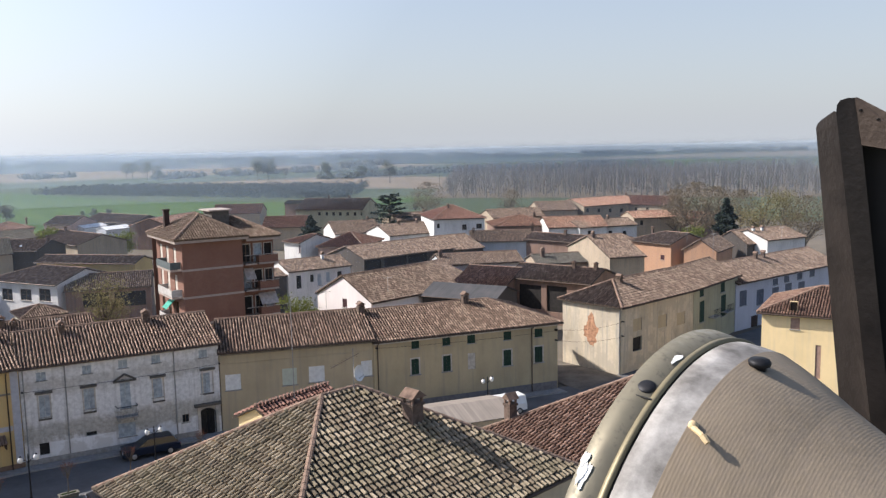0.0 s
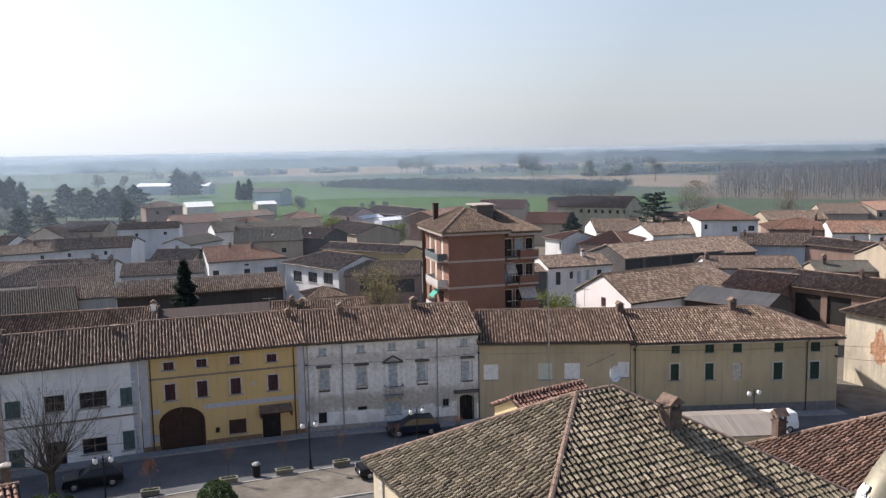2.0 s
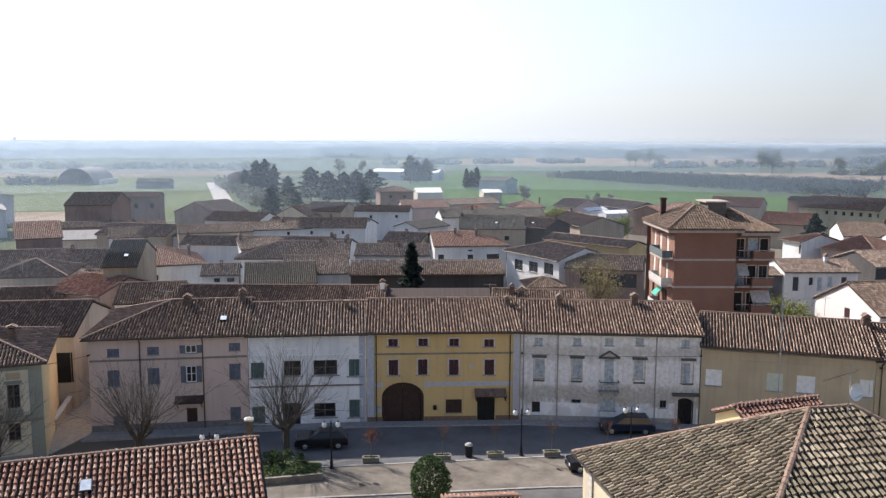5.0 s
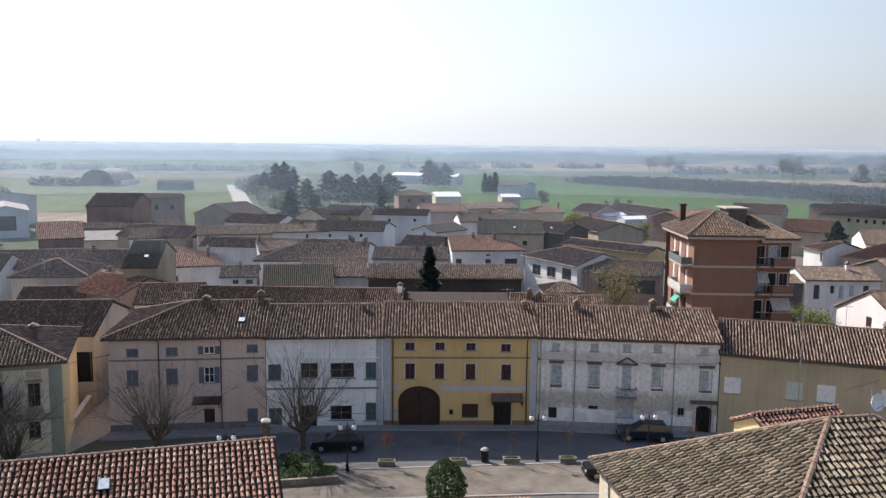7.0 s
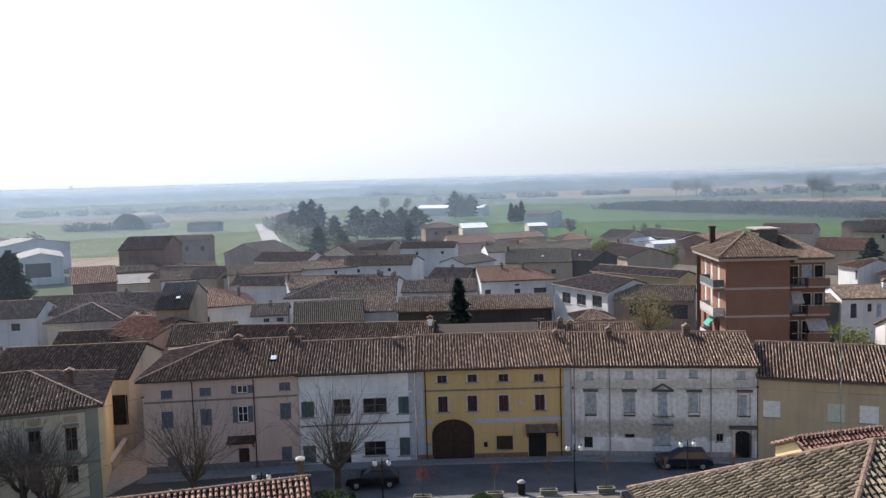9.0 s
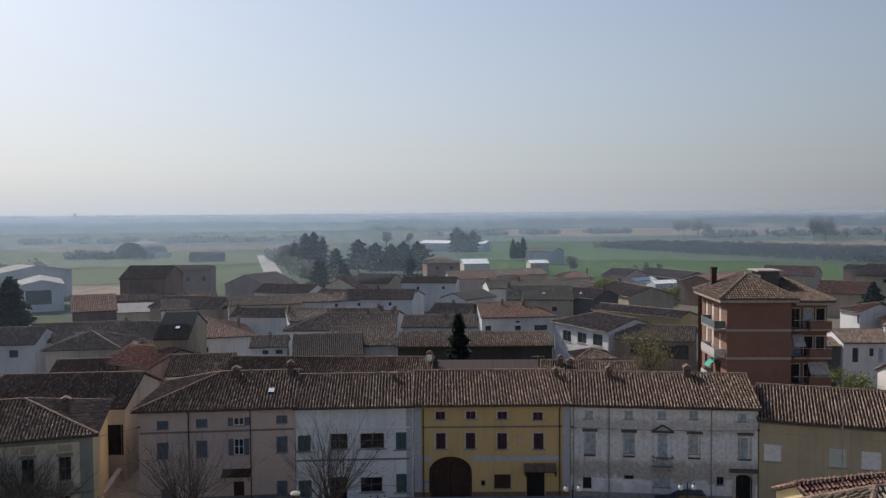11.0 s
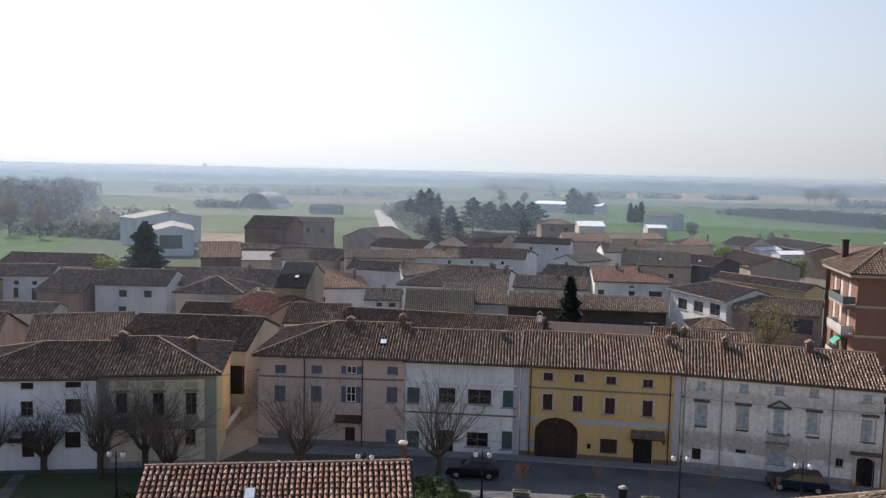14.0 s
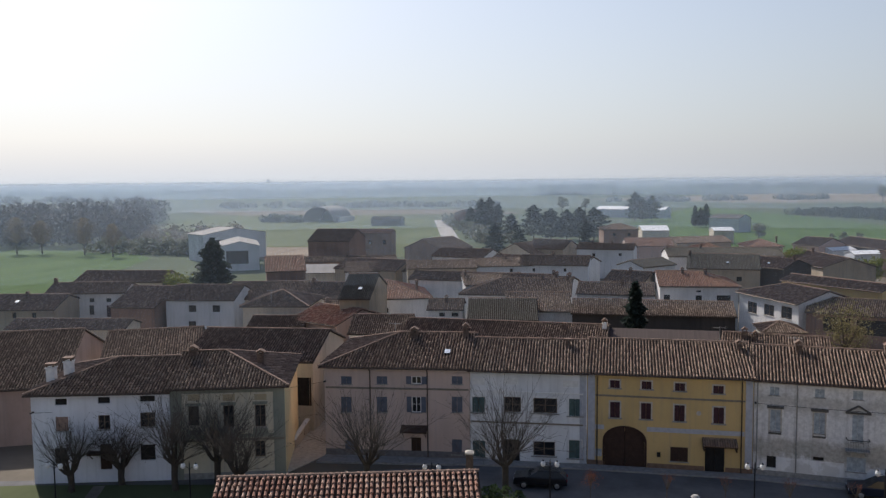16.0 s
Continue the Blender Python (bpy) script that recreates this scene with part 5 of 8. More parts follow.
def pollard(xy, h, w):
    root = tree_root(xy, "pollarded_tree", "pollarded street tree with bare upright shoots", group="street trees")
    bd, tw = Build(), Build()
    h, w = h * 1.18, w * 0.62
    th = h * 0.24
    bd.tube((0, 0, 0), (0.05, 0.03, th * 0.5), 0.30, 0.25, 9).tube((0.05, 0.03, th * 0.5), (0, 0, th), 0.25, 0.27, 9)
    knobs = []
    for i in range(8):
        a = i * 0.785 + TRNG.uniform(-0.3, 0.3)
        k = Vector((math.cos(a) * 1.15 * w, math.sin(a) * 1.15 * w, th + TRNG.uniform(0.3, 1.5)))
        elbow = Vector((k.x * 0.6, k.y * 0.6, th + (k.z - th) * 0.35))
        bd.tube((0, 0, th * TRNG.uniform(0.8, 1)), elbow, 0.15, 0.12, 6).tube(elbow, k, 0.12, 0.10, 6)
        bd.lathe([(0.0, -0.14), (0.13, -0.06), (0.15, 0.05), (0.0, 0.15)], k, 7)
        knobs.append(k)
    for k in knobs:
        for j in range(13):
            d = Vector((k.x * 0.35 + TRNG.normal(0, 0.5), k.y * 0.35 + TRNG.normal(0, 0.5), TRNG.uniform(0.35, 1.7)))
            d.normalize()
            ln = (h - k.z) * TRNG.uniform(0.35, 1.0) / max(0.75, d.z) * 0.85
            m1 = k + d * ln * 0.5 + Vector((0, 0, -0.1))
            tw.tube(k, m1, 0.030, 0.019, 3, False)
            e = m1 + (d + Vector(TRNG.normal(0, 0.17, 3)) + Vector((0, 0, 0.2))).normalized() * ln * 0.5
            tw.tube(m1, e, 0.019, 0.008, 3, False)
            for s in range(6):
                q = k + (m1 - k) * TRNG.uniform(0.4, 1.0) if s < 2 else m1 + (e - m1) * TRNG.uniform(0, 0.85)
                tw.tube(q, q + (d + Vector(TRNG.normal(0, 0.6, 3))).normalized() * ln * TRNG.uniform(0.15, 0.32), 0.011, 0.006, 3, False)
    part("trunk", bd, STREETBARK, root)
    part("crown", tw, SHOOTS, root, "bare upright shoots")


def conifer(xy, h, w):
    root = tree_root(xy, "conifer", "dark evergreen conifer with dense needles", group="conifers")
    R = h * 0.8 * w
    part("trunk", Build().tube((0, 0, 0), (0, 0, h * 0.95), h * 0.02, 0.03, 6), BARK, root)
    n = 2600
    z = TRNG.uniform(0.05, 1, n) ** 0.9
    lay = 0.75 + 0.25 * np.sin(z * 38)
    lump = 1 + 0.25 * np.sin(z * 9 + 2) * np.sin(TRNG.uniform(0, 6))
    a = TRNG.uniform(0, 6.283, n)
    prof = np.minimum(1.0, (1 - z) * 2.4 + 0.06) * lump * (0.75 + 0.25 * z)
    rad = R * prof * lay * np.sqrt(TRNG.uniform(0.25, 1, n)) * (1 + 0.22 * np.sin(a * 3 + z * 6))
    P = np.stack([rad * np.cos(a), rad * np.sin(a), h * (0.04 + 0.96 * z)], 1)
    part("crown", cloud(P, h * 0.045, 0.3), NEEDLE, root)


def cedar(xy, h, w):
    root = tree_root(xy, "cedar_tree", "wide dark cedar with flat layered branches")
    bd = Build().tube((0, 0, 0), (0, 0, h * 0.95), 0.45, 0.1, 8)
    pts = []
    for i in range(34):
        z = h * (0.25 + 0.73 * i / 34)
        a = i * 2.4
        ln = h * 0.5 * w * (1.1 - 0.75 * i / 34) * TRNG.uniform(0.75, 1.1)
        tip = Vector((math.cos(a) * ln, math.sin(a) * ln, z + ln * 0.12))
        bd.tube((0, 0, z), tip, 0.12, 0.03, 4, False)
        for j in range(90):
            f = TRNG.uniform(0.2, 1.05)
            pts.append(((tip.x * f) + TRNG.normal(0, 0.4), tip.y * f + TRNG.normal(0, 0.4), z + ln * 0.12 * f + TRNG.normal(0, 0.14)))
    part("trunk", bd, BARK, root)
    part("crown", cloud(np.array(pts), 0.42, 0.4), NEEDLE, root)


def leafy(xy, h, w, name, label, mat, n, size, group=""):
    root = tree_root(xy, name, label, group=group)
    bd = Build().tube((0, 0, 0), (0, 0, h * 0.45), h * 0.025, h * 0.016, 6)
    P = []
    for i in range(14):
        a, u = TRNG.uniform(0, 6.28), TRNG.uniform(0.15, 1)
        c = Vector((math.cos(a) * h * 0.30 * w * u, math.sin(a) * h * 0.30 * w * u, h * TRNG.uniform(0.42, 0.86)))
        bd.tube((0, 0, h * TRNG.uniform(0.25, 0.45)), c, h * 0.009, h * 0.004, 4, False)
        P.append(np.array(c) + TRNG.normal(0, 1, (n // 14, 3)) * h * np.array([0.085, 0.085, 0.07]))
    part("trunk", bd, BARK, root)
    part("crown", cloud(np.clip(np.concatenate(P), -99, 99), size * h), mat, root)


def spring_tree(xy, h, w):
    leafy(xy, h, w, "budding_tree", "tree with sparse fresh yellow-green leaves", SPRING, 1500, 0.028, "budding trees")


def olive_tree(xy, h, w):
    leafy(xy, h, w, "willow_tree", "nearly bare tree with thin olive-brown buds", OLIVE, 3000, 0.012, "olive budding trees")


def field_tree(xy, h, w):
    leafy(xy, h, w, "field_tree", "lone greyish hedgerow tree in the fields", FIELDLEAF, 900, 0.035, "trees in the fields")


def round_bush(xy, h, w):
    root = tree_root(xy, "evergreen_bush", "dense round evergreen bush beside the road", "bush")
    a, z = TRNG.uniform(0, 6.28, 4200), TRNG.uniform(0, 1, 4200)
    prof = np.sqrt(np.clip(1 - (2 * z - 0.85) ** 2 * 0.75, 0.05, 1))
    rad = w * 1.05 * prof * TRNG.uniform(0.8, 1.05, 4200) * (1 + 0.07 * np.sin(a * 5 + z * 7))
    part("trunk", Build().tube((0, 0, 0), (0, 0, h * 0.6), 0.12, 0.06, 6), BARK, root)
    part("crown", cloud(np.stack([rad * np.cos(a), rad * np.sin(a), h * z], 1), 0.11), BUSHLEAF, root)


# ---- fields and distance ----
sheet("field_wheat", [(25, 760), (60, 640), (79, 588), (110, 440), (160, 380), (260, 350), (120, 300), (20, 290), (-20, 470)], 0.10, GRASS, "bright green field of young wheat", "field")
sheet("field_soil", [(120, 690), (360, 700), (420, 520), (295, 400), (247, 470), (170, 520)], 0.14, SOIL, "strip of pale ploughed soil", "field")
sheet("field_pasture", [(-240, 480), (-115, 440), (-60, 270), (-134, 235), (-200, 300)], 0.12, GRASS2, "pasture with pale mown stripes", "field")
sheet("field_meadow", [(-330, 250), (-231, 262), (-190, 262), (-165, 240), (-130, 150), (-230, 120)], 0.12, GRASS, "bright green meadow", "field")
sheet("field_left_green", [(-330, 560), (-215, 590), (-120, 480), (-200, 300), (-275, 380)], 0.08, GRASS2, "green meadow round the hangar", "field")
# a yellow-lit strip of field, its light painted as paler soil
sheet("field_lit_strip", [(-160, 285), (-130, 290), (-100, 246), (-130, 240)], 0.16, SOIL, "strip of field painted paler as sunlit", "field")
sheet("field_far_soil", [(-420, 640), (-150, 700), (-100, 600), (-300, 560)], 0.12, field_mat("grey_soil", (0.15, 0.135, 0.11), (0.18, 0.16, 0.13)), "grey-brown fallow field", "field")
sheet("field_far_band", [(-100, 1000), (500, 1800), (700, 1000), (100, 850)], 0.2, SOIL, "far strip of pale soil", "field")
sheet("field_far_green", [(400, 850), (1000, 900), (1300, 800), (700, 640)], 0.2, GRASS, "far green field behind the poplars", "field")
sheet("field_far_straw", [(900, 1150), (1700, 1250), (2300, 1000), (1250, 800)], 0.2, SOIL, "far straw-coloured field", "field")
track = sheet("road_track", [(-140, 500), (-132, 500), (-68, 285), (-75, 283)], 0.2, GRAVEL, "pale gravel farm road", "road")


def thicket(name, spots, h, mat, label, width=1.0, per=26, size=0.5, cat="wood"):
    """Bushes or bare trees in a mass: clumps of small leaves or twigs over each spot."""
    P = []
    for (x, y) in spots:
        k = h * TRNG.uniform(0.65, 1.15)
        n = per
        z = TRNG.uniform(0.08, 1, n)
        r = width * np.sqrt(np.clip(1 - (2 * z - 1.0) ** 2, 0.05, 1)) * np.sqrt(TRNG.uniform(0, 1, n))
        a = TRNG.uniform(0, 6.28, n)
        P.append(np.stack([x + r * np.cos(a), y + r * np.sin(a), k * z], 1))
    return tagged(part(name, cloud(np.concatenate(P), size), mat), label, cat, kind="stuff")


def in_quad(n, a, b, c, d):
    u, v = TRNG.uniform(0, 1, (2, n, 1))
    a, b, c, d = (np.array(q, float) for q in (a, b, c, d))
    return (a * (1 - u) + b * u) * (1 - v) + (d * (1 - u) + c * u) * v


NURSERY = leaf_mat("nursery_leaves", (0.065, 0.078, 0.078), 0.35)
rows = []
for i in range(9):
    f = i / 8
    a = np.array((77 + 46 * f, 587 + 43 * f))
    for j in range(110):
        g = j / 109
        rows.append(a + (np.array((192 + 70 * f, 376 + 108 * f)) - a) * g + TRNG.normal(0, 0.6, 2))
thicket("nursery_hedge", rows, 4.2, NURSERY, "rows of dark nursery shrubs in a field", 2.2, 60, 0.45, "hedge")
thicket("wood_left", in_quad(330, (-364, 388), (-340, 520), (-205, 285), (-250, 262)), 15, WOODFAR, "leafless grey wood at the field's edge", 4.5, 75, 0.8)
thicket("orchard_left", in_quad(120, (-283, 370), (-208, 387), (-156, 281), (-190, 264)), 5, TWIGFAR, "bare orchard trees", 2.5, 26, 0.7)
thicket("hedge_left", in_quad(70, (-205, 268), (-150, 262), (-145, 250), (-200, 252)), 5, FIELDLEAF, "low hedge beside the meadow", 2.5, 40, 0.8, "hedge")
thicket("shrubs_road", in_quad(70, (-66, 300), (-130, 480), (-118, 480), (-50, 300)), 5, FIELDLEAF, "shrubs along the farm road", 2.6, 40, 0.8, "hedge")
thicket("scrub_hangar", in_quad(30, (-240, 470), (-215, 470), (-215, 465), (-240, 462)), 5, NURSERY, "dark hedge beside the hangar", 2.5, 40, 0.8, "hedge")
LITTER = field_mat("leaf_litter", (0.12, 0.10, 0.078), (0.16, 0.135, 0.10))
sheet("plantation_floor", [(222, 345), (490, 720), (775, 490), (350, 205)], 0.16, LITTER, "brown leaf litter under the poplars", "field")
# poplar plantation: straight pale trunks with thin crowns
bd = Build()
spots = []
for i in range(46):
    for j in range(34):
        u, v = i / 45, j / 25
        p = (np.array((232.0, 345.0)) * (1 - u) + np.array((345.0, 215.0)) * u) * (1 - v) + (np.array((430.0, 620.0)) * (1 - u) + np.array((660.0, 420.0)) * u) * v
        p = p + TRNG.normal(0, 3.2, 2)
        spots.append(p)
        hh = TRNG.uniform(7.0, 12)
        bd.tube((p[0], p[1], 0), (p[0] + TRNG.normal(0, .3), p[1], hh), 0.22, 0.06, 3, False)
        for k in range(5):
            z0 = hh * TRNG.uniform(0.3, 0.7)
            e_ = TRNG.normal(0, 0.9, 2)
            bd.tube((p[0], p[1], z0), (p[0] + e_[0], p[1] + e_[1], z0 + hh * TRNG.uniform(0.2, 0.42)), 0.07, 0.03, 3, False)
tagged(part("poplar_trunks", bd, simple("pale_poplar_bark", (0.27, 0.245, 0.21), 0.95)), "rows of bare poplar trunks in a plantation", "wood", kind="stuff")
thicket("poplar_crowns", spots, 8.2, POPTWIG, "thin bare crowns of a poplar plantation", 2.6, 34, 0.34)
# far woods and hedgerows in lines, each farther and fainter
far = []
for (x0, y0, x1, y1, h, n) in ((430, 700, 760, 690, 6, 170), (300, 640, 470, 700, 5, 80), (-420, 720, -150, 760, 5, 90), (-60, 900, 200, 1000, 6, 60), (180, 800, 500, 900, 6, 70), (500, 1000, 1300, 1800, 8, 190), (-900, 900, -300, 1800, 8, 160), (-200, 1300, 700, 1400, 8, 160), (800, 1500, 2000, 1300, 10, 200), (-1500, 1400, -400, 1700, 10, 200), (-300, 2000, 1500, 2100, 11, 260)):
    t_ = TRNG.uniform(0, 1, n)
    keep = np.sin(t_ * 23 + x0) + TRNG.normal(0, 0.8, n) > -0.6
    t_ = t_[keep]
    sp = np.stack([x0 + (x1 - x0) * t_, y0 + (y1 - y0) * t_ + TRNG.normal(0, 8, len(t_))], 1)
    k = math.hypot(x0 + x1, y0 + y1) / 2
    # beyond 900 m the haze is painted into a paler grey-blue leaf colour
    thicket("far_wood", sp, h, FIELDLEAF if k < 900 else HAZEDLEAF, "far line of trees across the plain", 4 + k / 250, 40, 1.2 + k / 800)


# distance haze painted as pale blue emission, so whatever wears it glows
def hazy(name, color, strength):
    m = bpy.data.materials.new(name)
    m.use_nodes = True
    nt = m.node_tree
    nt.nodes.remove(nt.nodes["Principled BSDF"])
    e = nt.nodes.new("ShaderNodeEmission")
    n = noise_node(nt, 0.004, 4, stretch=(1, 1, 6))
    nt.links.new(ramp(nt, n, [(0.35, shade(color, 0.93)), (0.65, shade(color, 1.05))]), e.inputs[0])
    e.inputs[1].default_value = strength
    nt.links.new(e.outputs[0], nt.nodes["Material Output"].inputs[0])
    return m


def ring(name, radius, top, mat, label):
    bd = Build()
    n = 420
    for i in range(n):
        a0, a1 = math.radians(-75 + 150 * i / n), math.radians(-75 + 150 * (i + 1) / n)
        z0 = top * (0.85 + 0.09 * noise.noise((i * 0.11, radius, 0)) + 0.16 * noise.noise((i * 0.6, radius, 3)))
        z1 = top * (0.85 + 0.09 * noise.noise(((i + 1) * 0.11, radius, 0)) + 0.16 * noise.noise(((i + 1) * 0.6, radius, 3)))
        bd.poly((radius * math.sin(a0), radius * math.cos(a0), -1), (radius * math.sin(a1), radius * math.cos(a1), -1), (radius * math.sin(a1), radius * math.cos(a1), z1), (radius * math.sin(a0), radius * math.cos(a0), z0))
    return tagged(part(name, bd, mat), label, "backdrop", kind="structure")


ring("backdrop_woods", 2600, 19, hazy("glowing_haze_woods", (0.27, 0.305, 0.335), 1.0), "band of far woods glowing in a blue haze colour")
ring("backdrop_horizon", 4300, 30, hazy("glowing_haze_horizon", (0.355, 0.39, 0.418), 1.0), "horizon band glowing in a pale blue haze colour")


def haze_dome():
    """An added glowing dome, painted as white haze low in the sky all round, thinning upwards."""
    m = bpy.data.materials.new("low_haze_glow")
    m.use_nodes = True
    nt = m.node_tree
    nt.nodes.remove(nt.nodes["Principled BSDF"])
    tc = nt.nodes.new("ShaderNodeTexCoord")
    sp = nt.nodes.new("ShaderNodeSeparateXYZ")
    nt.links.new(tc.outputs["Object"], sp.inputs[0])
    dv = nt.nodes.new("ShaderNodeMath")
    dv.operation = "DIVIDE"
    dv.inputs[1].default_value = 2600.0
    nt.links.new(sp.outputs[2], dv.inputs[0])
    fac = ramp(nt, dv.outputs[0], [(0.0, (1, 1, 1)), (0.1, (0.76,) * 3), (0.4, (0.48,) * 3), (1.0, (0, 0, 0))])
    e = nt.nodes.new("ShaderNodeEmission")
    e.inputs[0].default_value = (0.385, 0.408, 0.42, 1)
    # painted glow: the dome's emission is raised towards the sun
    nv = nt.nodes.new("ShaderNodeVectorMath")
    nv.operation = "NORMALIZE"
    nt.links.new(tc.outputs["Object"], nv.inputs[0])
    dt = nt.nodes.new("ShaderNodeVectorMath")
    dt.operation = "DOT_PRODUCT"
    nt.links.new(nv.outputs[0], dt.inputs[0])
    dt.inputs[1].default_value = (-0.51, 0.608, 0.609)
    ms = nt.nodes.new("ShaderNodeMapRange")
    ms.inputs[1].default_value, ms.inputs[2].default_value = 0.35, 0.95
    ms.inputs[3].default_value, ms.inputs[4].default_value = 0.76, 1.6
    nt.links.new(dt.outputs["Value"], ms.inputs[0])
    nt.links.new(ms.outputs[0], e.inputs[1])
    tr = nt.nodes.new("ShaderNodeBsdfTransparent")
    mx = nt.nodes.new("ShaderNodeMixShader")
    nt.links.new(fac, mx.inputs[0])
    nt.links.new(tr.outputs[0], mx.inputs[1])
    nt.links.new(e.outputs[0], mx.inputs[2])
    nt.links.new(mx.outputs[0], nt.nodes["Material Output"].inputs[0])
    bd = Build()
    n = 96
    for i in range(n):
        a0, a1 = 2 * math.pi * i / n, 2 * math.pi * (i + 1) / n
        for z0, z1 in ((-5, 300), (300, 900), (900, 1700), (1700, 2600)):
            bd.poly((4650 * math.sin(a0), 4650 * math.cos(a0), z0), (4650 * math.sin(a1), 4650 * math.cos(a1), z0), (4650 * math.sin(a1), 4650 * math.cos(a1), z1), (4650 * math.sin(a0), 4650 * math.cos(a0), z1))
    ob = part("backdrop_haze", bd, m)
    return tagged(ob, "glowing dome painted as white haze round the plain", "backdrop", kind="structure")


haze_dome()
# a far village with its church, haze painted on as the woods' glowing colour
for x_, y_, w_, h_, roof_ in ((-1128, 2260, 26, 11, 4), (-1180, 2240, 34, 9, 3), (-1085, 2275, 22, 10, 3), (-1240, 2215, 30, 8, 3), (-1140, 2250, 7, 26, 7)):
    v_ = thing("far_church_tower" if w_ < 10 else "far_village_house", pose(x_, y_, 0, 0, 0, 27), "far village building glowing in a blue haze colour", "building")
    part("wall", Build().box(-w_ / 2, w_ / 2, -w_ / 3, w_ / 3, 0, h_), bpy.data.materials["glowing_haze_woods"], v_)
    part("roof", Build().prism([(-w_ / 2 - 0.5, -w_ / 3 - 0.5, h_), (-w_ / 2 - 0.5, w_ / 3 + 0.5, h_), (-w_ / 2 - 0.5, 0, h_ + roof_)], (w_ + 1, 0, 0)), bpy.data.materials["glowing_haze_woods"], v_)


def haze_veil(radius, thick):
    """An added see-through sheet, tinted to stand in for sunlit haze, clear above the tree tops."""
    m = bpy.data.materials.new("haze_sheet")
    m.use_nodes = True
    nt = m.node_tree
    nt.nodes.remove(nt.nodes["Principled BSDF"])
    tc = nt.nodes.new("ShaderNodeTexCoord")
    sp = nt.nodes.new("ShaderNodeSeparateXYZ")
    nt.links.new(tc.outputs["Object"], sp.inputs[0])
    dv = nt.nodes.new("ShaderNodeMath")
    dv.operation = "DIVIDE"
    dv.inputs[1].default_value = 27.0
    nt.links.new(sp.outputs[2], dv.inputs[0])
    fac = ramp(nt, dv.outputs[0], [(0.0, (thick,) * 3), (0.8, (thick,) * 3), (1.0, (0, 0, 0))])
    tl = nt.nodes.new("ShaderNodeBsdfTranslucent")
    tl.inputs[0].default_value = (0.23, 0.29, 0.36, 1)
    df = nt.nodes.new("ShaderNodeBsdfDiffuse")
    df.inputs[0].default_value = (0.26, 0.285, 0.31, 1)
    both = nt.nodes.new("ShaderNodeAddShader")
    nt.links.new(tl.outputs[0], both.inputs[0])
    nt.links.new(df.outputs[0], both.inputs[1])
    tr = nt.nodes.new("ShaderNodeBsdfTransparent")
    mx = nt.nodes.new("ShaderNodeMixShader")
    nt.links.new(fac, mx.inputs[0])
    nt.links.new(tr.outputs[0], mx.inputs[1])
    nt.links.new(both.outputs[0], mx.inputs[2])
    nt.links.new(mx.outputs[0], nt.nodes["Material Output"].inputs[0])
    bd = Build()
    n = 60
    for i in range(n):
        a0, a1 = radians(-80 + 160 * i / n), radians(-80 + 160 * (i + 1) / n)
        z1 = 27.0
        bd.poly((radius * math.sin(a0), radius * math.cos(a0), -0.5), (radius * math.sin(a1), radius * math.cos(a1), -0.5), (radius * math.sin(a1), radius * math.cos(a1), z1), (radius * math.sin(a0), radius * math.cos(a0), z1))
    tagged(part("haze", bd, m), "see-through sheet standing in for sunlit haze over the plain", "haze", kind="structure")


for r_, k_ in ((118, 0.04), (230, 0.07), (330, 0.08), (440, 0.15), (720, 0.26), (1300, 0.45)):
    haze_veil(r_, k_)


# ---- street, pavement and road ----
def strip(name, pts, z, t, mat, label, cat):
    bd = Build()
    for (a, b), (c, d) in zip(pts, pts[1:]):
        bd.hull8([(*a, z - t), (*c, z - t), (*d, z - t), (*b, z - t), (*a, z), (*c, z), (*d, z), (*b, z)])
    return tagged(part(name, bd, mat), label, cat, kind="structure")


STREET = simple("street_asphalt", (0.115, 0.113, 0.113), 0.95, var=0.25, scale=0.35)
ROADM = simple("road_asphalt", (0.105, 0.10, 0.095), 0.95, var=0.35, scale=0.3)
PAVEM = simple("pale_concrete_paving", (0.145, 0.125, 0.10), 0.95, var=0.45, scale=0.45)
KERB = simple("kerb_stone", (0.27, 0.255, 0.23), 0.9, var=0.2)
FLAG = simple("grey_flagstones", (0.26, 0.25, 0.24), 0.9, var=0.2)
strip("street", [((-58, 46), (-54, 56)), ((-31, 52.5), (-31, 63)), ((-12, 60.5), (-12, 71)), ((8, 63.2), (8, 72.2)), ((24, 64.5), (24, 71)), ((60, 52), (60, 62.3)), ((110, 55), (110, 70))], 0.08, 0.2, STREET, "dark asphalt street in the shade of the row", "road")
strip("pavement", [((-13.5, 55.2), (-13.5, 60.4)), ((8, 57.6), (8, 63.1)), ((24, 58.2), (24, 64.4)), ((30, 56), (30, 62.6))], 0.16, 0.3, PAVEM, "worn pale paving with cracks and stains", "pavement")
strip("kerb", [((-13.5, 60.4), (-13.5, 60.62)), ((8, 63.1), (8, 63.32)), ((24, 64.4), (24, 64.62))], 0.2, 0.3, KERB, "pale stone kerb along the parking strip", "kerb")
strip("kerb_road", [((-13.5, 54.98), (-13.5, 55.2)), ((8, 57.38), (8, 57.6)), ((24, 57.98), (24, 58.2))], 0.17, 0.3, KERB, "low stone kerb along the road", "kerb")
strip("road", [((-60, 36), (-56, 45.5)), ((-13.5, 46), (-13.5, 54.95)), ((8, 48.5), (8, 57.35)), ((24, 49), (24, 57.95)), ((80, 40), (80, 50))], 0.09, 0.2, ROADM, "sunlit grey asphalt road", "road")
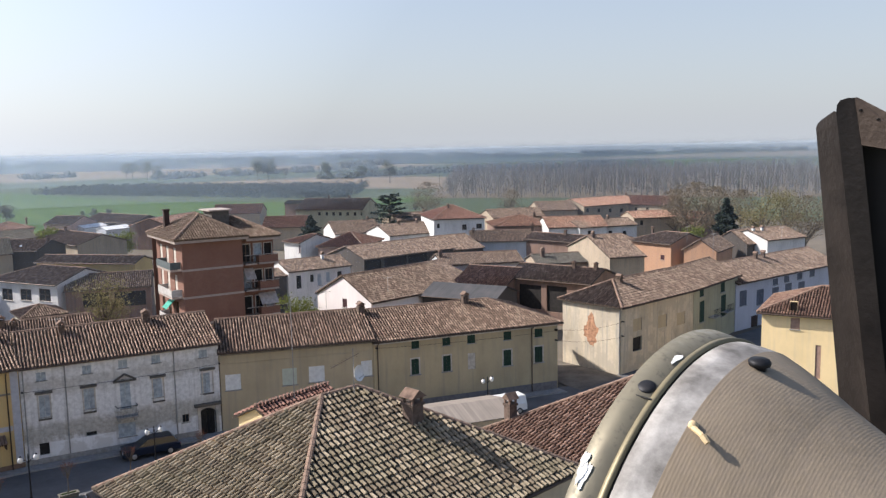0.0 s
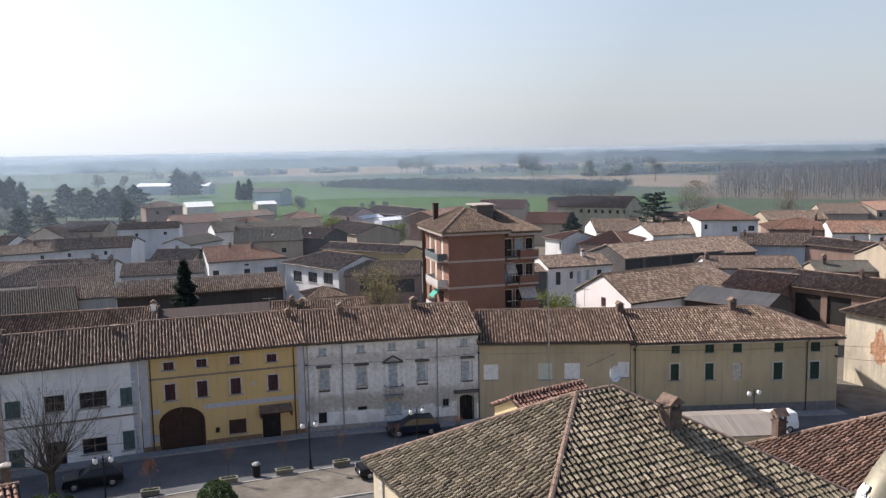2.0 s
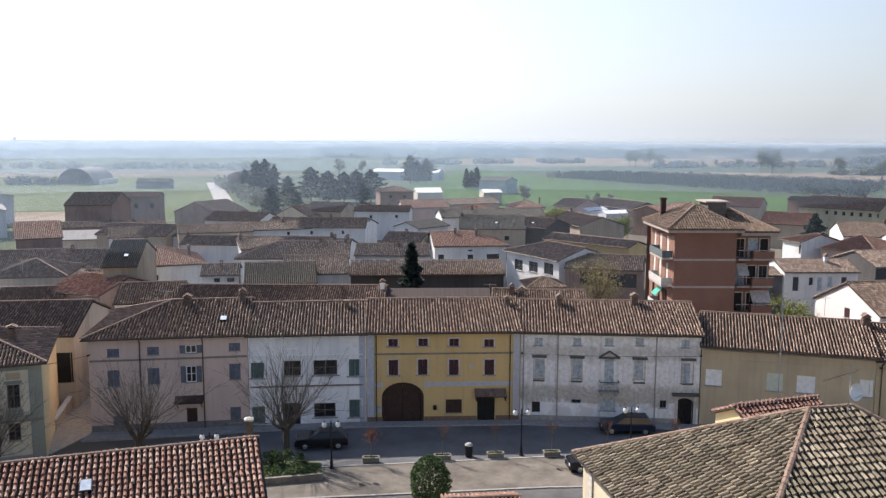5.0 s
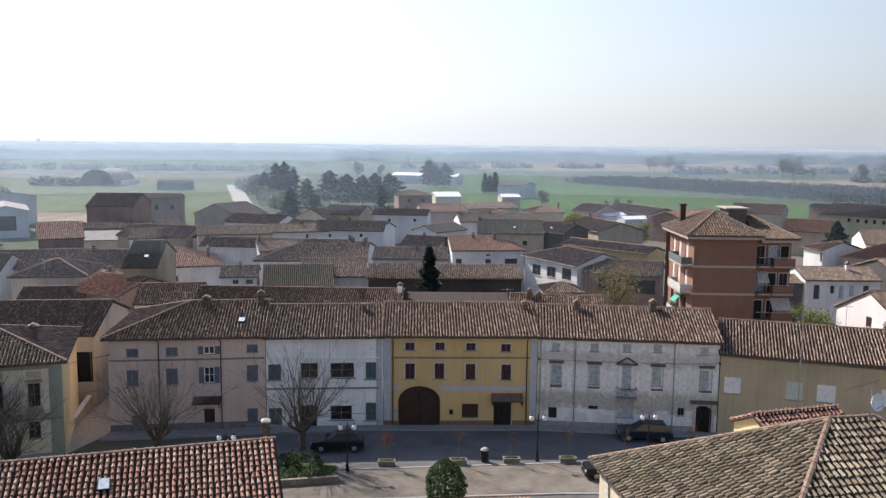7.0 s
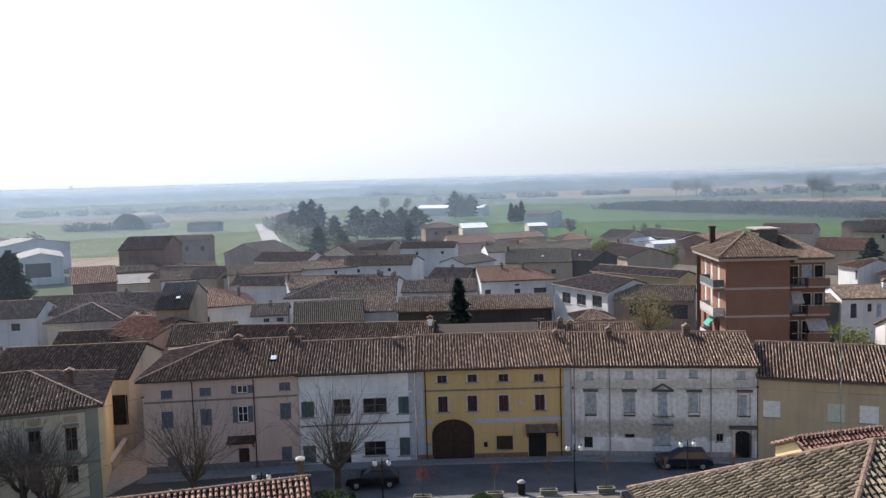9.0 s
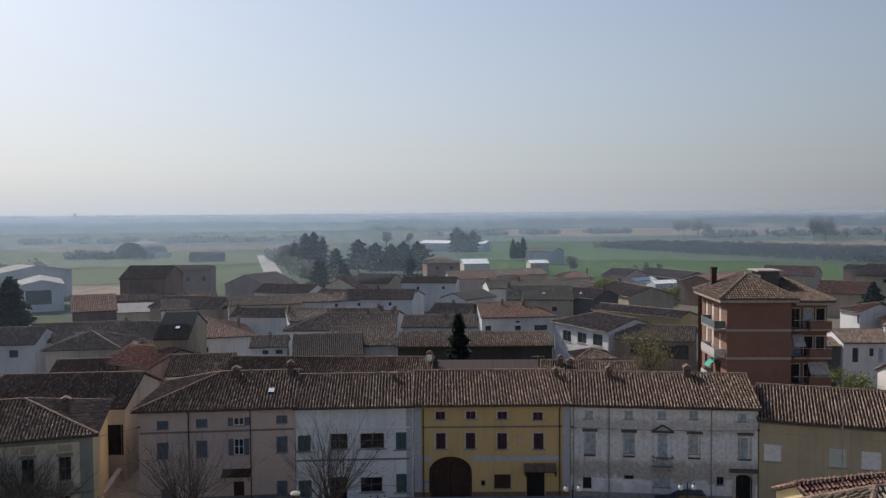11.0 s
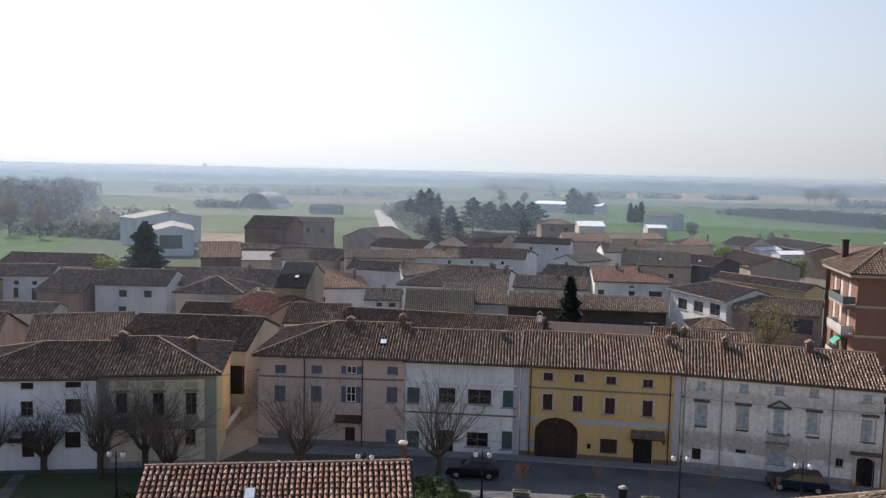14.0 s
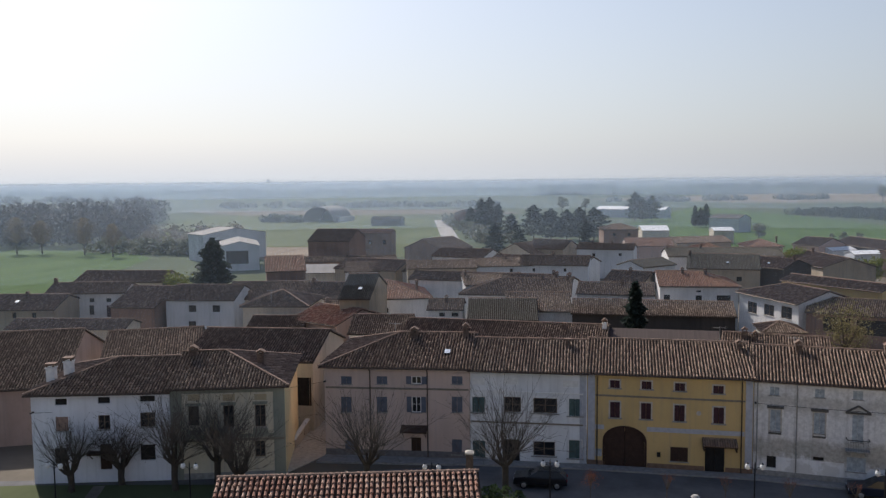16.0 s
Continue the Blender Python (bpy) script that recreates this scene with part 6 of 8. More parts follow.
strip("footway", [((-29.8, 66.6), (-29.7, 68.55)), ((-16.6, 68.9), (-16.6, 70.45)), ((-6.4, 70.2), (-6.4, 71.45)), ((7.3, 70.9), (7.3, 72.15)), ((23, 69.6), (23, 70.9)), ((36.3, 65.5), (36.3, 66.85)), ((55.5, 61.3), (55.5, 62.7))], 0.2, 0.3, FLAG, "narrow grey footway along the houses", "pavement")
strip("lane", [((-31.5, 62.6), (-29.8, 68.4)), ((-36.0, 78.0), (-32.5, 80.0)), ((-38, 86), (-34.5, 88))], 0.1, 0.2, simple("pale_lane", (0.46, 0.40, 0.32), 0.95, var=0.2), "pale sunlit lane between two houses", "road")
sheet("square", [(57, 61), (64, 62), (63.5, 75), (57.5, 76)], 0.12, PAVEM, "pale ground of a side lane", "pavement")
LAWN = field_mat("shaded_lawn", (0.075, 0.09, 0.045), (0.11, 0.12, 0.06))
strip("garden", [((-60, 46.9), (-58, 53.0)), ((-50.5, 49.1), (-50.5, 55.6)), ((-31, 53.7), (-31, 60.5)), ((-13.8, 57.8), (-13.8, 62.4)), ((-8.6, 59.0), (-9.2, 62.0))], 0.2, 0.3, LAWN, "shaded lawn before the houses", "garden")
strip("garden_wall", [((-60, 46.6), (-60, 46.9)), ((-31, 53.4), (-31, 53.7)), ((-13.8, 57.5), (-13.8, 57.8)), ((-8.6, 58.7), (-8.6, 59.0))], 0.62, 0.7, simple("mossy_wall_stone", (0.17, 0.155, 0.13), 0.95, var=0.4, scale=1.2), "low mossy stone garden wall", "garden wall")
strip("garden_path", [((-45.2, 56.6), (-44.3, 56.9)), ((-42.9, 51.2), (-41.9, 51.4))], 0.225, 0.2, PAVEM, "narrow pale garden path", "path")
strip("pavement_garden", [((-60, 44.7), (-60, 46.55)), ((-36.6, 50.0), (-36.6, 52.0)), ((-13.55, 55.2), (-13.55, 57.5))], 0.15, 0.3, PAVEM, "pale pavement along the garden wall", "pavement")
strip("kerb_garden", [((-60, 44.45), (-60, 44.7)), ((-36.6, 49.75), (-36.6, 50.0)), ((-13.55, 54.95), (-13.55, 55.2))], 0.19, 0.3, KERB, "pale stone kerb along the garden pavement", "kerb")
thicket("garden_hedge", np.concatenate([in_quad(170, (-34, 53.4), (-9.0, 59.3), (-9.0, 60.4), (-34, 54.4)), in_quad(60, (-58, 47.8), (-46, 50.6), (-46, 51.4), (-58, 48.6))]), 1.0, BUSHLEAF, "low untrimmed garden hedge", 0.45, 60, 0.12, "hedge")
thicket("garden_shrub", in_quad(6, (-14.6, 62.0), (-10.5, 61.6), (-10.5, 61.0), (-14.6, 61.4)), 1.3, BUSHLEAF, "dark garden shrubs under the bare tree", 0.6, 160, 0.12, "hedge")
gp = thing("gate_pillar", pose(-14.9, 62.9, 0.1, 0, 0, 10), "dark brick gate pillar with a pale cap stone", "gate pillar")
part("shaft", Build().box(-0.28, 0.28, -0.28, 0.28, 0, 3.15), simple("old_dark_brick", (0.13, 0.095, 0.075), 0.95, var=0.4, scale=4), gp)
part("cap", Build().box(-0.36, 0.36, -0.36, 0.36, 3.15, 3.28).hull8([(-0.36, -0.36, 3.28), (0.36, -0.36, 3.28), (0.36, 0.36, 3.28), (-0.36, 0.36, 3.28), (-0.1, -0.1, 3.42), (0.1, -0.1, 3.42), (0.1, 0.1, 3.42), (-0.1, 0.1, 3.42)]), PALESTONE, gp, "pale weathered cap stone")
pw = thing("lane_parapet", pose(0, 0, 0), "low plastered lane wall with a white coping", "wall")
part("body", Build().hull8([(-33.5, 69.6, 0.05), (-33.2, 69.6, 0.05), (-34.6, 77.0, 0.05), (-34.9, 77.0, 0.05), (-33.5, 69.6, 0.95), (-33.2, 69.6, 0.95), (-34.6, 77.0, 1.35), (-34.9, 77.0, 1.35)]), CREAMW, pw)
part("coping", Build().hull8([(-33.58, 69.55, 0.95), (-33.12, 69.55, 0.95), (-34.52, 77.0, 1.35), (-34.98, 77.0, 1.35), (-33.58, 69.55, 1.07), (-33.12, 69.55, 1.07), (-34.52, 77.0, 1.47), (-34.98, 77.0, 1.47)]), WHITEP, pw, "white painted coping")


def street_lamp(x, y):
    r = thing("street_lamp", pose(x, y, 0.1, 0, 0, 5), "iron street lamp with two white globes on curled arms", "street lamp", "street lamps")
    part("base", Build().lathe([(0.0, 0), (0.17, 0), (0.17, 0.12), (0.12, 0.2), (0.1, 0.7), (0.07, 0.8), (0.06, 1.1)], k=10), IRON, r)
    part("pole", Build().lathe([(0.06, 1.1), (0.045, 3.5), (0.06, 3.55), (0.02, 3.9)], k=8), IRON, r)
    for s in (-1, 1):
        b = Build()
        last = Vector((0, 0, 3.2))
        for i in range(1, 9):
            a = i / 8 * math.pi
            p = Vector((s * (0.52 * i / 8), 0, 3.2 + 0.28 * math.sin(a * 0.9)))
            b.tube(last, p, 0.022, k=5)
            last = p
        arm = part("arm", b, IRON, r)
        g = Build().lathe([(0.0, 0.0), (0.1, 0.02), (0.17, 0.12), (0.19, 0.24), (0.15, 0.37), (0.06, 0.44), (0.0, 0.45)], (s * 0.52, 0, 3.3), 12)
        part("globe", g, WHITEP, arm, "white glass globe", smooth=True)
        part("globe_cap", Build().lathe([(0.0, 0.12), (0.05, 0.06), (0.1, 0)], (s * 0.52, 0, 3.74), 8), IRON, arm)


for x, y in ((6.6, 63.8), (-8.2, 60.9), (15.5, 64.4), (-16.7, 58.2), (-44.8, 51.8), (-34.6, 54.1), (44.4, 59.9)):
    street_lamp(x, y)


def planter(x, y, red=False):
    r = thing("planter_box", pose(x, y, 0.16, 0, 0, 3) @ Matrix.Scale(0.85, 4), "stone planter box with a thin bare sapling", "planter", "planters along the kerb")
    b = Build()
    for q in ((-0.75, 0.75, -0.3, -0.22), (-0.75, 0.75, 0.22, 0.3), (-0.75, -0.67, -0.22, 0.22), (0.67, 0.75, -0.22, 0.22)):
        b.box(*q, 0, 0.42)
    b.box(-0.82, 0.82, -0.36, -0.2, 0.42, 0.48).box(-0.82, 0.82, 0.2, 0.36, 0.42, 0.48).box(-0.82, -0.66, -0.2, 0.2, 0.42, 0.48).box(0.66, 0.82, -0.2, 0.2, 0.42, 0.48)
    part("box", b, simple("mossy_planter_stone", (0.16, 0.15, 0.12), 0.95), r)
    part("herbs", cloud(np.stack([TRNG.uniform(-0.6, 0.6, 160), TRNG.uniform(-0.18, 0.18, 160), TRNG.uniform(0.4, 0.55, 160)], 1), 0.05), BUSHLEAF, r, "low green plants", kind="stuff")
    part("soil", Build().box(-0.67, 0.67, -0.22, 0.22, 0.05, 0.38), simple("planter_soil", (0.07, 0.055, 0.04)), r)
    bd, tw = Build(), Build()
    bd.tube((0, 0, 0.3), (0.03, 0, 2.0), 0.045, 0.032, 6)
    for i in range(14):
        a = TRNG.uniform(0, 6.28)
        limbs(bd, tw, (0.03, 0, 1.7 + 0.03 * i), (math.cos(a) * 0.45, math.sin(a) * 0.45, 1.1), 0.75, 0.017, 2, 0.25, 3)
    s = part("sapling", bd, BARK, r, "thin sapling trunk")
    part("twigs", tw, REDBUD, s)
    if red:
        part("red_leaves", cloud(np.array([0.03, 0, 2.5]) + TRNG.normal(0, 0.36, (260, 3)), 0.06), REDBUD, s)


for i, (x, y) in enumerate(((-5.3, 62.2), (0.3, 62.7), (4.5, 63.2), (9.0, 63.5), (13.5, 64.0), (19.0, 64.4))):
    planter(x, y, i == 0)

r = thing("litter_bin", pose(2.4, 63.5, 0.1), "dark metal litter bin with domed lid", "litter bin")
part("body", Build().lathe([(0, 0), (0.28, 0), (0.32, 0.85), (0.3, 0.85), (0.28, 0.2), (0, 0.2)], k=14), IRON, r)
part("lid", Build().lathe([(0.34, 0.92), (0.34, 0.98), (0.2, 1.1), (0, 1.14)], k=14), STONE, r)
part("bracket", Build().box(-0.3, -0.26, -0.02, 0.02, 0.8, 0.95).box(0.26, 0.3, -0.02, 0.02, 0.8, 0.95), IRON, r)


def car(x, y, turn, paint, label, L=4.2, W=1.75, H=1.5, boxy=0.0):
    r = thing("car", pose(x, y, 0.1, 0, 0, turn), label, "car", "parked cars")
    w = W / 2
    k = Build()
    prof = [(-L / 2, 0.35), (-L / 2, 0.75), (-L / 2 + 0.1, 0.88), (-L * 0.25, 0.98), (L * 0.42, 0.98), (L / 2 - 0.05, 0.85), (L / 2, 0.4)]
    if boxy:
        prof = [(-L / 2, 0.35), (-L / 2, 0.9), (-L / 2 + 0.35, 1.05), (L * 0.42, 1.1), (L / 2, 1.0), (L / 2, 0.4)]
    n = len(prof)
    secs = [(-w, 0.94), (-w * 0.92, 1.0), (w * 0.92, 1.0), (w, 0.94)]
    for yy, s in secs:
        for px, pz in prof:
            k.v.append((px * (0.985 if abs(yy) > w * 0.95 else 1), yy, pz * (1 if pz < 0.5 else s)))
    for a in range(3):
        for i in range(n):
            j = (i + 1) % n
            k.f.append((a * n + i, a * n + j, (a + 1) * n + j, (a + 1) * n + i))
    k.f.append(tuple(range(n - 1, -1, -1)))
    k.f.append(tuple(range(3 * n, 4 * n)))
    body = part("body", k, paint, r)
    b0 = 0.96 if not boxy else 1.06
    f0, f1, t0, t1 = -L * 0.24, L * 0.47, -L * 0.06, L * 0.36
    if boxy:
        f0, f1, t0, t1 = -L * 0.3, L * 0.495, -L * 0.2, L * 0.48
    c = Build().hull8([(f0, -w * 0.92, b0), (f1, -w * 0.92, b0), (f1, w * 0.92, b0), (f0, w * 0.92, b0), (t0, -w * 0.74, H - 0.06), (t1, -w * 0.74, H - 0.06), (t1, w * 0.74, H - 0.06), (t0, w * 0.74, H - 0.06)])
    part("cabin_glass", c, GLASS if not boxy else paint, body)
    part("roof", Build().hull8([(t0 - 0.04, -w * 0.76, H - 0.06), (t1 + 0.04, -w * 0.76, H - 0.06), (t1 + 0.04, w * 0.76, H - 0.06), (t0 - 0.04, w * 0.76, H - 0.06), (t0 + 0.1, -w * 0.68, H), (t1 - 0.1, -w * 0.68, H), (t1 - 0.1, w * 0.68, H), (t0 + 0.1, w * 0.68, H)]), paint, body)
    for sx in (-0.31, 0.31):
        for sy in (-1, 1):
            y0, y1 = sy * (w - 0.2), sy * (w + 0.01)
            wh = part("wheel", Build().tube((sx * L, y0, 0.32), (sx * L, y1, 0.32), 0.32, k=16), simple("tyre", (0.02, 0.02, 0.02), 0.9), r)
            part("rim", Build().tube((sx * L, y1, 0.32), (sx * L, y1 + sy * 0.015, 0.32), 0.2, 0.17, k=10), simple("rim_metal", (0.5, 0.5, 0.5), 0.35, 0.9), wh)
    for sy in (-1, 1):
        part("headlight", Build().box(-L / 2 - 0.012, -L / 2 + 0.05, sy * w * 0.7 - 0.16, sy * w * 0.7 + 0.16, 0.62, 0.76), simple("headlight_glass", (0.7, 0.7, 0.7), 0.1), body)
        part("tail_light", Build().box(L / 2 - 0.1, L / 2 + 0.012, sy * w * 0.72 - 0.1, sy * w * 0.72 + 0.1, 0.65, 0.8), simple("tail_light_glass", (0.3, 0.01, 0.01), 0.2), body)
    part("bumper", Build().box(-L / 2 - 0.05, -L / 2 + 0.03, -w * 0.85, w * 0.85, 0.3, 0.5), simple("black_plastic", (0.02, 0.02, 0.02), 0.6), body)


BLACKCAR = simple("black_car_paint", (0.012, 0.012, 0.015), 0.15, var=0.05, bmp=0)
BLUECAR = simple("dark_blue_car_paint", (0.015, 0.02, 0.035), 0.18, var=0.05, bmp=0)
WHITECAR = simple("white_car_paint", (0.75, 0.75, 0.74), 0.25, var=0.05, bmp=0)
car(16.3, 69.2, -4, BLUECAR, "dark estate car parked before the shabby house", 4.6, 1.8, 1.55)
car(-9.6, 65.6, 6, BLACKCAR, "dark car parked under the bare tree", 4.3, 1.75, 1.45)
car(11.9, 60.9, 4, BLACKCAR, "black car parked on the pale paving", 4.1, 1.75, 1.45)
car(12.5, 53.0, 4, WHITECAR, "white van parked near the hipped house", 4.8, 1.9, 2.1, 1.0)
car(46.0, 59.8, -8, WHITECAR, "white van on the street before the ochre house", 4.4, 1.8, 1.75, 1.0)
# low yard buildings near the road
house((36.0, 55.5), (43.0, 54.0), 5.5, 2.2, 0.6, CREAMW, "taupe", "", "low shed with grey-brown sheet roof", bare=True, gutter=False)
house((0.6, 47.0), (5.0, 47.4), 3.0, 2.6, 0.5, PALEYELLOW, "orange", "", "low yard wall building with salmon tile coping", gutter=False)


# ---- apartment block ----
def brick_mat():
    m, nt, b = nodes_of("red_brick", 0.9)
    tc = nt.nodes.new("ShaderNodeTexCoord")
    br = nt.nodes.new("ShaderNodeTexBrick")
    mp = nt.nodes.new("ShaderNodeMapping")
    mp.inputs["Rotation"].default_value = (radians(90), 0, radians(20))
    nt.links.new(tc.outputs["Object"], mp.inputs[0])
    nt.links.new(mp.outputs[0], br.inputs["Vector"])
    br.inputs["Scale"].default_value = 4.0
    br.inputs["Color1"].default_value = (0.235, 0.118, 0.082, 1)
    br.inputs["Color2"].default_value = (0.175, 0.088, 0.064, 1)
    br.inputs["Mortar"].default_value = (0.25, 0.16, 0.12, 1)
    n = noise_node(nt, 0.4, 5)
    c = mix(nt, ramp(nt, n, [(0.4, (0, 0, 0)), (0.7, (0.4,) * 3)]), br.outputs["Color"], (0.15, 0.07, 0.052))
    nt.links.new(c, b.inputs["Base Color"])
    return m


REDBRICK = brick_mat()
BANDC = simple("pale_concrete_band", (0.36, 0.30, 0.26), 0.9, var=0.15)
apt = thing("apartment_block", pose(26.4, 92.2, 0, 0, 0, 0), "red brick apartment block with concrete bands and tiled hip roof", "apartment block")
ZE, FL = 15.0, 3.1
AW, AD, BW = 6.95, 10.5, 4.3


def apt_holes(xs, w, h, up_):
    return [(x - w / 2, x + w / 2, ZE - FL * (i + 1) + up_, ZE - FL * (i + 1) + up_ + h) for x in xs for i in range(4)]


bd = Build()
wall_grid(bd, AW, ZE, 0.3, [], Matrix())
left = pose(0, AD, 0, 0, 0, -90)
lh = apt_holes((2.0, 4.6, 7.6), 1.1, 2.2, 0.15)
wall_grid(bd, AD, ZE, 0.3, lh, left)
wall_grid(bd, AW + BW, ZE, 0.3, [], pose(AW + BW, AD + 2, 0, 0, 0, 180))
aw = part("wall", bd, REDBRICK, apt)
bd = Build()
m2 = pose(AW, 1.3, 0)
rh = apt_holes((0.9, 2.3, 3.6), 0.95, 2.1, 0.15)
wall_grid(bd, BW, ZE - 0.4, 0.3, rh, m2)
wall_grid(bd, 11.2, ZE - 0.4, 0.3, [], pose(AW + BW, 1.3, 0, 0, 0, 90))
wall_grid(bd, 1.3, ZE - 0.4, 0.3, [], pose(AW, 0, 0, 0, 0, 90))
aw2 = part("wall", bd, REDBRICK, apt)
for (x0, x1, z0, z1) in lh:
    window(aw, left, (x0 + x1) / 2, z0, x1 - x0, z1 - z0, "glass" if z0 % 2 > 1 else "blind", PALESTONE)
for i, (x0, x1, z0, z1) in enumerate(rh):
    window(aw2, m2, (x0 + x1) / 2, z0, x1 - x0, z1 - z0, ("glass", "blind", "dark")[i % 3], PALEGREY)
for i in range(1, 5):
    z = ZE - FL * i
    part("band", Build().box(-0.03, AW + 0.03, -0.035, 0.0, z - 0.12, z + 0.12), BANDC, aw)
    part("band", Build().box(-0.035, 0.0, 0.0, AD, z - 0.12, z + 0.12), BANDC, aw)
    # balconies on the lit side and in the recess
    b1 = part("balcony", Build().box(-1.2, -0.04, 0.6, 6.2, z - 0.1, z + 0.1), BANDC, aw)
    pr = Build().box(-1.22, -1.17, 0.6, 6.2, z + 0.15, z + 0.95)
    pr.box(-1.2, -0.04, 0.58, 0.63, z + 0.15, z + 0.95).box(-1.2, -0.04, 6.17, 6.22, z + 0.15, z + 0.95)
    part("parapet", pr, simple("balcony_panel", (0.10, 0.12, 0.12), 0.6) if i < 2 else simple("balcony_panel_pale", (0.42, 0.40, 0.37), 0.7), b1)
    for x0, x1, rail in ((AW + 0.35, AW + 1.75, "iron"), (AW + 2.05, AW + BW + 0.1, "panel")):
        b2 = part("balcony", Build().box(x0, x1, 0.15, 1.26, z - 0.1, z + 0.08), BANDC, aw2)
        if rail == "iron":
            rl = Build().box(x0, x1, 0.15, 0.19, z + 0.98, z + 1.03)
            for j in range(10):
                xx = x0 + 0.03 + j * (x1 - x0 - 0.08) / 9
                rl.box(xx, xx + 0.025, 0.155, 0.18, z + 0.08, z + 0.98)
            part("railing", rl, IRON, b2)
        else:
            part("parapet", Build().box(x0, x1, 0.15, 0.2, z + 0.12, z + 0.95).box(x0, x0 + 0.05, 0.2, 1.26, z + 0.12, z + 0.95), REDBRICK, b2)
        part("rail_cap", Build().box(x0 - 0.04, x1 + 0.04, 0.11, 0.24, z + 1.03, z + 1.1), BANDC, b2, "pale concrete rail")
        if i in (2, 3):
            part("awning", Build().hull8([(x0 + 0.1, 0.1, z + 1.3), (x1 - 0.1, 0.1, z + 1.3), (x1 - 0.1, 1.2, z + 2.5), (x0 + 0.1, 1.2, z + 2.5), (x0 + 0.1, 0.1, z + 1.34), (x1 - 0.1, 0.1, z + 1.34), (x1 - 0.1, 1.2, z + 2.54), (x0 + 0.1, 1.2, z + 2.54)]), simple("faded_awning", (0.42, 0.36, 0.32), 0.9), b2, "faded awning half drawn") if (i + (rail == "iron")) % 2 else None
    for wx in (0.9, 2.3, 3.6):
        fz = z + 0.15
        part("window_frame", moved(Build().box(wx - 0.56, wx - 0.46, -0.03, 0.1, fz, fz + 2.1).box(wx + 0.46, wx + 0.56, -0.03, 0.1, fz, fz + 2.1).box(wx - 0.56, wx + 0.56, -0.03, 0.1, fz + 2.1, fz + 2.2), m2), PALESTONE, aw2, "pale window frame")
# roof: hipped, with eaves slab and a flat lift housing
part("eaves_slab", Build().box(-0.9, AW + 0.6, -0.6, AD + 0.5, ZE, ZE + 0.3), BANDC, apt)
part("eaves_slab", Build().box(AW + 0.6, AW + BW + 0.5, 0.3, AD + 2.3, ZE - 0.4, ZE - 0.1), BANDC, apt)
zt = ZE + 2.6
A, B, C, D = (-1.0, -0.7, ZE + 0.3), (AW + 0.7, -0.7, ZE + 0.3), (AW + 0.7, AD + 0.6, ZE + 0.3), (-1.0, AD + 0.6, ZE + 0.3)
R0, R1 = (AW / 2 - 0.2, 4.0, zt), (AW / 2 + 0.2, AD - 4.2, zt)
E1, E2, E3 = (AW + 0.5, 0.2, ZE - 0.05), (AW + BW + 0.6, 0.2, ZE - 0.05), (AW + BW + 0.6, AD + 2.4, ZE - 0.05)
E4 = (AW + 0.5, AD + 2.4, ZE - 0.05)
Q0, Q1 = (AW + 0.5, 7.2, ZE + 1.9), (AW + BW - 2.6, 7.2, ZE + 1.9)
sl = [[A, B, R0], [B, C, R1, R0], [C, D, R1], [D, A, R0, R1], [E1, E2, Q1, Q0], [E2, E3, Q1], [E3, E4, Q0, Q1]]
rb = Build()
for s in sl:
    rb.prism([Vector(p) for p in s], (0, 0, 0.1))
ar = part("roof", rb, simple("boards_with_gap_shade", (0.12, 0.085, 0.06), 0.95), apt)
APTILE = tile_mat("flat_brown_tile", (0.13, 0.085, 0.06), (0.20, 0.14, 0.10), (0.27, 0.20, 0.15), (0.22, 0.19, 0.13), 0.35)
part("roof_tiles", tile_mesh("roof_tiles", [[Vector(p) + Vector((0, 0, 0.1)) for p in s] for s in sl], 0.3, 0.4, 3, 3), APTILE, ar, kind="stuff")
upv = Vector((0, 0, 0.2))
for p, q in ((A, R0), (B, R0), (C, R1), (D, R1), (R0, R1), (E2, Q1), (Q0, Q1)):
    rc = Build()
    ridge_caps(rc, Vector(p) + upv, Vector(q) + upv, 0.16)
    part("ridge_tiles", rc, RIDGE, ar, kind="stuff")
lift = part("lift_housing", Build().box(5.2, 7.3, 5.0, 8.2, ZE + 0.8, zt + 0.4), simple("dark_render", (0.13, 0.115, 0.10), 0.95), ar)
part("slab", Build().box(4.8, 7.6, 4.7, 8.5, zt + 0.4, zt + 0.55), BANDC, lift)
part("chimney", Build().box(0.3, 0.9, 7.4, 8.0, ZE + 0.4, ZE + 3.2).box(0.22, 0.98, 7.32, 8.08, ZE + 3.2, ZE + 3.4), simple("dark_brick", (0.05, 0.032, 0.028), 0.9), ar)
part("awning", Build().hull8([(-1.15, 5.2, 7.2), (-1.15, 3.4, 7.2), (-0.1, 3.4, 8.2), (-0.1, 5.2, 8.2), (-1.15, 5.2, 7.25), (-1.15, 3.4, 7.25), (-0.1, 3.4, 8.25), (-0.1, 5.2, 8.25)]), simple("green_awning", (0.05, 0.3, 0.22), 0.8), aw)


# ---- barrel hangar in the fields ----
hg = thing("barrel_hangar", pose(-205, 482, 0, 0, 0, 85), "farm hangar with a pale barrel-vaulted roof", "hangar")
hb = Build()
N = 18
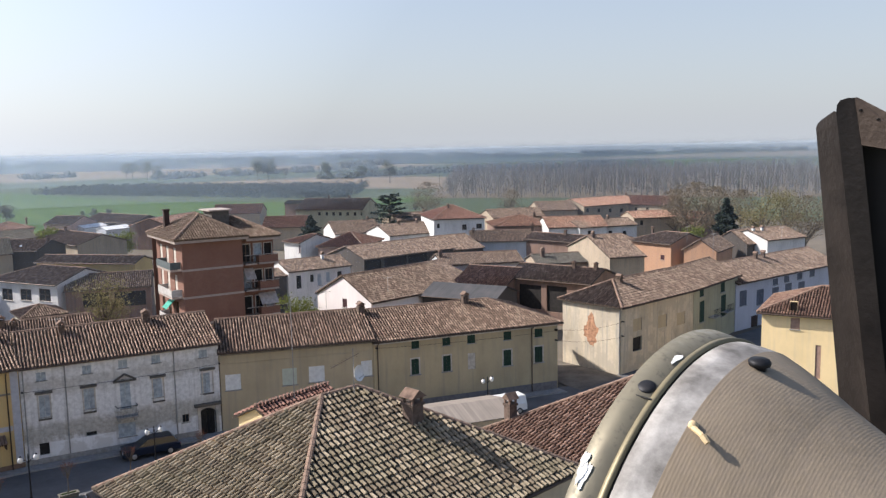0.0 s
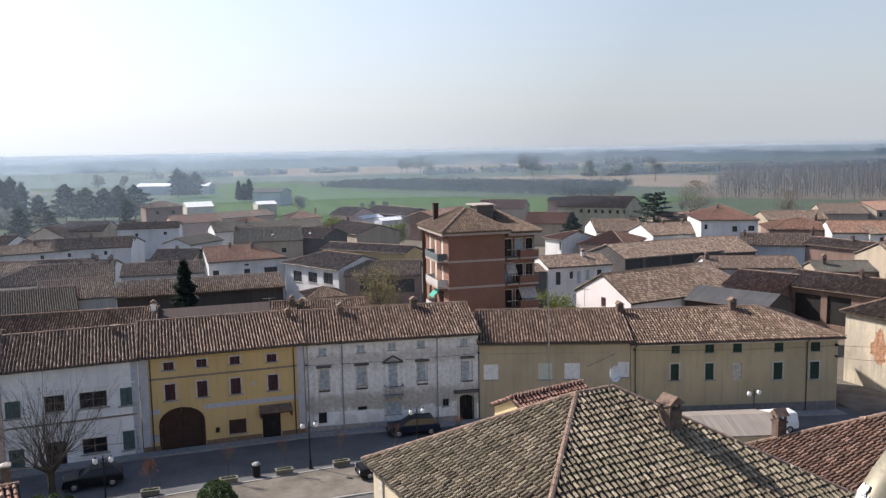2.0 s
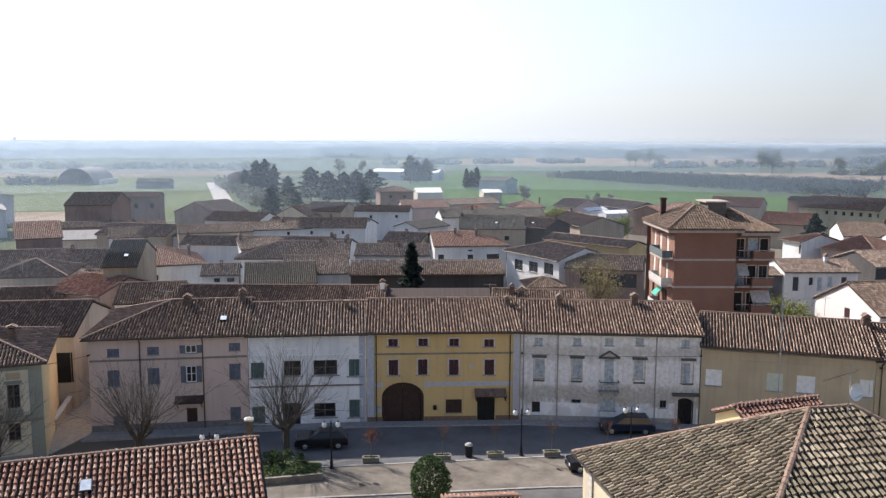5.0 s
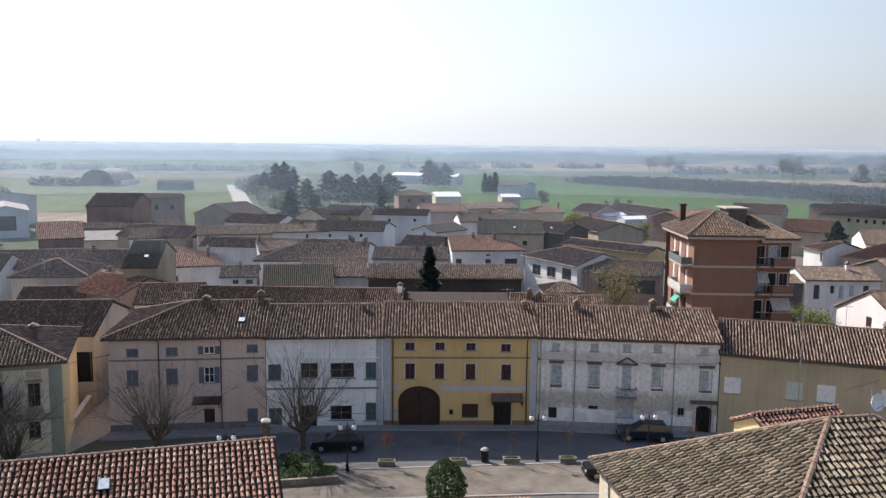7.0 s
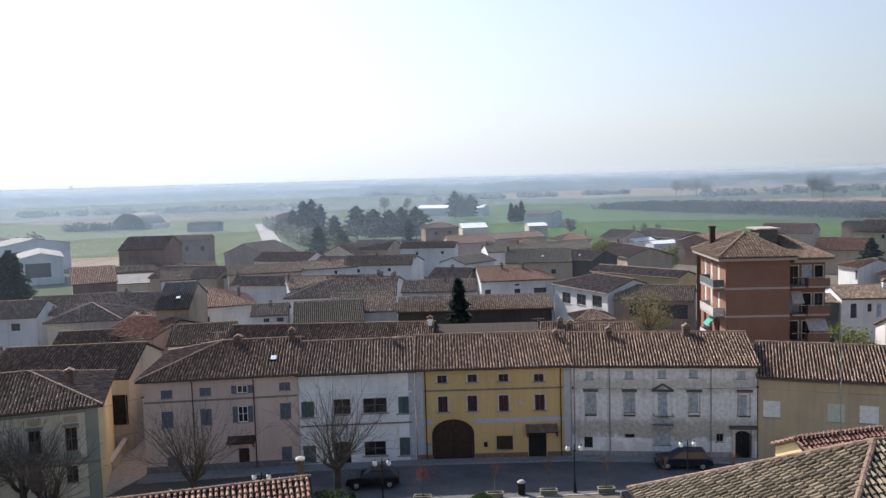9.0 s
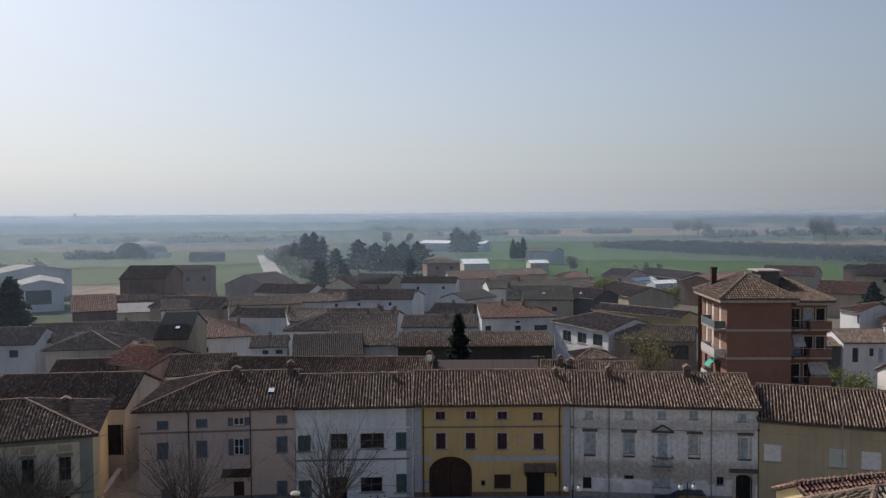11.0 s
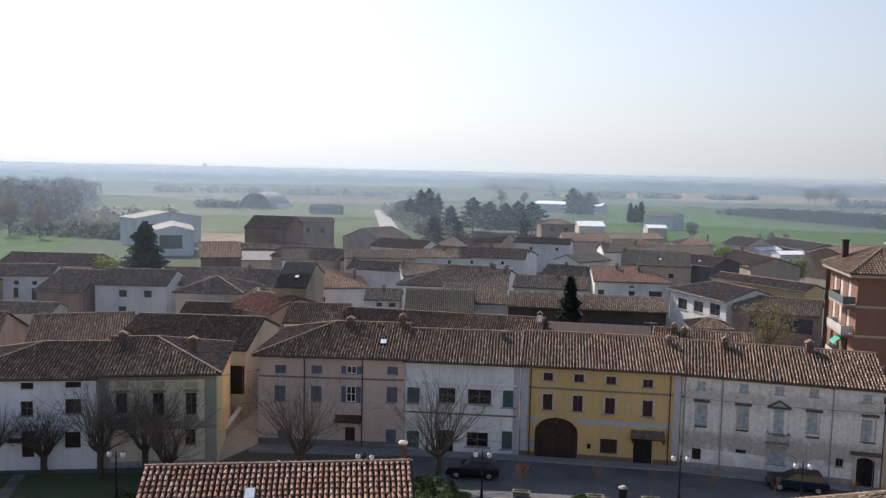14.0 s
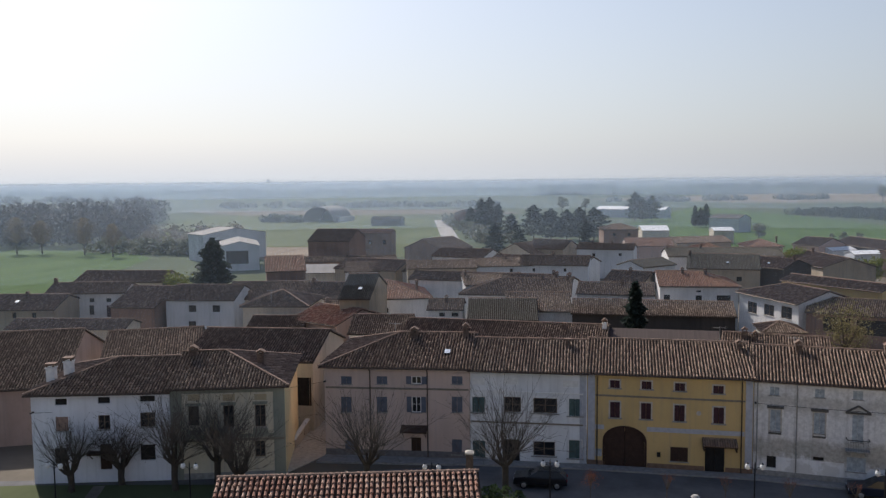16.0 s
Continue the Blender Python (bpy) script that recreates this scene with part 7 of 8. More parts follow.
for i in range(N):
    a0, a1 = math.pi * i / N, math.pi * (i + 1) / N
    hb.hull8([(-11, -11 * math.cos(a0), 9.5 * math.sin(a0)), (14, -11 * math.cos(a0), 9.5 * math.sin(a0)), (14, -11 * math.cos(a1), 9.5 * math.sin(a1)), (-11, -11 * math.cos(a1), 9.5 * math.sin(a1)),
              (-11, -10.7 * math.cos(a0), 9.2 * math.sin(a0)), (14, -10.7 * math.cos(a0), 9.2 * math.sin(a0)), (14, -10.7 * math.cos(a1), 9.2 * math.sin(a1)), (-11, -10.7 * math.cos(a1), 9.2 * math.sin(a1))])
part("vault", hb, SHEETS["pale"], hg)
part("end_wall", Build().prism([(13.5, -10.6 * math.cos(math.pi * i / 16), 9.1 * math.sin(math.pi * i / 16)) for i in range(17)], (0.3, 0, 0)), SHEETS["dark"], hg)
part("side_wall", Build().box(-6, 14, -12.5, -11.1, 0, 3.0), WHITEW, hg)


# ---- dressings of the street row ----
def trim(house_ob, name, x0, x1, z0, z1, mat, out=0.05, label=""):
    wall = [c for c in house_ob.children if c.name.startswith("wall")][0]
    return part(name, Build().box(x0, x1, -out, 0.0, z0, z1), mat, wall, label)


def downpipe(house_ob, x, z1, mat=None):
    part("downpipe", Build().tube((x, -0.1, 0.1), (x, -0.1, z1 - 0.3), 0.05, k=8).tube((x, -0.1, z1 - 0.3), (x, -0.5, z1 - 0.08), 0.05, k=8), mat or GUTTER, house_ob)


BLUEBAND = simple("pale_blue_plaster_band", (0.42, 0.43, 0.46), 0.9, var=0.12)
PLINTH = simple("brown_plinth", (0.20, 0.13, 0.09), 0.9)
LINE = simple("dark_moulding", (0.22, 0.19, 0.15), 0.9)
trim(yellow_house, "string_course", 0.7, 13.0, 6.28, 6.42, LINE, 0.09)
trim(yellow_house, "band", 0.7, 1.45, 3.35, 3.75, BLUEBAND, 0.02)
trim(yellow_house, "band", 5.05, 13.0, 3.35, 3.75, BLUEBAND, 0.02)
trim(yellow_house, "corner_strip", 0.05, 0.65, 0.6, 8.2, BLUEBAND, 0.03)
trim(yellow_house, "corner_strip", 13.05, 13.62, 0.6, 8.2, BLUEBAND, 0.03)
for a_, b_ in ((0.02, 1.4), (5.1, 9.8), (11.5, 13.64)):
    trim(yellow_house, "plinth", a_, b_, 0.0, 0.58, PLINTH, 0.06)
downpipe(yellow_house, 0.85, 8.2)
downpipe(yellow_house, 12.75, 8.2)
cn = Build().hull8([(9.6, -1.0, 2.55), (12.4, -1.0, 2.55), (12.4, -0.02, 2.95), (9.6, -0.02, 2.95), (9.6, -1.0, 2.62), (12.4, -1.0, 2.62), (12.4, -0.02, 3.05), (9.6, -0.02, 3.05)])
cn.box(9.65, 9.75, -0.95, -0.02, 2.2, 2.55).box(12.25, 12.35, -0.95, -0.02, 2.2, 2.55)
can = part("canopy", cn, BROWNP, yellow_house, "brown tiled door canopy")
for i in range(14):
    x = 9.7 + i * 0.2
    part("canopy_tile", Build().tube((x, -1.02, 2.66), (x, -0.04, 3.08), 0.09, k=6), RIDGE, can)
part("letter_box", Build().box(5.9, 6.2, -0.12, 0.0, 1.2, 1.6), IRON, yellow_house)
part("meter_cupboard", Build().box(0.7, 1.25, -0.06, 0.0, 0.95, 1.6), PALEGREY, yellow_house)
part("wall_plaque", Build().tube((9.3, -0.04, 5.15), (9.3, 0.0, 5.15), 0.2, k=14), PALESTONE, yellow_house)
HOODM = simple("dark_hood_stone", (0.11, 0.10, 0.09), 0.95)
# the shabby house: hoods, pediment, balcony, portal
for x in (1.65, 5.0, 10.5, 14.7):
    h = trim(shabby_house, "hood", x - 0.65, x + 0.65, 5.96, 6.14, HOODM, 0.26)
    trim(shabby_house, "sill", x - 0.5, x + 0.5, 3.76, 3.88, HOODM, 0.14)
    part("hood_moulding", Build().box(x - 0.55, x + 0.55, -0.14, 0.0, 5.86, 5.98), PALESTONE, h)
    trim(shabby_house, "surround", x - 0.52, x - 0.4, 3.9, 5.86, PALESTONE, 0.05)
    trim(shabby_house, "surround", x + 0.4, x + 0.52, 3.9, 5.86, PALESTONE, 0.05)
pd = Build()
for a_, b_ in (((6.95, 6.1), (7.83, 6.65)), ((8.71, 6.1), (7.83, 6.65))):
    pd.tube((a_[0], -0.15, a_[1]), (b_[0], -0.15, b_[1]), 0.09, k=6)
pd.box(6.9, 8.76, -0.22, 0.0, 5.98, 6.1)
part("pediment", pd, HOODM, shabby_house)
bal = part("balcony", Build().box(6.95, 8.7, -0.75, 0.0, 2.95, 3.1).box(7.1, 7.3, -0.5, 0.0, 2.65, 2.95).box(8.35, 8.55, -0.5, 0.0, 2.65, 2.95), STONE, shabby_house)
rl = Build().box(6.98, 8.67, -0.74, -0.70, 3.95, 4.0).box(6.98, 7.02, -0.7, 0.0, 3.95, 4.0).box(8.63, 8.67, -0.7, 0.0, 3.95, 4.0)
for i in range(15):
    x = 7.0 + i * 1.65 / 14
    rl.tube((x, -0.72, 3.1), (x, -0.72, 3.95), 0.012, k=4)
part("railing", rl, IRON, bal)
trim(shabby_house, "cornice", 0.0, 15.7, 8.0, 8.2, PALESTONE, 0.18)
trim(shabby_house, "plinth", 0.02, 13.7, 0.0, 0.62, STONE, 0.05)
trim(shabby_house, "portal_jamb", 13.68, 13.92, 0.0, 2.75, PALESTONE, 0.14)
trim(shabby_house, "portal_jamb", 15.28, 15.52, 0.0, 2.75, PALESTONE, 0.14)
trim(shabby_house, "portal_cornice", 13.4, 15.72, 2.78, 3.0, HOODM, 0.45)
LIME = plaster((0.78, 0.77, 0.76), 0.4, (0.6, 0.58, 0.55))
trim(shabby_house, "whitewash", 1.8, 6.9, 0.62, 1.8, LIME, 0.012, "patchy fresh whitewash")
trim(shabby_house, "whitewash", 8.5, 12.2, 0.62, 1.55, LIME, 0.012, "patchy fresh whitewash")
downpipe(shabby_house, 0.25, 8.2, STONE)
downpipe(shabby_house, 11.9, 8.2, STONE)
downpipe(shabby_house, 3.3, 8.2, STONE)
trim(greywhite_house, "string_course", 0.1, 9.9, 6.3, 6.42, WHITEP, 0.1)
trim(greywhite_house, "string_course", 0.1, 9.9, 3.55, 3.68, LINE, 0.1)
trim(greywhite_house, "corner_strip", 9.6, 10.15, 0.0, 8.2, BLUEBAND, 0.03)
trim(pink_house, "string_course", 0.1, 13.1, 6.35, 6.5, LINE, 0.09)
trim(pink_house, "plinth", 0.02, 13.15, 0.0, 0.75, simple("grey_plinth", (0.17, 0.16, 0.16), 0.9), 0.06)
downpipe(pink_house, 4.2, 8.3)
downpipe(pink_house, 9.4, 8.3)
pc = part("canopy", Build().hull8([(7.0, -0.9, 2.6), (9.4, -0.9, 2.6), (9.4, 0.0, 3.0), (7.0, 0.0, 3.0), (7.0, -0.9, 2.7), (9.4, -0.9, 2.7), (9.4, 0.0, 3.1), (7.0, 0.0, 3.1)]), BROWNP, pink_house, "dark wooden door canopy")
part("bracket", Build().tube((7.2, -0.8, 2.6), (7.2, 0.0, 2.0), 0.04, k=5).tube((9.2, -0.8, 2.6), (9.2, 0.0, 2.0), 0.04, k=5), BROWNP, pc)
# yellow paint on the lane side, with warm bounced light put into it
part("warmlit_side_plaster", Build().box(9.46, 9.475, 0.05, 11.4, 0.3, 7.85), PALEYELLOW, cream_house, "yellow plaster brightened as by bounced light")
trim(cream_house, "string_course", 0.1, 9.4, 3.3, 3.5, LINE, 0.1)
trim(cream_house, "plinth", 0.02, 9.44, 0.0, 0.6, STONE, 0.05)
pb = part("door_canopy", Build().box(4.6, 7.0, -0.8, 0.0, 2.6, 2.75), BROWNP, whiteleft_house)
part("bracket", Build().tube((4.8, -0.7, 2.6), (4.8, 0, 2.1), 0.04, k=5).tube((6.8, -0.7, 2.6), (6.8, 0, 2.1), 0.04, k=5), BROWNP, pb)
trim(tan_house, "cornice", 0.1, 13.7, 7.05, 7.25, LINE, 0.14)
trim(tan_house, "string_course", 0.1, 13.7, 6.2, 6.28, TAN, 0.05)
trim(ochre_house, "cornice", 0.1, 19.5, 6.8, 7.05, PALESTONE, 0.2)
trim(ochre_house, "plinth", 0.1, 19.5, 0.0, 1.0, simple("grey_plinth", (0.17, 0.16, 0.16), 0.9), 0.05)
downpipe(ochre_house, 0.4, 7.05)
downpipe(ochre_house, 16.6, 7.05)
# a patch of bare brick where plaster fell off the corner house, and its pipes
pt = Build()
out = []
for i in range(60):
    w = 2 * math.pi * i / 60
    out.append((-0.012, 4.0 + math.cos(w) * (1.0 if math.sin(w) < 0.2 else 0.62) * (1 + 0.30 * noise.noise((math.cos(w) * 1.3, math.sin(w) * 1.3, 7)) + 0.35 * noise.noise((math.cos(w) * 4, math.sin(w) * 4, 5))), 4.6 + math.sin(w) * 1.85 * (1 + 0.25 * noise.noise((math.cos(w), math.sin(w), 2)) + 0.2 * noise.noise((math.cos(w) * 5, math.sin(w) * 5, 1)))))
pt.prism(out, (0.02, 0, 0))
part("bare_brick_patch", pt, simple("bare_brick", (0.40, 0.22, 0.13), 0.95, var=0.5, scale=3.0), corner_house, "patch of exposed orange brick")
part("downpipe", Build().tube((-0.1, 0.15, 0), (-0.1, 0.15, 7.2), 0.07, k=8), STONE, corner_house)
for x in (5.5, 9.5):
    bb = part("balcony", Build().box(x - 1.1, x + 1.1, -0.8, 0.0, 3.3, 3.42), STONE, corner_house_b)
    rr = Build().box(x - 1.1, x + 1.1, -0.8, -0.76, 4.3, 4.35)
    for i in range(13):
        xx = x - 1.08 + i * 0.18
        rr.tube((xx, -0.78, 3.42), (xx, -0.78, 4.3), 0.012, k=4)
    part("railing", rr, IRON, bb)

# ---- things on the near roof ----
chimney(hip_house_near, 10.97, 4.9, 11.75, 0.85, 1.5)
mast = thing("television_aerial", pose(17.9, 35.0, 13.3), "thin television aerial mast with cross bars on the roof", "aerial")
part("mast", Build().tube((0, 0, -0.4), (0, 0, 2.2), 0.025, k=5), STONE, mast)
ba = Build().tube((-1.2, 0, 1.4), (0.3, 0, 1.9), 0.015, k=4)
for i in range(7):
    x = -1.1 + i * 0.2
    ba.tube((x, -0.2, 1.45 + i * 0.06), (x, 0.2, 1.45 + i * 0.06), 0.006, k=4)
part("bars", ba, GUTTER, mast)
dish = part("satellite_dish", moved(Build().lathe([(0.0, 0.0), (0.2, 0.03), (0.34, 0.1), (0.4, 0.16)], (0, 0, 0), 16), pose(0.15, -0.05, 0.95, 80, 0, 25)), WHITEP, mast, "white satellite dish")
part("dish_arm", Build().tube((0.15, -0.05, 0.6), (0.3, -0.5, 0.95), 0.015, k=4), STONE, dish)
m2 = thing("tall_mast", pose(19.0, 44.95, 10.3), "tall thin aerial mast", "aerial")
part("mast", Build().tube((0, 0, -1.0), (0, 0, 6.0), 0.03, k=5), STONE, m2)
part("guy_ring", Build().tube((0, 0, 3.0), (0, 0, 3.1), 0.05, k=6), STONE, m2)
part("tip", Build().tube((-0.3, 0, 5.8), (0.3, 0, 5.8), 0.012, k=4), STONE, m2)

# ---- bell tower, bell and frame ----
TOWERB = simple("tower_brick", (0.33, 0.2, 0.14), 0.95, var=0.3)
tw = thing("bell_tower", pose(0, 0, 0), "brick bell tower with open bell stage", "tower")
part("shaft", Build().box(-3, 3, -4.2, 1.9, 0, 23.2), TOWERB, tw)
part("floor_slab", Build().box(-3.15, 3.15, -4.35, 2.05, 23.2, 23.4), STONE, tw)
BRONZE = simple("dark_weathered_bronze", (0.085, 0.082, 0.075), 0.7, 0.0, var=0.35, scale=6)
axis_m = look((1.0648, 0.8614, 24.2799), (1.1844, 0.3769, 24.2484))


def ribbed_mat():
    m, nt, b = nodes_of("grey_ribbed_bronze", 0.8, 0.1)
    n = noise_node(nt, 5, 6)
    f = noise_node(nt, 60, 4)
    c = ramp(nt, n, [(0.3, (0.24, 0.19, 0.13)), (0.7, (0.34, 0.275, 0.195))])
    c = mix(nt, ramp(nt, f, [(0.35, (0.4,) * 3), (0.6, (0, 0, 0))]), c, (0.26, 0.21, 0.16))
    nt.links.new(c, b.inputs["Base Color"])
    bump(nt, b, f, 0.3, 0.003)
    return m


def lime_mat():
    m, nt, b = nodes_of("bronze_with_white_droppings", 0.75)
    n = noise_node(nt, 7, 8, rough=0.68)
    c = ramp(nt, n, [(0.36, (0.09, 0.083, 0.075)), (0.5, (0.22, 0.21, 0.195)), (0.66, (0.40, 0.385, 0.36))])
    nt.links.new(c, b.inputs["Base Color"])
    bump(nt, b, noise_node(nt, 90, 4), 0.2, 0.002)
    return m


def strip_mat():
    m, nt, b = nodes_of("olive_grey_bronze_strip", 0.42, 0.35)
    n = noise_node(nt, 4, 6)
    f = noise_node(nt, 70, 5)
    c = ramp(nt, n, [(0.35, (0.13, 0.118, 0.088)), (0.65, (0.27, 0.24, 0.165))])
    c = mix(nt, ramp(nt, f, [(0.58, (0, 0, 0)), (0.7, (0.5,) * 3)]), c, (0.06, 0.06, 0.055))
    nt.links.new(c, b.inputs["Base Color"])
    nt.links.new(ramp(nt, f, [(0.3, (0.35,) * 3), (0.7, (0.6,) * 3)]), b.inputs["Roughness"])
    return m


bell = thing("church_bell", axis_m, "grey-brown bronze church bell with ribbed waist and white droppings", "bell")
# the axis runs along -z of this frame, from the mouth to the crown


def turned(prof, k=96):
    return Build().lathe([(r, -s) for s, r in prof], k=k)


part("lip", turned([(-0.052, 0.36), (-0.053, 0.405), (-0.050, 0.4105), (-0.025, 0.407), (-0.004, 0.401), (0.0, 0.396)]), strip_mat(), bell, "olive-grey bronze lip band", smooth=True)
part("rim_bead", turned([(-0.0085, 0.400), (-0.008, 0.4045), (-0.001, 0.4055), (0.001, 0.404), (0.0015, 0.396)]), simple("yellow_bronze", (0.21, 0.18, 0.11), 0.5, 0.4), bell, smooth=True)
part("joint", turned([(0.001, 0.3985), (0.0045, 0.3985), (0.005, 0.395)]), simple("black_joint", (0.02, 0.018, 0.015), 0.9), bell)
part("sound_bow", turned([(0.0045, 0.396), (0.006, 0.4005), (0.03, 0.399), (0.0585, 0.3950)]), lime_mat(), bell, "band white with droppings", smooth=True)
ribs = []
for i in range(340):
    s = 0.0585 + i * 0.001
    w_ = s - 0.0585
    ribs.append((s, 0.3950 - 0.42 * w_ - 0.09 * min(1.0, w_ / 0.12) * w_ + 0.0001 * math.sin(i * math.pi / 2.25)))
part("waist", turned(ribs, 160), ribbed_mat(), bell, smooth=True)
part("crown", turned([(0.397, 0.222), (0.43, 0.16), (0.44, 0.0)]), BRONZE, bell)
part("headstock", Build().tube((0, 0, -0.43), (0, 0, -0.62), 0.09, 0.07, 12), IRON, bell)


def on_bell(s, a, r):
    """A frame on the bell's skin: x along the axis, z outwards."""
    o = Vector((math.cos(radians(a)), math.sin(radians(a)), 0))
    x = Vector((0, 0, -1))
    y = o.cross(x)
    q = o * r + x * s
    return Matrix(((x.x, y.x, o.x, q.x), (x.y, y.y, o.y, q.y), (x.z, y.z, o.z, q.z), (0, 0, 0, 1)))


part("bolt", moved(Build().lathe([(0.014, -0.003), (0.014, 0.002), (0.0115, 0.0045), (0.006, 0.0058), (0.0, 0.006)], k=16), on_bell(-0.0235, 64.7, 0.404)), IRON, bell, smooth=True)
part("clapper_stop", moved(Build().lathe([(0.010, -0.004), (0.011, 0.006), (0.0165, 0.008), (0.0172, 0.013), (0.0145, 0.017), (0.0, 0.0185)], k=18), on_bell(0.079, 87.5, 0.382)), IRON, bell, "dark iron stud", smooth=True)
WHITEDROP = simple("dried_white_dropping", (0.72, 0.72, 0.70), 0.8, var=0.2, scale=60)
rd = random.Random(5)
for (s, a, r, lx, ly, n) in ((-0.0163, 76.1, 0.4053, 0.005, 0.014, 1), (-0.045, 43.5, 0.4098, 0.005, 0.016, 2), (-0.036, 41.0, 0.4087, 0.006, 0.020, 1)):
    for i in range(n):
        bl = Build()
        ring = []
        for j in range(18):
            t_ = j / 18 * 2 * math.pi
            k_ = 1 + 0.25 * math.sin(3 * t_ + i) + rd.uniform(-0.15, 0.15)
            ring.append((lx * k_ * math.cos(t_) + 0.004 * i, ly * k_ * math.sin(t_) - 0.016 * i, 0.0))
        bl.prism(ring[::-1], (0, 0, 0.0012))
        part("dropping", moved(bl, on_bell(s, a, r)), WHITEDROP, bell, "dried white dropping")
seam = Build().box(-0.05, -0.003, -0.0009, 0.0009, -0.002, 0.0012)
part("seam", moved(seam, on_bell(0.0, 61.5, 0.406)), simple("seam_dark", (0.03, 0.03, 0.028), 0.9), bell)
fr = thing("bell_stand", pose(0, 0, 23.4), "dark steel bell stand fixed on the tower floor", "bell stand")
part("beam", Build().box(0.55, 0.7, 0.05, 1.6, 0.35, 0.5), IRON, fr)
part("stand", Build().box(0.57, 0.68, 0.1, 0.2, 0, 0.35).box(0.57, 0.68, 1.4, 1.5, 0, 0.35), IRON, fr)
part("yoke", Build().box(0.55, 1.2, 0.0, 0.3, 0.5, 0.62), WOODBEAM, fr)
# the dark upright at the opening's edge: a steel plate and a weathered board behind it
up_ = thing("frame_upright", pose(0, 0, 0), "dark weathered upright of the bell frame", "frame post")
POSTD = simple("dark_brown_painted_steel", (0.026, 0.021, 0.018), 0.42, 0.25, var=0.45, scale=9)
POSTE = simple("rusty_brown_steel", (0.055, 0.040, 0.031), 0.5, 0.2, var=0.4, scale=12)
part("side_plate", Build().prism([(1.657, 1.047, 25.025), (1.654, 1.042, 25.034), (1.649, 1.031, 25.042), (1.623, 0.987, 25.058), (1.618, 0.977, 25.056), (1.673, 0.88, 24.248), (1.703, 0.97, 24.208)], (0.085, 0.053, -0.004)), POSTD, up_)
part("front_edge", Build().prism([(1.613, 0.976, 25.053), (1.613, 0.975, 25.07), (1.616, 0.97, 25.079), (1.623, 0.958, 25.083), (1.63, 0.947, 25.083), (1.638, 0.933, 24.989), (1.683, 0.85, 24.256), (1.666, 0.881, 24.249)], (0.07, 0.042, -0.003)), POSTD, up_)
part("flange", Build().prism([(1.625, 0.945, 25.083), (1.628, 0.94, 25.083), (1.65, 0.814, 25.009), (1.651, 0.812, 24.966), (1.633, 0.931, 24.988)], (0.03, 0.019, -0.002)), POSTE, up_, "rust-brown flange")
# near-black web: the recess's shade is put into its colour
part("web", Build().prism([(1.675, 0.958, 24.995), (1.705, 0.839, 24.97), (1.734, 0.776, 24.269), (1.72, 0.875, 24.237)], (0.05, 0.03, -0.003)), simple("recess_shade_steel", (0.02, 0.017, 0.015), 0.7), up_)
for i in range(5):
    part("rivet", Build().lathe([(0.004, -0.002), (0.004, 0.001), (0.0, 0.003)], (1.6285 + i * 0.006, 0.934 - i * 0.033, 25.058 - i * 0.019), 8), POSTD, up_)
part("foot", Build().box(1.15, 1.75, 0.45, 1.2, 23.4, 24.2), IRON, up_)
STRAW = simple("straw_clay", (0.55, 0.42, 0.24), 0.9)
lump = part("straw_lump", moved(Build().lathe([(0.0065, -0.002), (0.008, 0.003), (0.005, 0.008), (0.0, 0.010)], k=9), on_bell(0.064, 59.5, 0.390)), STRAW, bell, "straw-coloured mud lump", smooth=True)
part("straw_end", moved(Build().tube((0, 0, 0.004), (0.020, -0.012, 0.008), 0.0045, 0.0035, 7).tube((0.020, -0.012, 0.008), (0.029, -0.018, 0.004), 0.005, 0.004, 7), on_bell(0.066, 59.0, 0.389)), STRAW, lump)


# ---- aerials and poles about the town, eaves dentils on the near house ----
def aerial(x, y, z, h):
    r = thing("roof_aerial", pose(x, y, z), "thin metal television aerial on a roof", "aerial", "roof aerials")
    part("mast", Build().tube((0, 0, -0.5), (0, 0, h), 0.03, k=5), STONE, r)
    ba = Build().tube((-0.7, 0, h - 0.15), (0.7, 0, h - 0.15), 0.018, k=4)
    for i in range(6):
        ba.tube((-0.6 + i * 0.24, -0.35, h - 0.15), (-0.6 + i * 0.24, 0.35, h - 0.15), 0.012, k=4)
    part("bars", ba, STONE, r)


aerial(118.9, 99.5, 7.5, 2.6)
aerial(115.5, 91.1, 7.0, 2.7)
aerial(130.4, 88.2, 7.5, 2.5)
aerial(44.8, 94.5, 5.5, 1.8)
aerial(53.2, 93.4, 6.5, 1.9)
aerial(5.7, 92.0, 8.0, 1.2)
aerial(12.5, 87.6, 8.0, 1.2)
aerial(-26.4, 79.2, 9.5, 1.2)
aerial(-55.0, 108.5, 8.0, 1.5)
for i in range(34):
    part("dentil", Build().box(-0.14, 0.0, 0.3 + i * 0.44, 0.5 + i * 0.44, 8.42, 8.66), PALESTONE, hip_house_near)
part("cornice", Build().box(-0.2, 0.0, 0.0, 14.98, 8.66, 8.82), PALESTONE, hip_house_near)
for i in range(4):
    part("pilaster", Build().box(-0.08, 0.0, 1.0 + i * 4.2, 1.5 + i * 4.2, 0.0, 8.4), PALESTONE, hip_house_near)

# grey-green painted bands and corner strips of the cream house
GREYGREEN = plaster((0.27, 0.275, 0.225), 0.4)
trim(cream_house, "corner_strip", 0.02, 0.95, 0.0, 7.88, GREYGREEN, 0.075)
trim(cream_house, "corner_strip", 8.5, 9.44, 0.0, 7.88, GREYGREEN, 0.075)
trim(cream_house, "frieze", 0.96, 8.49, 7.42, 7.88, GREYGREEN, 0.055)
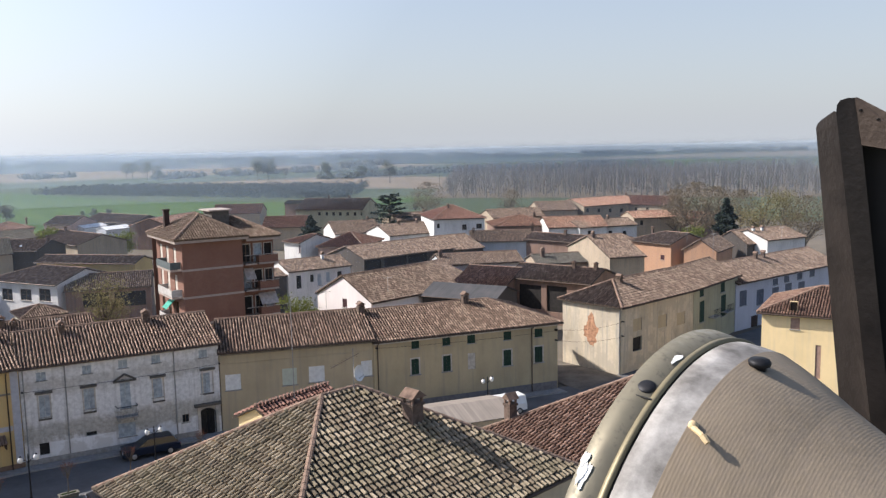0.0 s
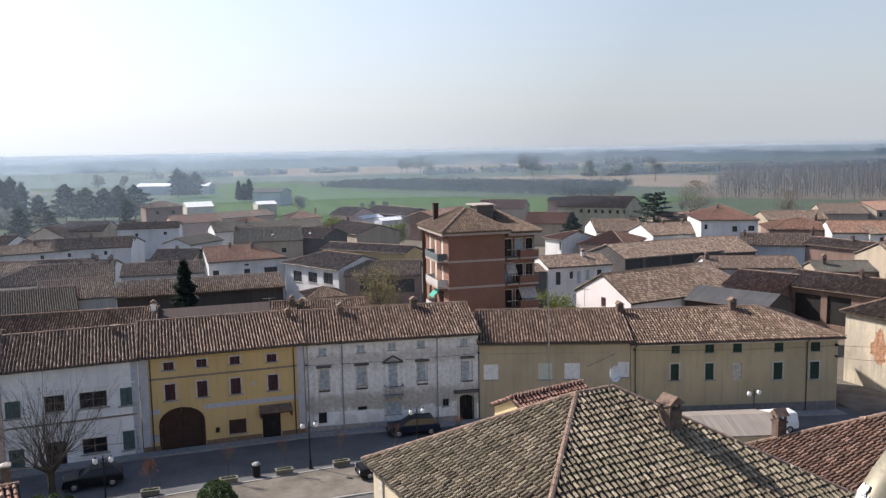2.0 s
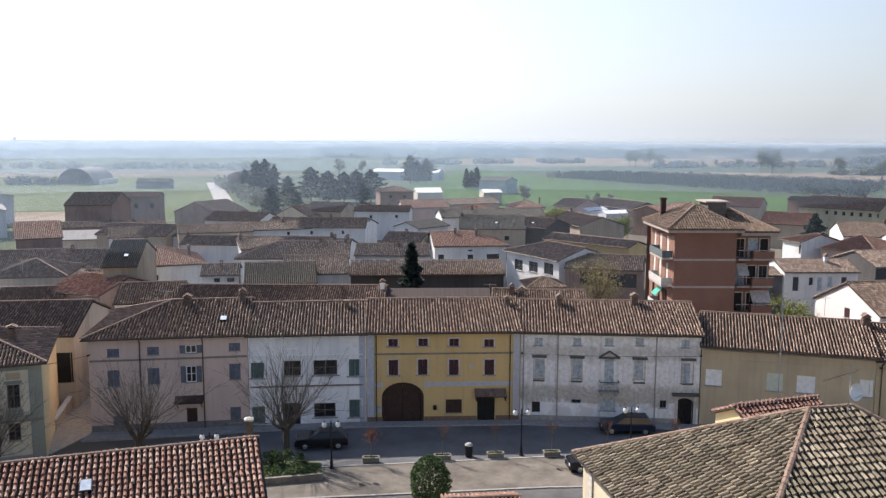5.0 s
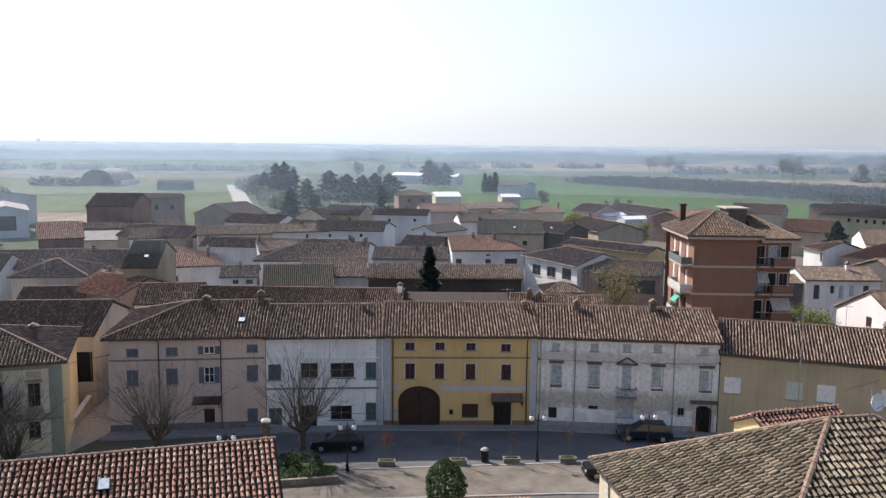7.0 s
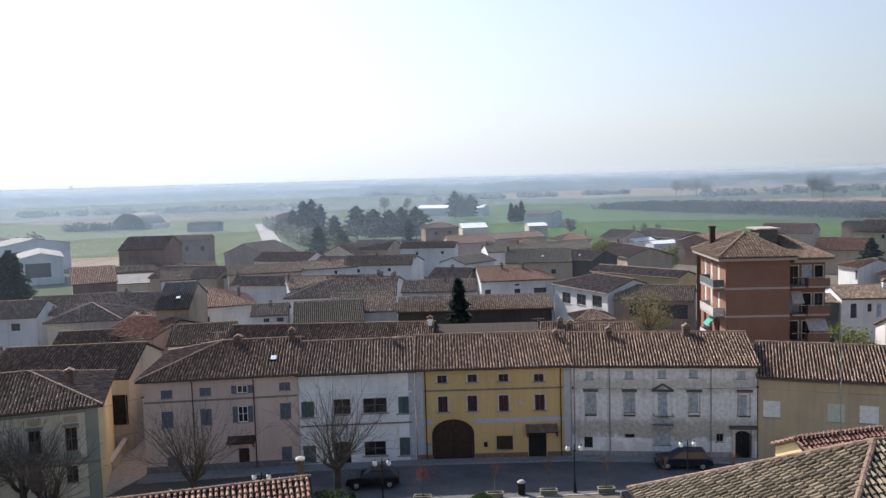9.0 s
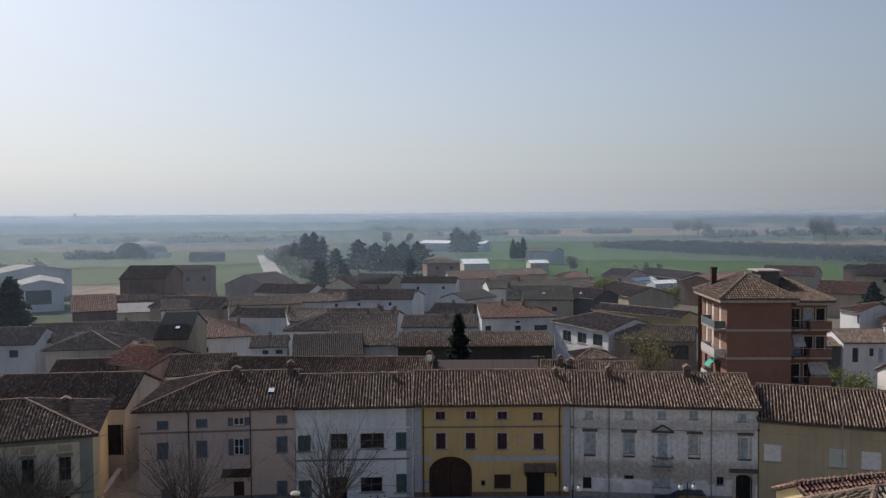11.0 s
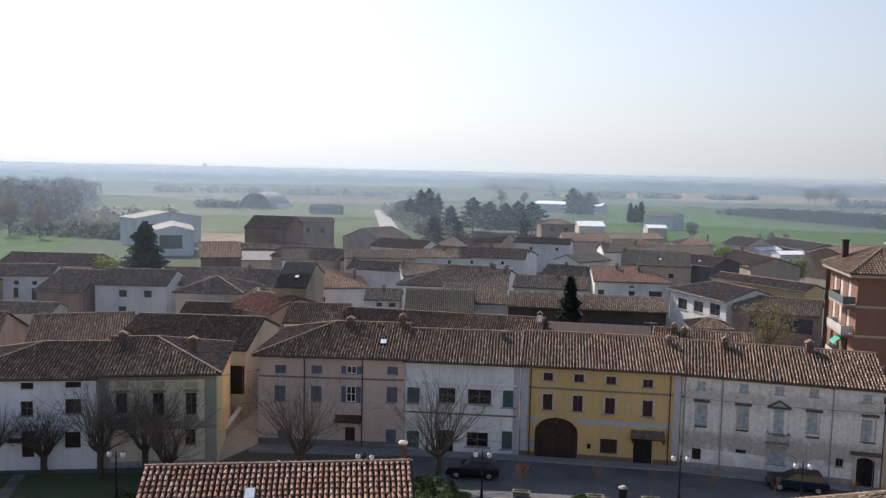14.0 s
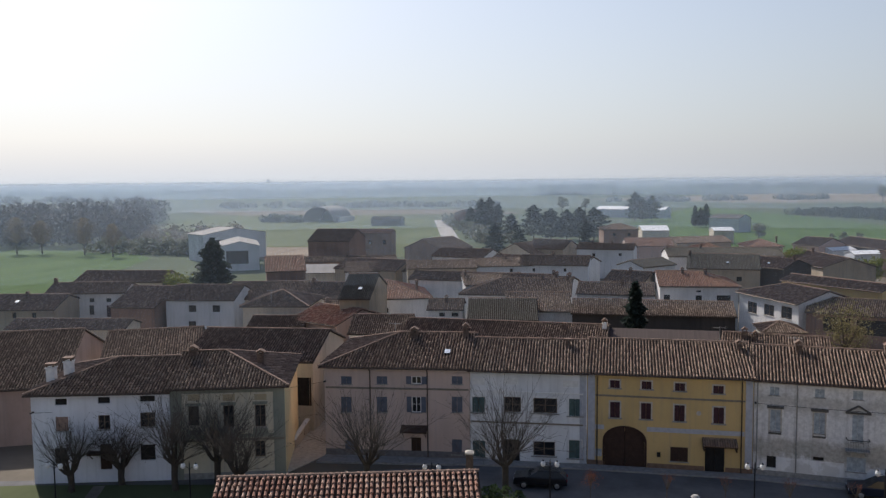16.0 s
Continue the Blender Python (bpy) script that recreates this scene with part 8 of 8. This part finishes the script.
trim(cream_house, "belt_course", 0.96, 8.49, 3.55, 3.85, GREYGREEN, 0.07)
for wx_ in (1.89, 4.78, 7.40):
    trim(cream_house, "window_apron", wx_ - 0.62, wx_ + 0.62, 3.86, 4.3, GREYGREEN, 0.045)
    trim(cream_house, "window_head", wx_ - 0.62, wx_ + 0.62, 6.36, 6.6, GREYGREEN, 0.09)

# ---- overhead cables ----
def cable(p, q, sag=0.35):
    p, q = Vector(p), Vector(q)
    r = thing("overhead_cable", Matrix.Translation(p), "thin dark overhead cable strung between houses", "cable", "overhead cables")
    bd = Build()
    side = (q - p).cross(Vector((0, 0, 1))).normalized() * 0.014
    up = Vector((0, 0, 0.014))
    for i in range(13):
        f = i / 12
        c = (q - p) * f + Vector((0, 0, -4 * sag * f * (1 - f)))
        bd.v += [tuple(c + side), tuple(c + up), tuple(c - side), tuple(c - up)]
        if i:
            n = 4 * (i - 1)
            bd.f += [(n + j, n + (j + 1) % 4, n + 4 + (j + 1) % 4, n + 4 + j) for j in range(4)]
    part("wire", bd, IRON, r)
    for e in (Vector((0, 0, 0)), q - p):
        part("bracket", Build().box(e.x - 0.05, e.x + 0.05, e.y - 0.05, e.y + 0.35, e.z - 0.06, e.z + 0.06), IRON, r)


cable((55.2, 62.5, 6.4), (64.5, 62.3, 6.0))
cable((55.2, 62.5, 5.3), (64.5, 62.3, 4.4))
cable((-50.4, 55.9, 6.2), (-29.6, 68.3, 7.0), 0.5)
cable((36.6, 66.6, 6.5), (55.2, 62.6, 6.3), 0.15)
cable((7.4, 72.0, 6.3), (23.0, 70.8, 6.4), 0.12)

# ---- trees ----
pollard((-46.2, 55.2), 5.7, 1.00)
pollard((-43.2, 57.6), 5.6, 1.00)
pollard((-38.1, 57.5), 8.4, 1.10)
pollard((-35.3, 59.3), 7.9, 1.10)
pollard((-23.2, 61.8), 7.6, 1.25)
pollard((-12.1, 63.4), 8.5, 1.35)
pollard((-32.4, 57.5), 7.1, 1.10)
round_bush((-0.6, 55.5), 3.2, 1.30)
conifer((-83.6, 380.6), 16.1, 0.45)
conifer((-79.9, 381.4), 16.6, 0.40)
conifer((-75.9, 382.3), 14.1, 0.30)
conifer((-54.6, 269.1), 10.5, 0.50)
conifer((-59.8, 328.4), 11.2, 0.60)
conifer((-54.0, 349.0), 14.0, 0.70)
conifer((-45.6, 340.6), 12.8, 0.70)
conifer((-39.3, 341.8), 12.3, 0.70)
conifer((-33.9, 339.6), 13.4, 0.60)
conifer((-28.2, 340.7), 13.4, 0.70)
conifer((-27.8, 300.9), 10.3, 0.35)
conifer((-51.9, 301.8), 6.8, 0.60)
conifer((-95.5, 409.3), 11.2, 0.50)
conifer((-17.5, 497.8), 16.9, 0.50)
conifer((-13.4, 498.9), 13.8, 0.50)
conifer((-8.0, 500.4), 14.6, 0.55)
conifer((14.1, 435.1), 10.9, 0.25)
conifer((19.5, 436.3), 11.8, 0.28)
conifer((16.8, 435.7), 9.8, 0.30)
conifer((-3.7, 108.5), 11.6, 0.17)
conifer((-96.9, 163.5), 12.6, 0.40)
conifer((-76.6, 128.9), 14.7, 0.40)
cedar((107.3, 186.3), 13.4, 1.00)
conifer((78.8, 172.9), 10.1, 0.40)
conifer((142.9, 109.5), 13.3, 0.25)
conifer((-99.2, 167.9), 11.1, 0.45)
bare_tree((140.1, 219.0), 14.4, 1.30)
bare_tree((167.5, 211.7), 10.9, 1.20)
bare_tree((154.4, 127.2), 15.9, 1.20)
bare_tree((163.0, 140.1), 13.5, 1.00)
bare_tree((165.1, 129.8), 14.4, 1.00)
bare_tree((184.7, 137.1), 12.6, 1.00)
bare_tree((159.9, 102.6), 13.5, 1.20)
bare_tree((-181.4, 242.2), 11.5, 0.70)
bare_tree((-224.6, 246.6), 13.2, 0.80)
bare_tree((-215.0, 248.0), 12.1, 0.80)
bare_tree((-196.0, 246.4), 13.2, 0.90)
spring_tree((43.0, 195.3), 8.0, 1.10)
spring_tree((-90.9, 137.7), 8.5, 1.30)
spring_tree((29.5, 207.9), 9.1, 0.90)
spring_tree((114.6, 125.5), 7.7, 1.30)
spring_tree((44.6, 102.8), 5.9, 1.30)
spring_tree((142.6, 117.9), 7.8, 1.20)
field_tree((270.6, 676.5), 19.9, 1.30)
field_tree((260.3, 673.3), 18.1, 1.00)
field_tree((288.9, 682.3), 11.0, 1.00)
field_tree((301.9, 626.6), 15.5, 0.90)
field_tree((274.2, 762.6), 12.3, 1.00)
field_tree((267.2, 803.4), 9.2, 1.00)
field_tree((197.9, 841.5), 17.5, 1.10)
field_tree((204.3, 810.8), 18.5, 1.10)
field_tree((198.0, 749.2), 15.1, 0.90)
field_tree((200.7, 878.7), 15.3, 0.90)
field_tree((300.4, 519.9), 16.6, 0.90)
field_tree((288.4, 540.4), 14.4, 0.90)
field_tree((-73.1, 607.3), 13.2, 1.00)
field_tree((-57.0, 612.7), 11.6, 0.90)
field_tree((-302.7, 683.7), 9.3, 1.00)
field_tree((33.9, 333.8), 7.7, 1.00)
field_tree((167.7, 270.9), 4.2, 1.00)
field_tree((64.4, 339.3), 4.6, 1.00)
field_tree((70.3, 340.4), 4.2, 1.00)
field_tree((62.8, 351.4), 3.1, 1.20)
field_tree((36.1, 356.5), 6.5, 1.00)
olive_tree((21.1, 108.0), 10.4, 1.00)
olive_tree((154.9, 110.0), 15.6, 1.20)
olive_tree((162.0, 108.6), 14.4, 1.10)
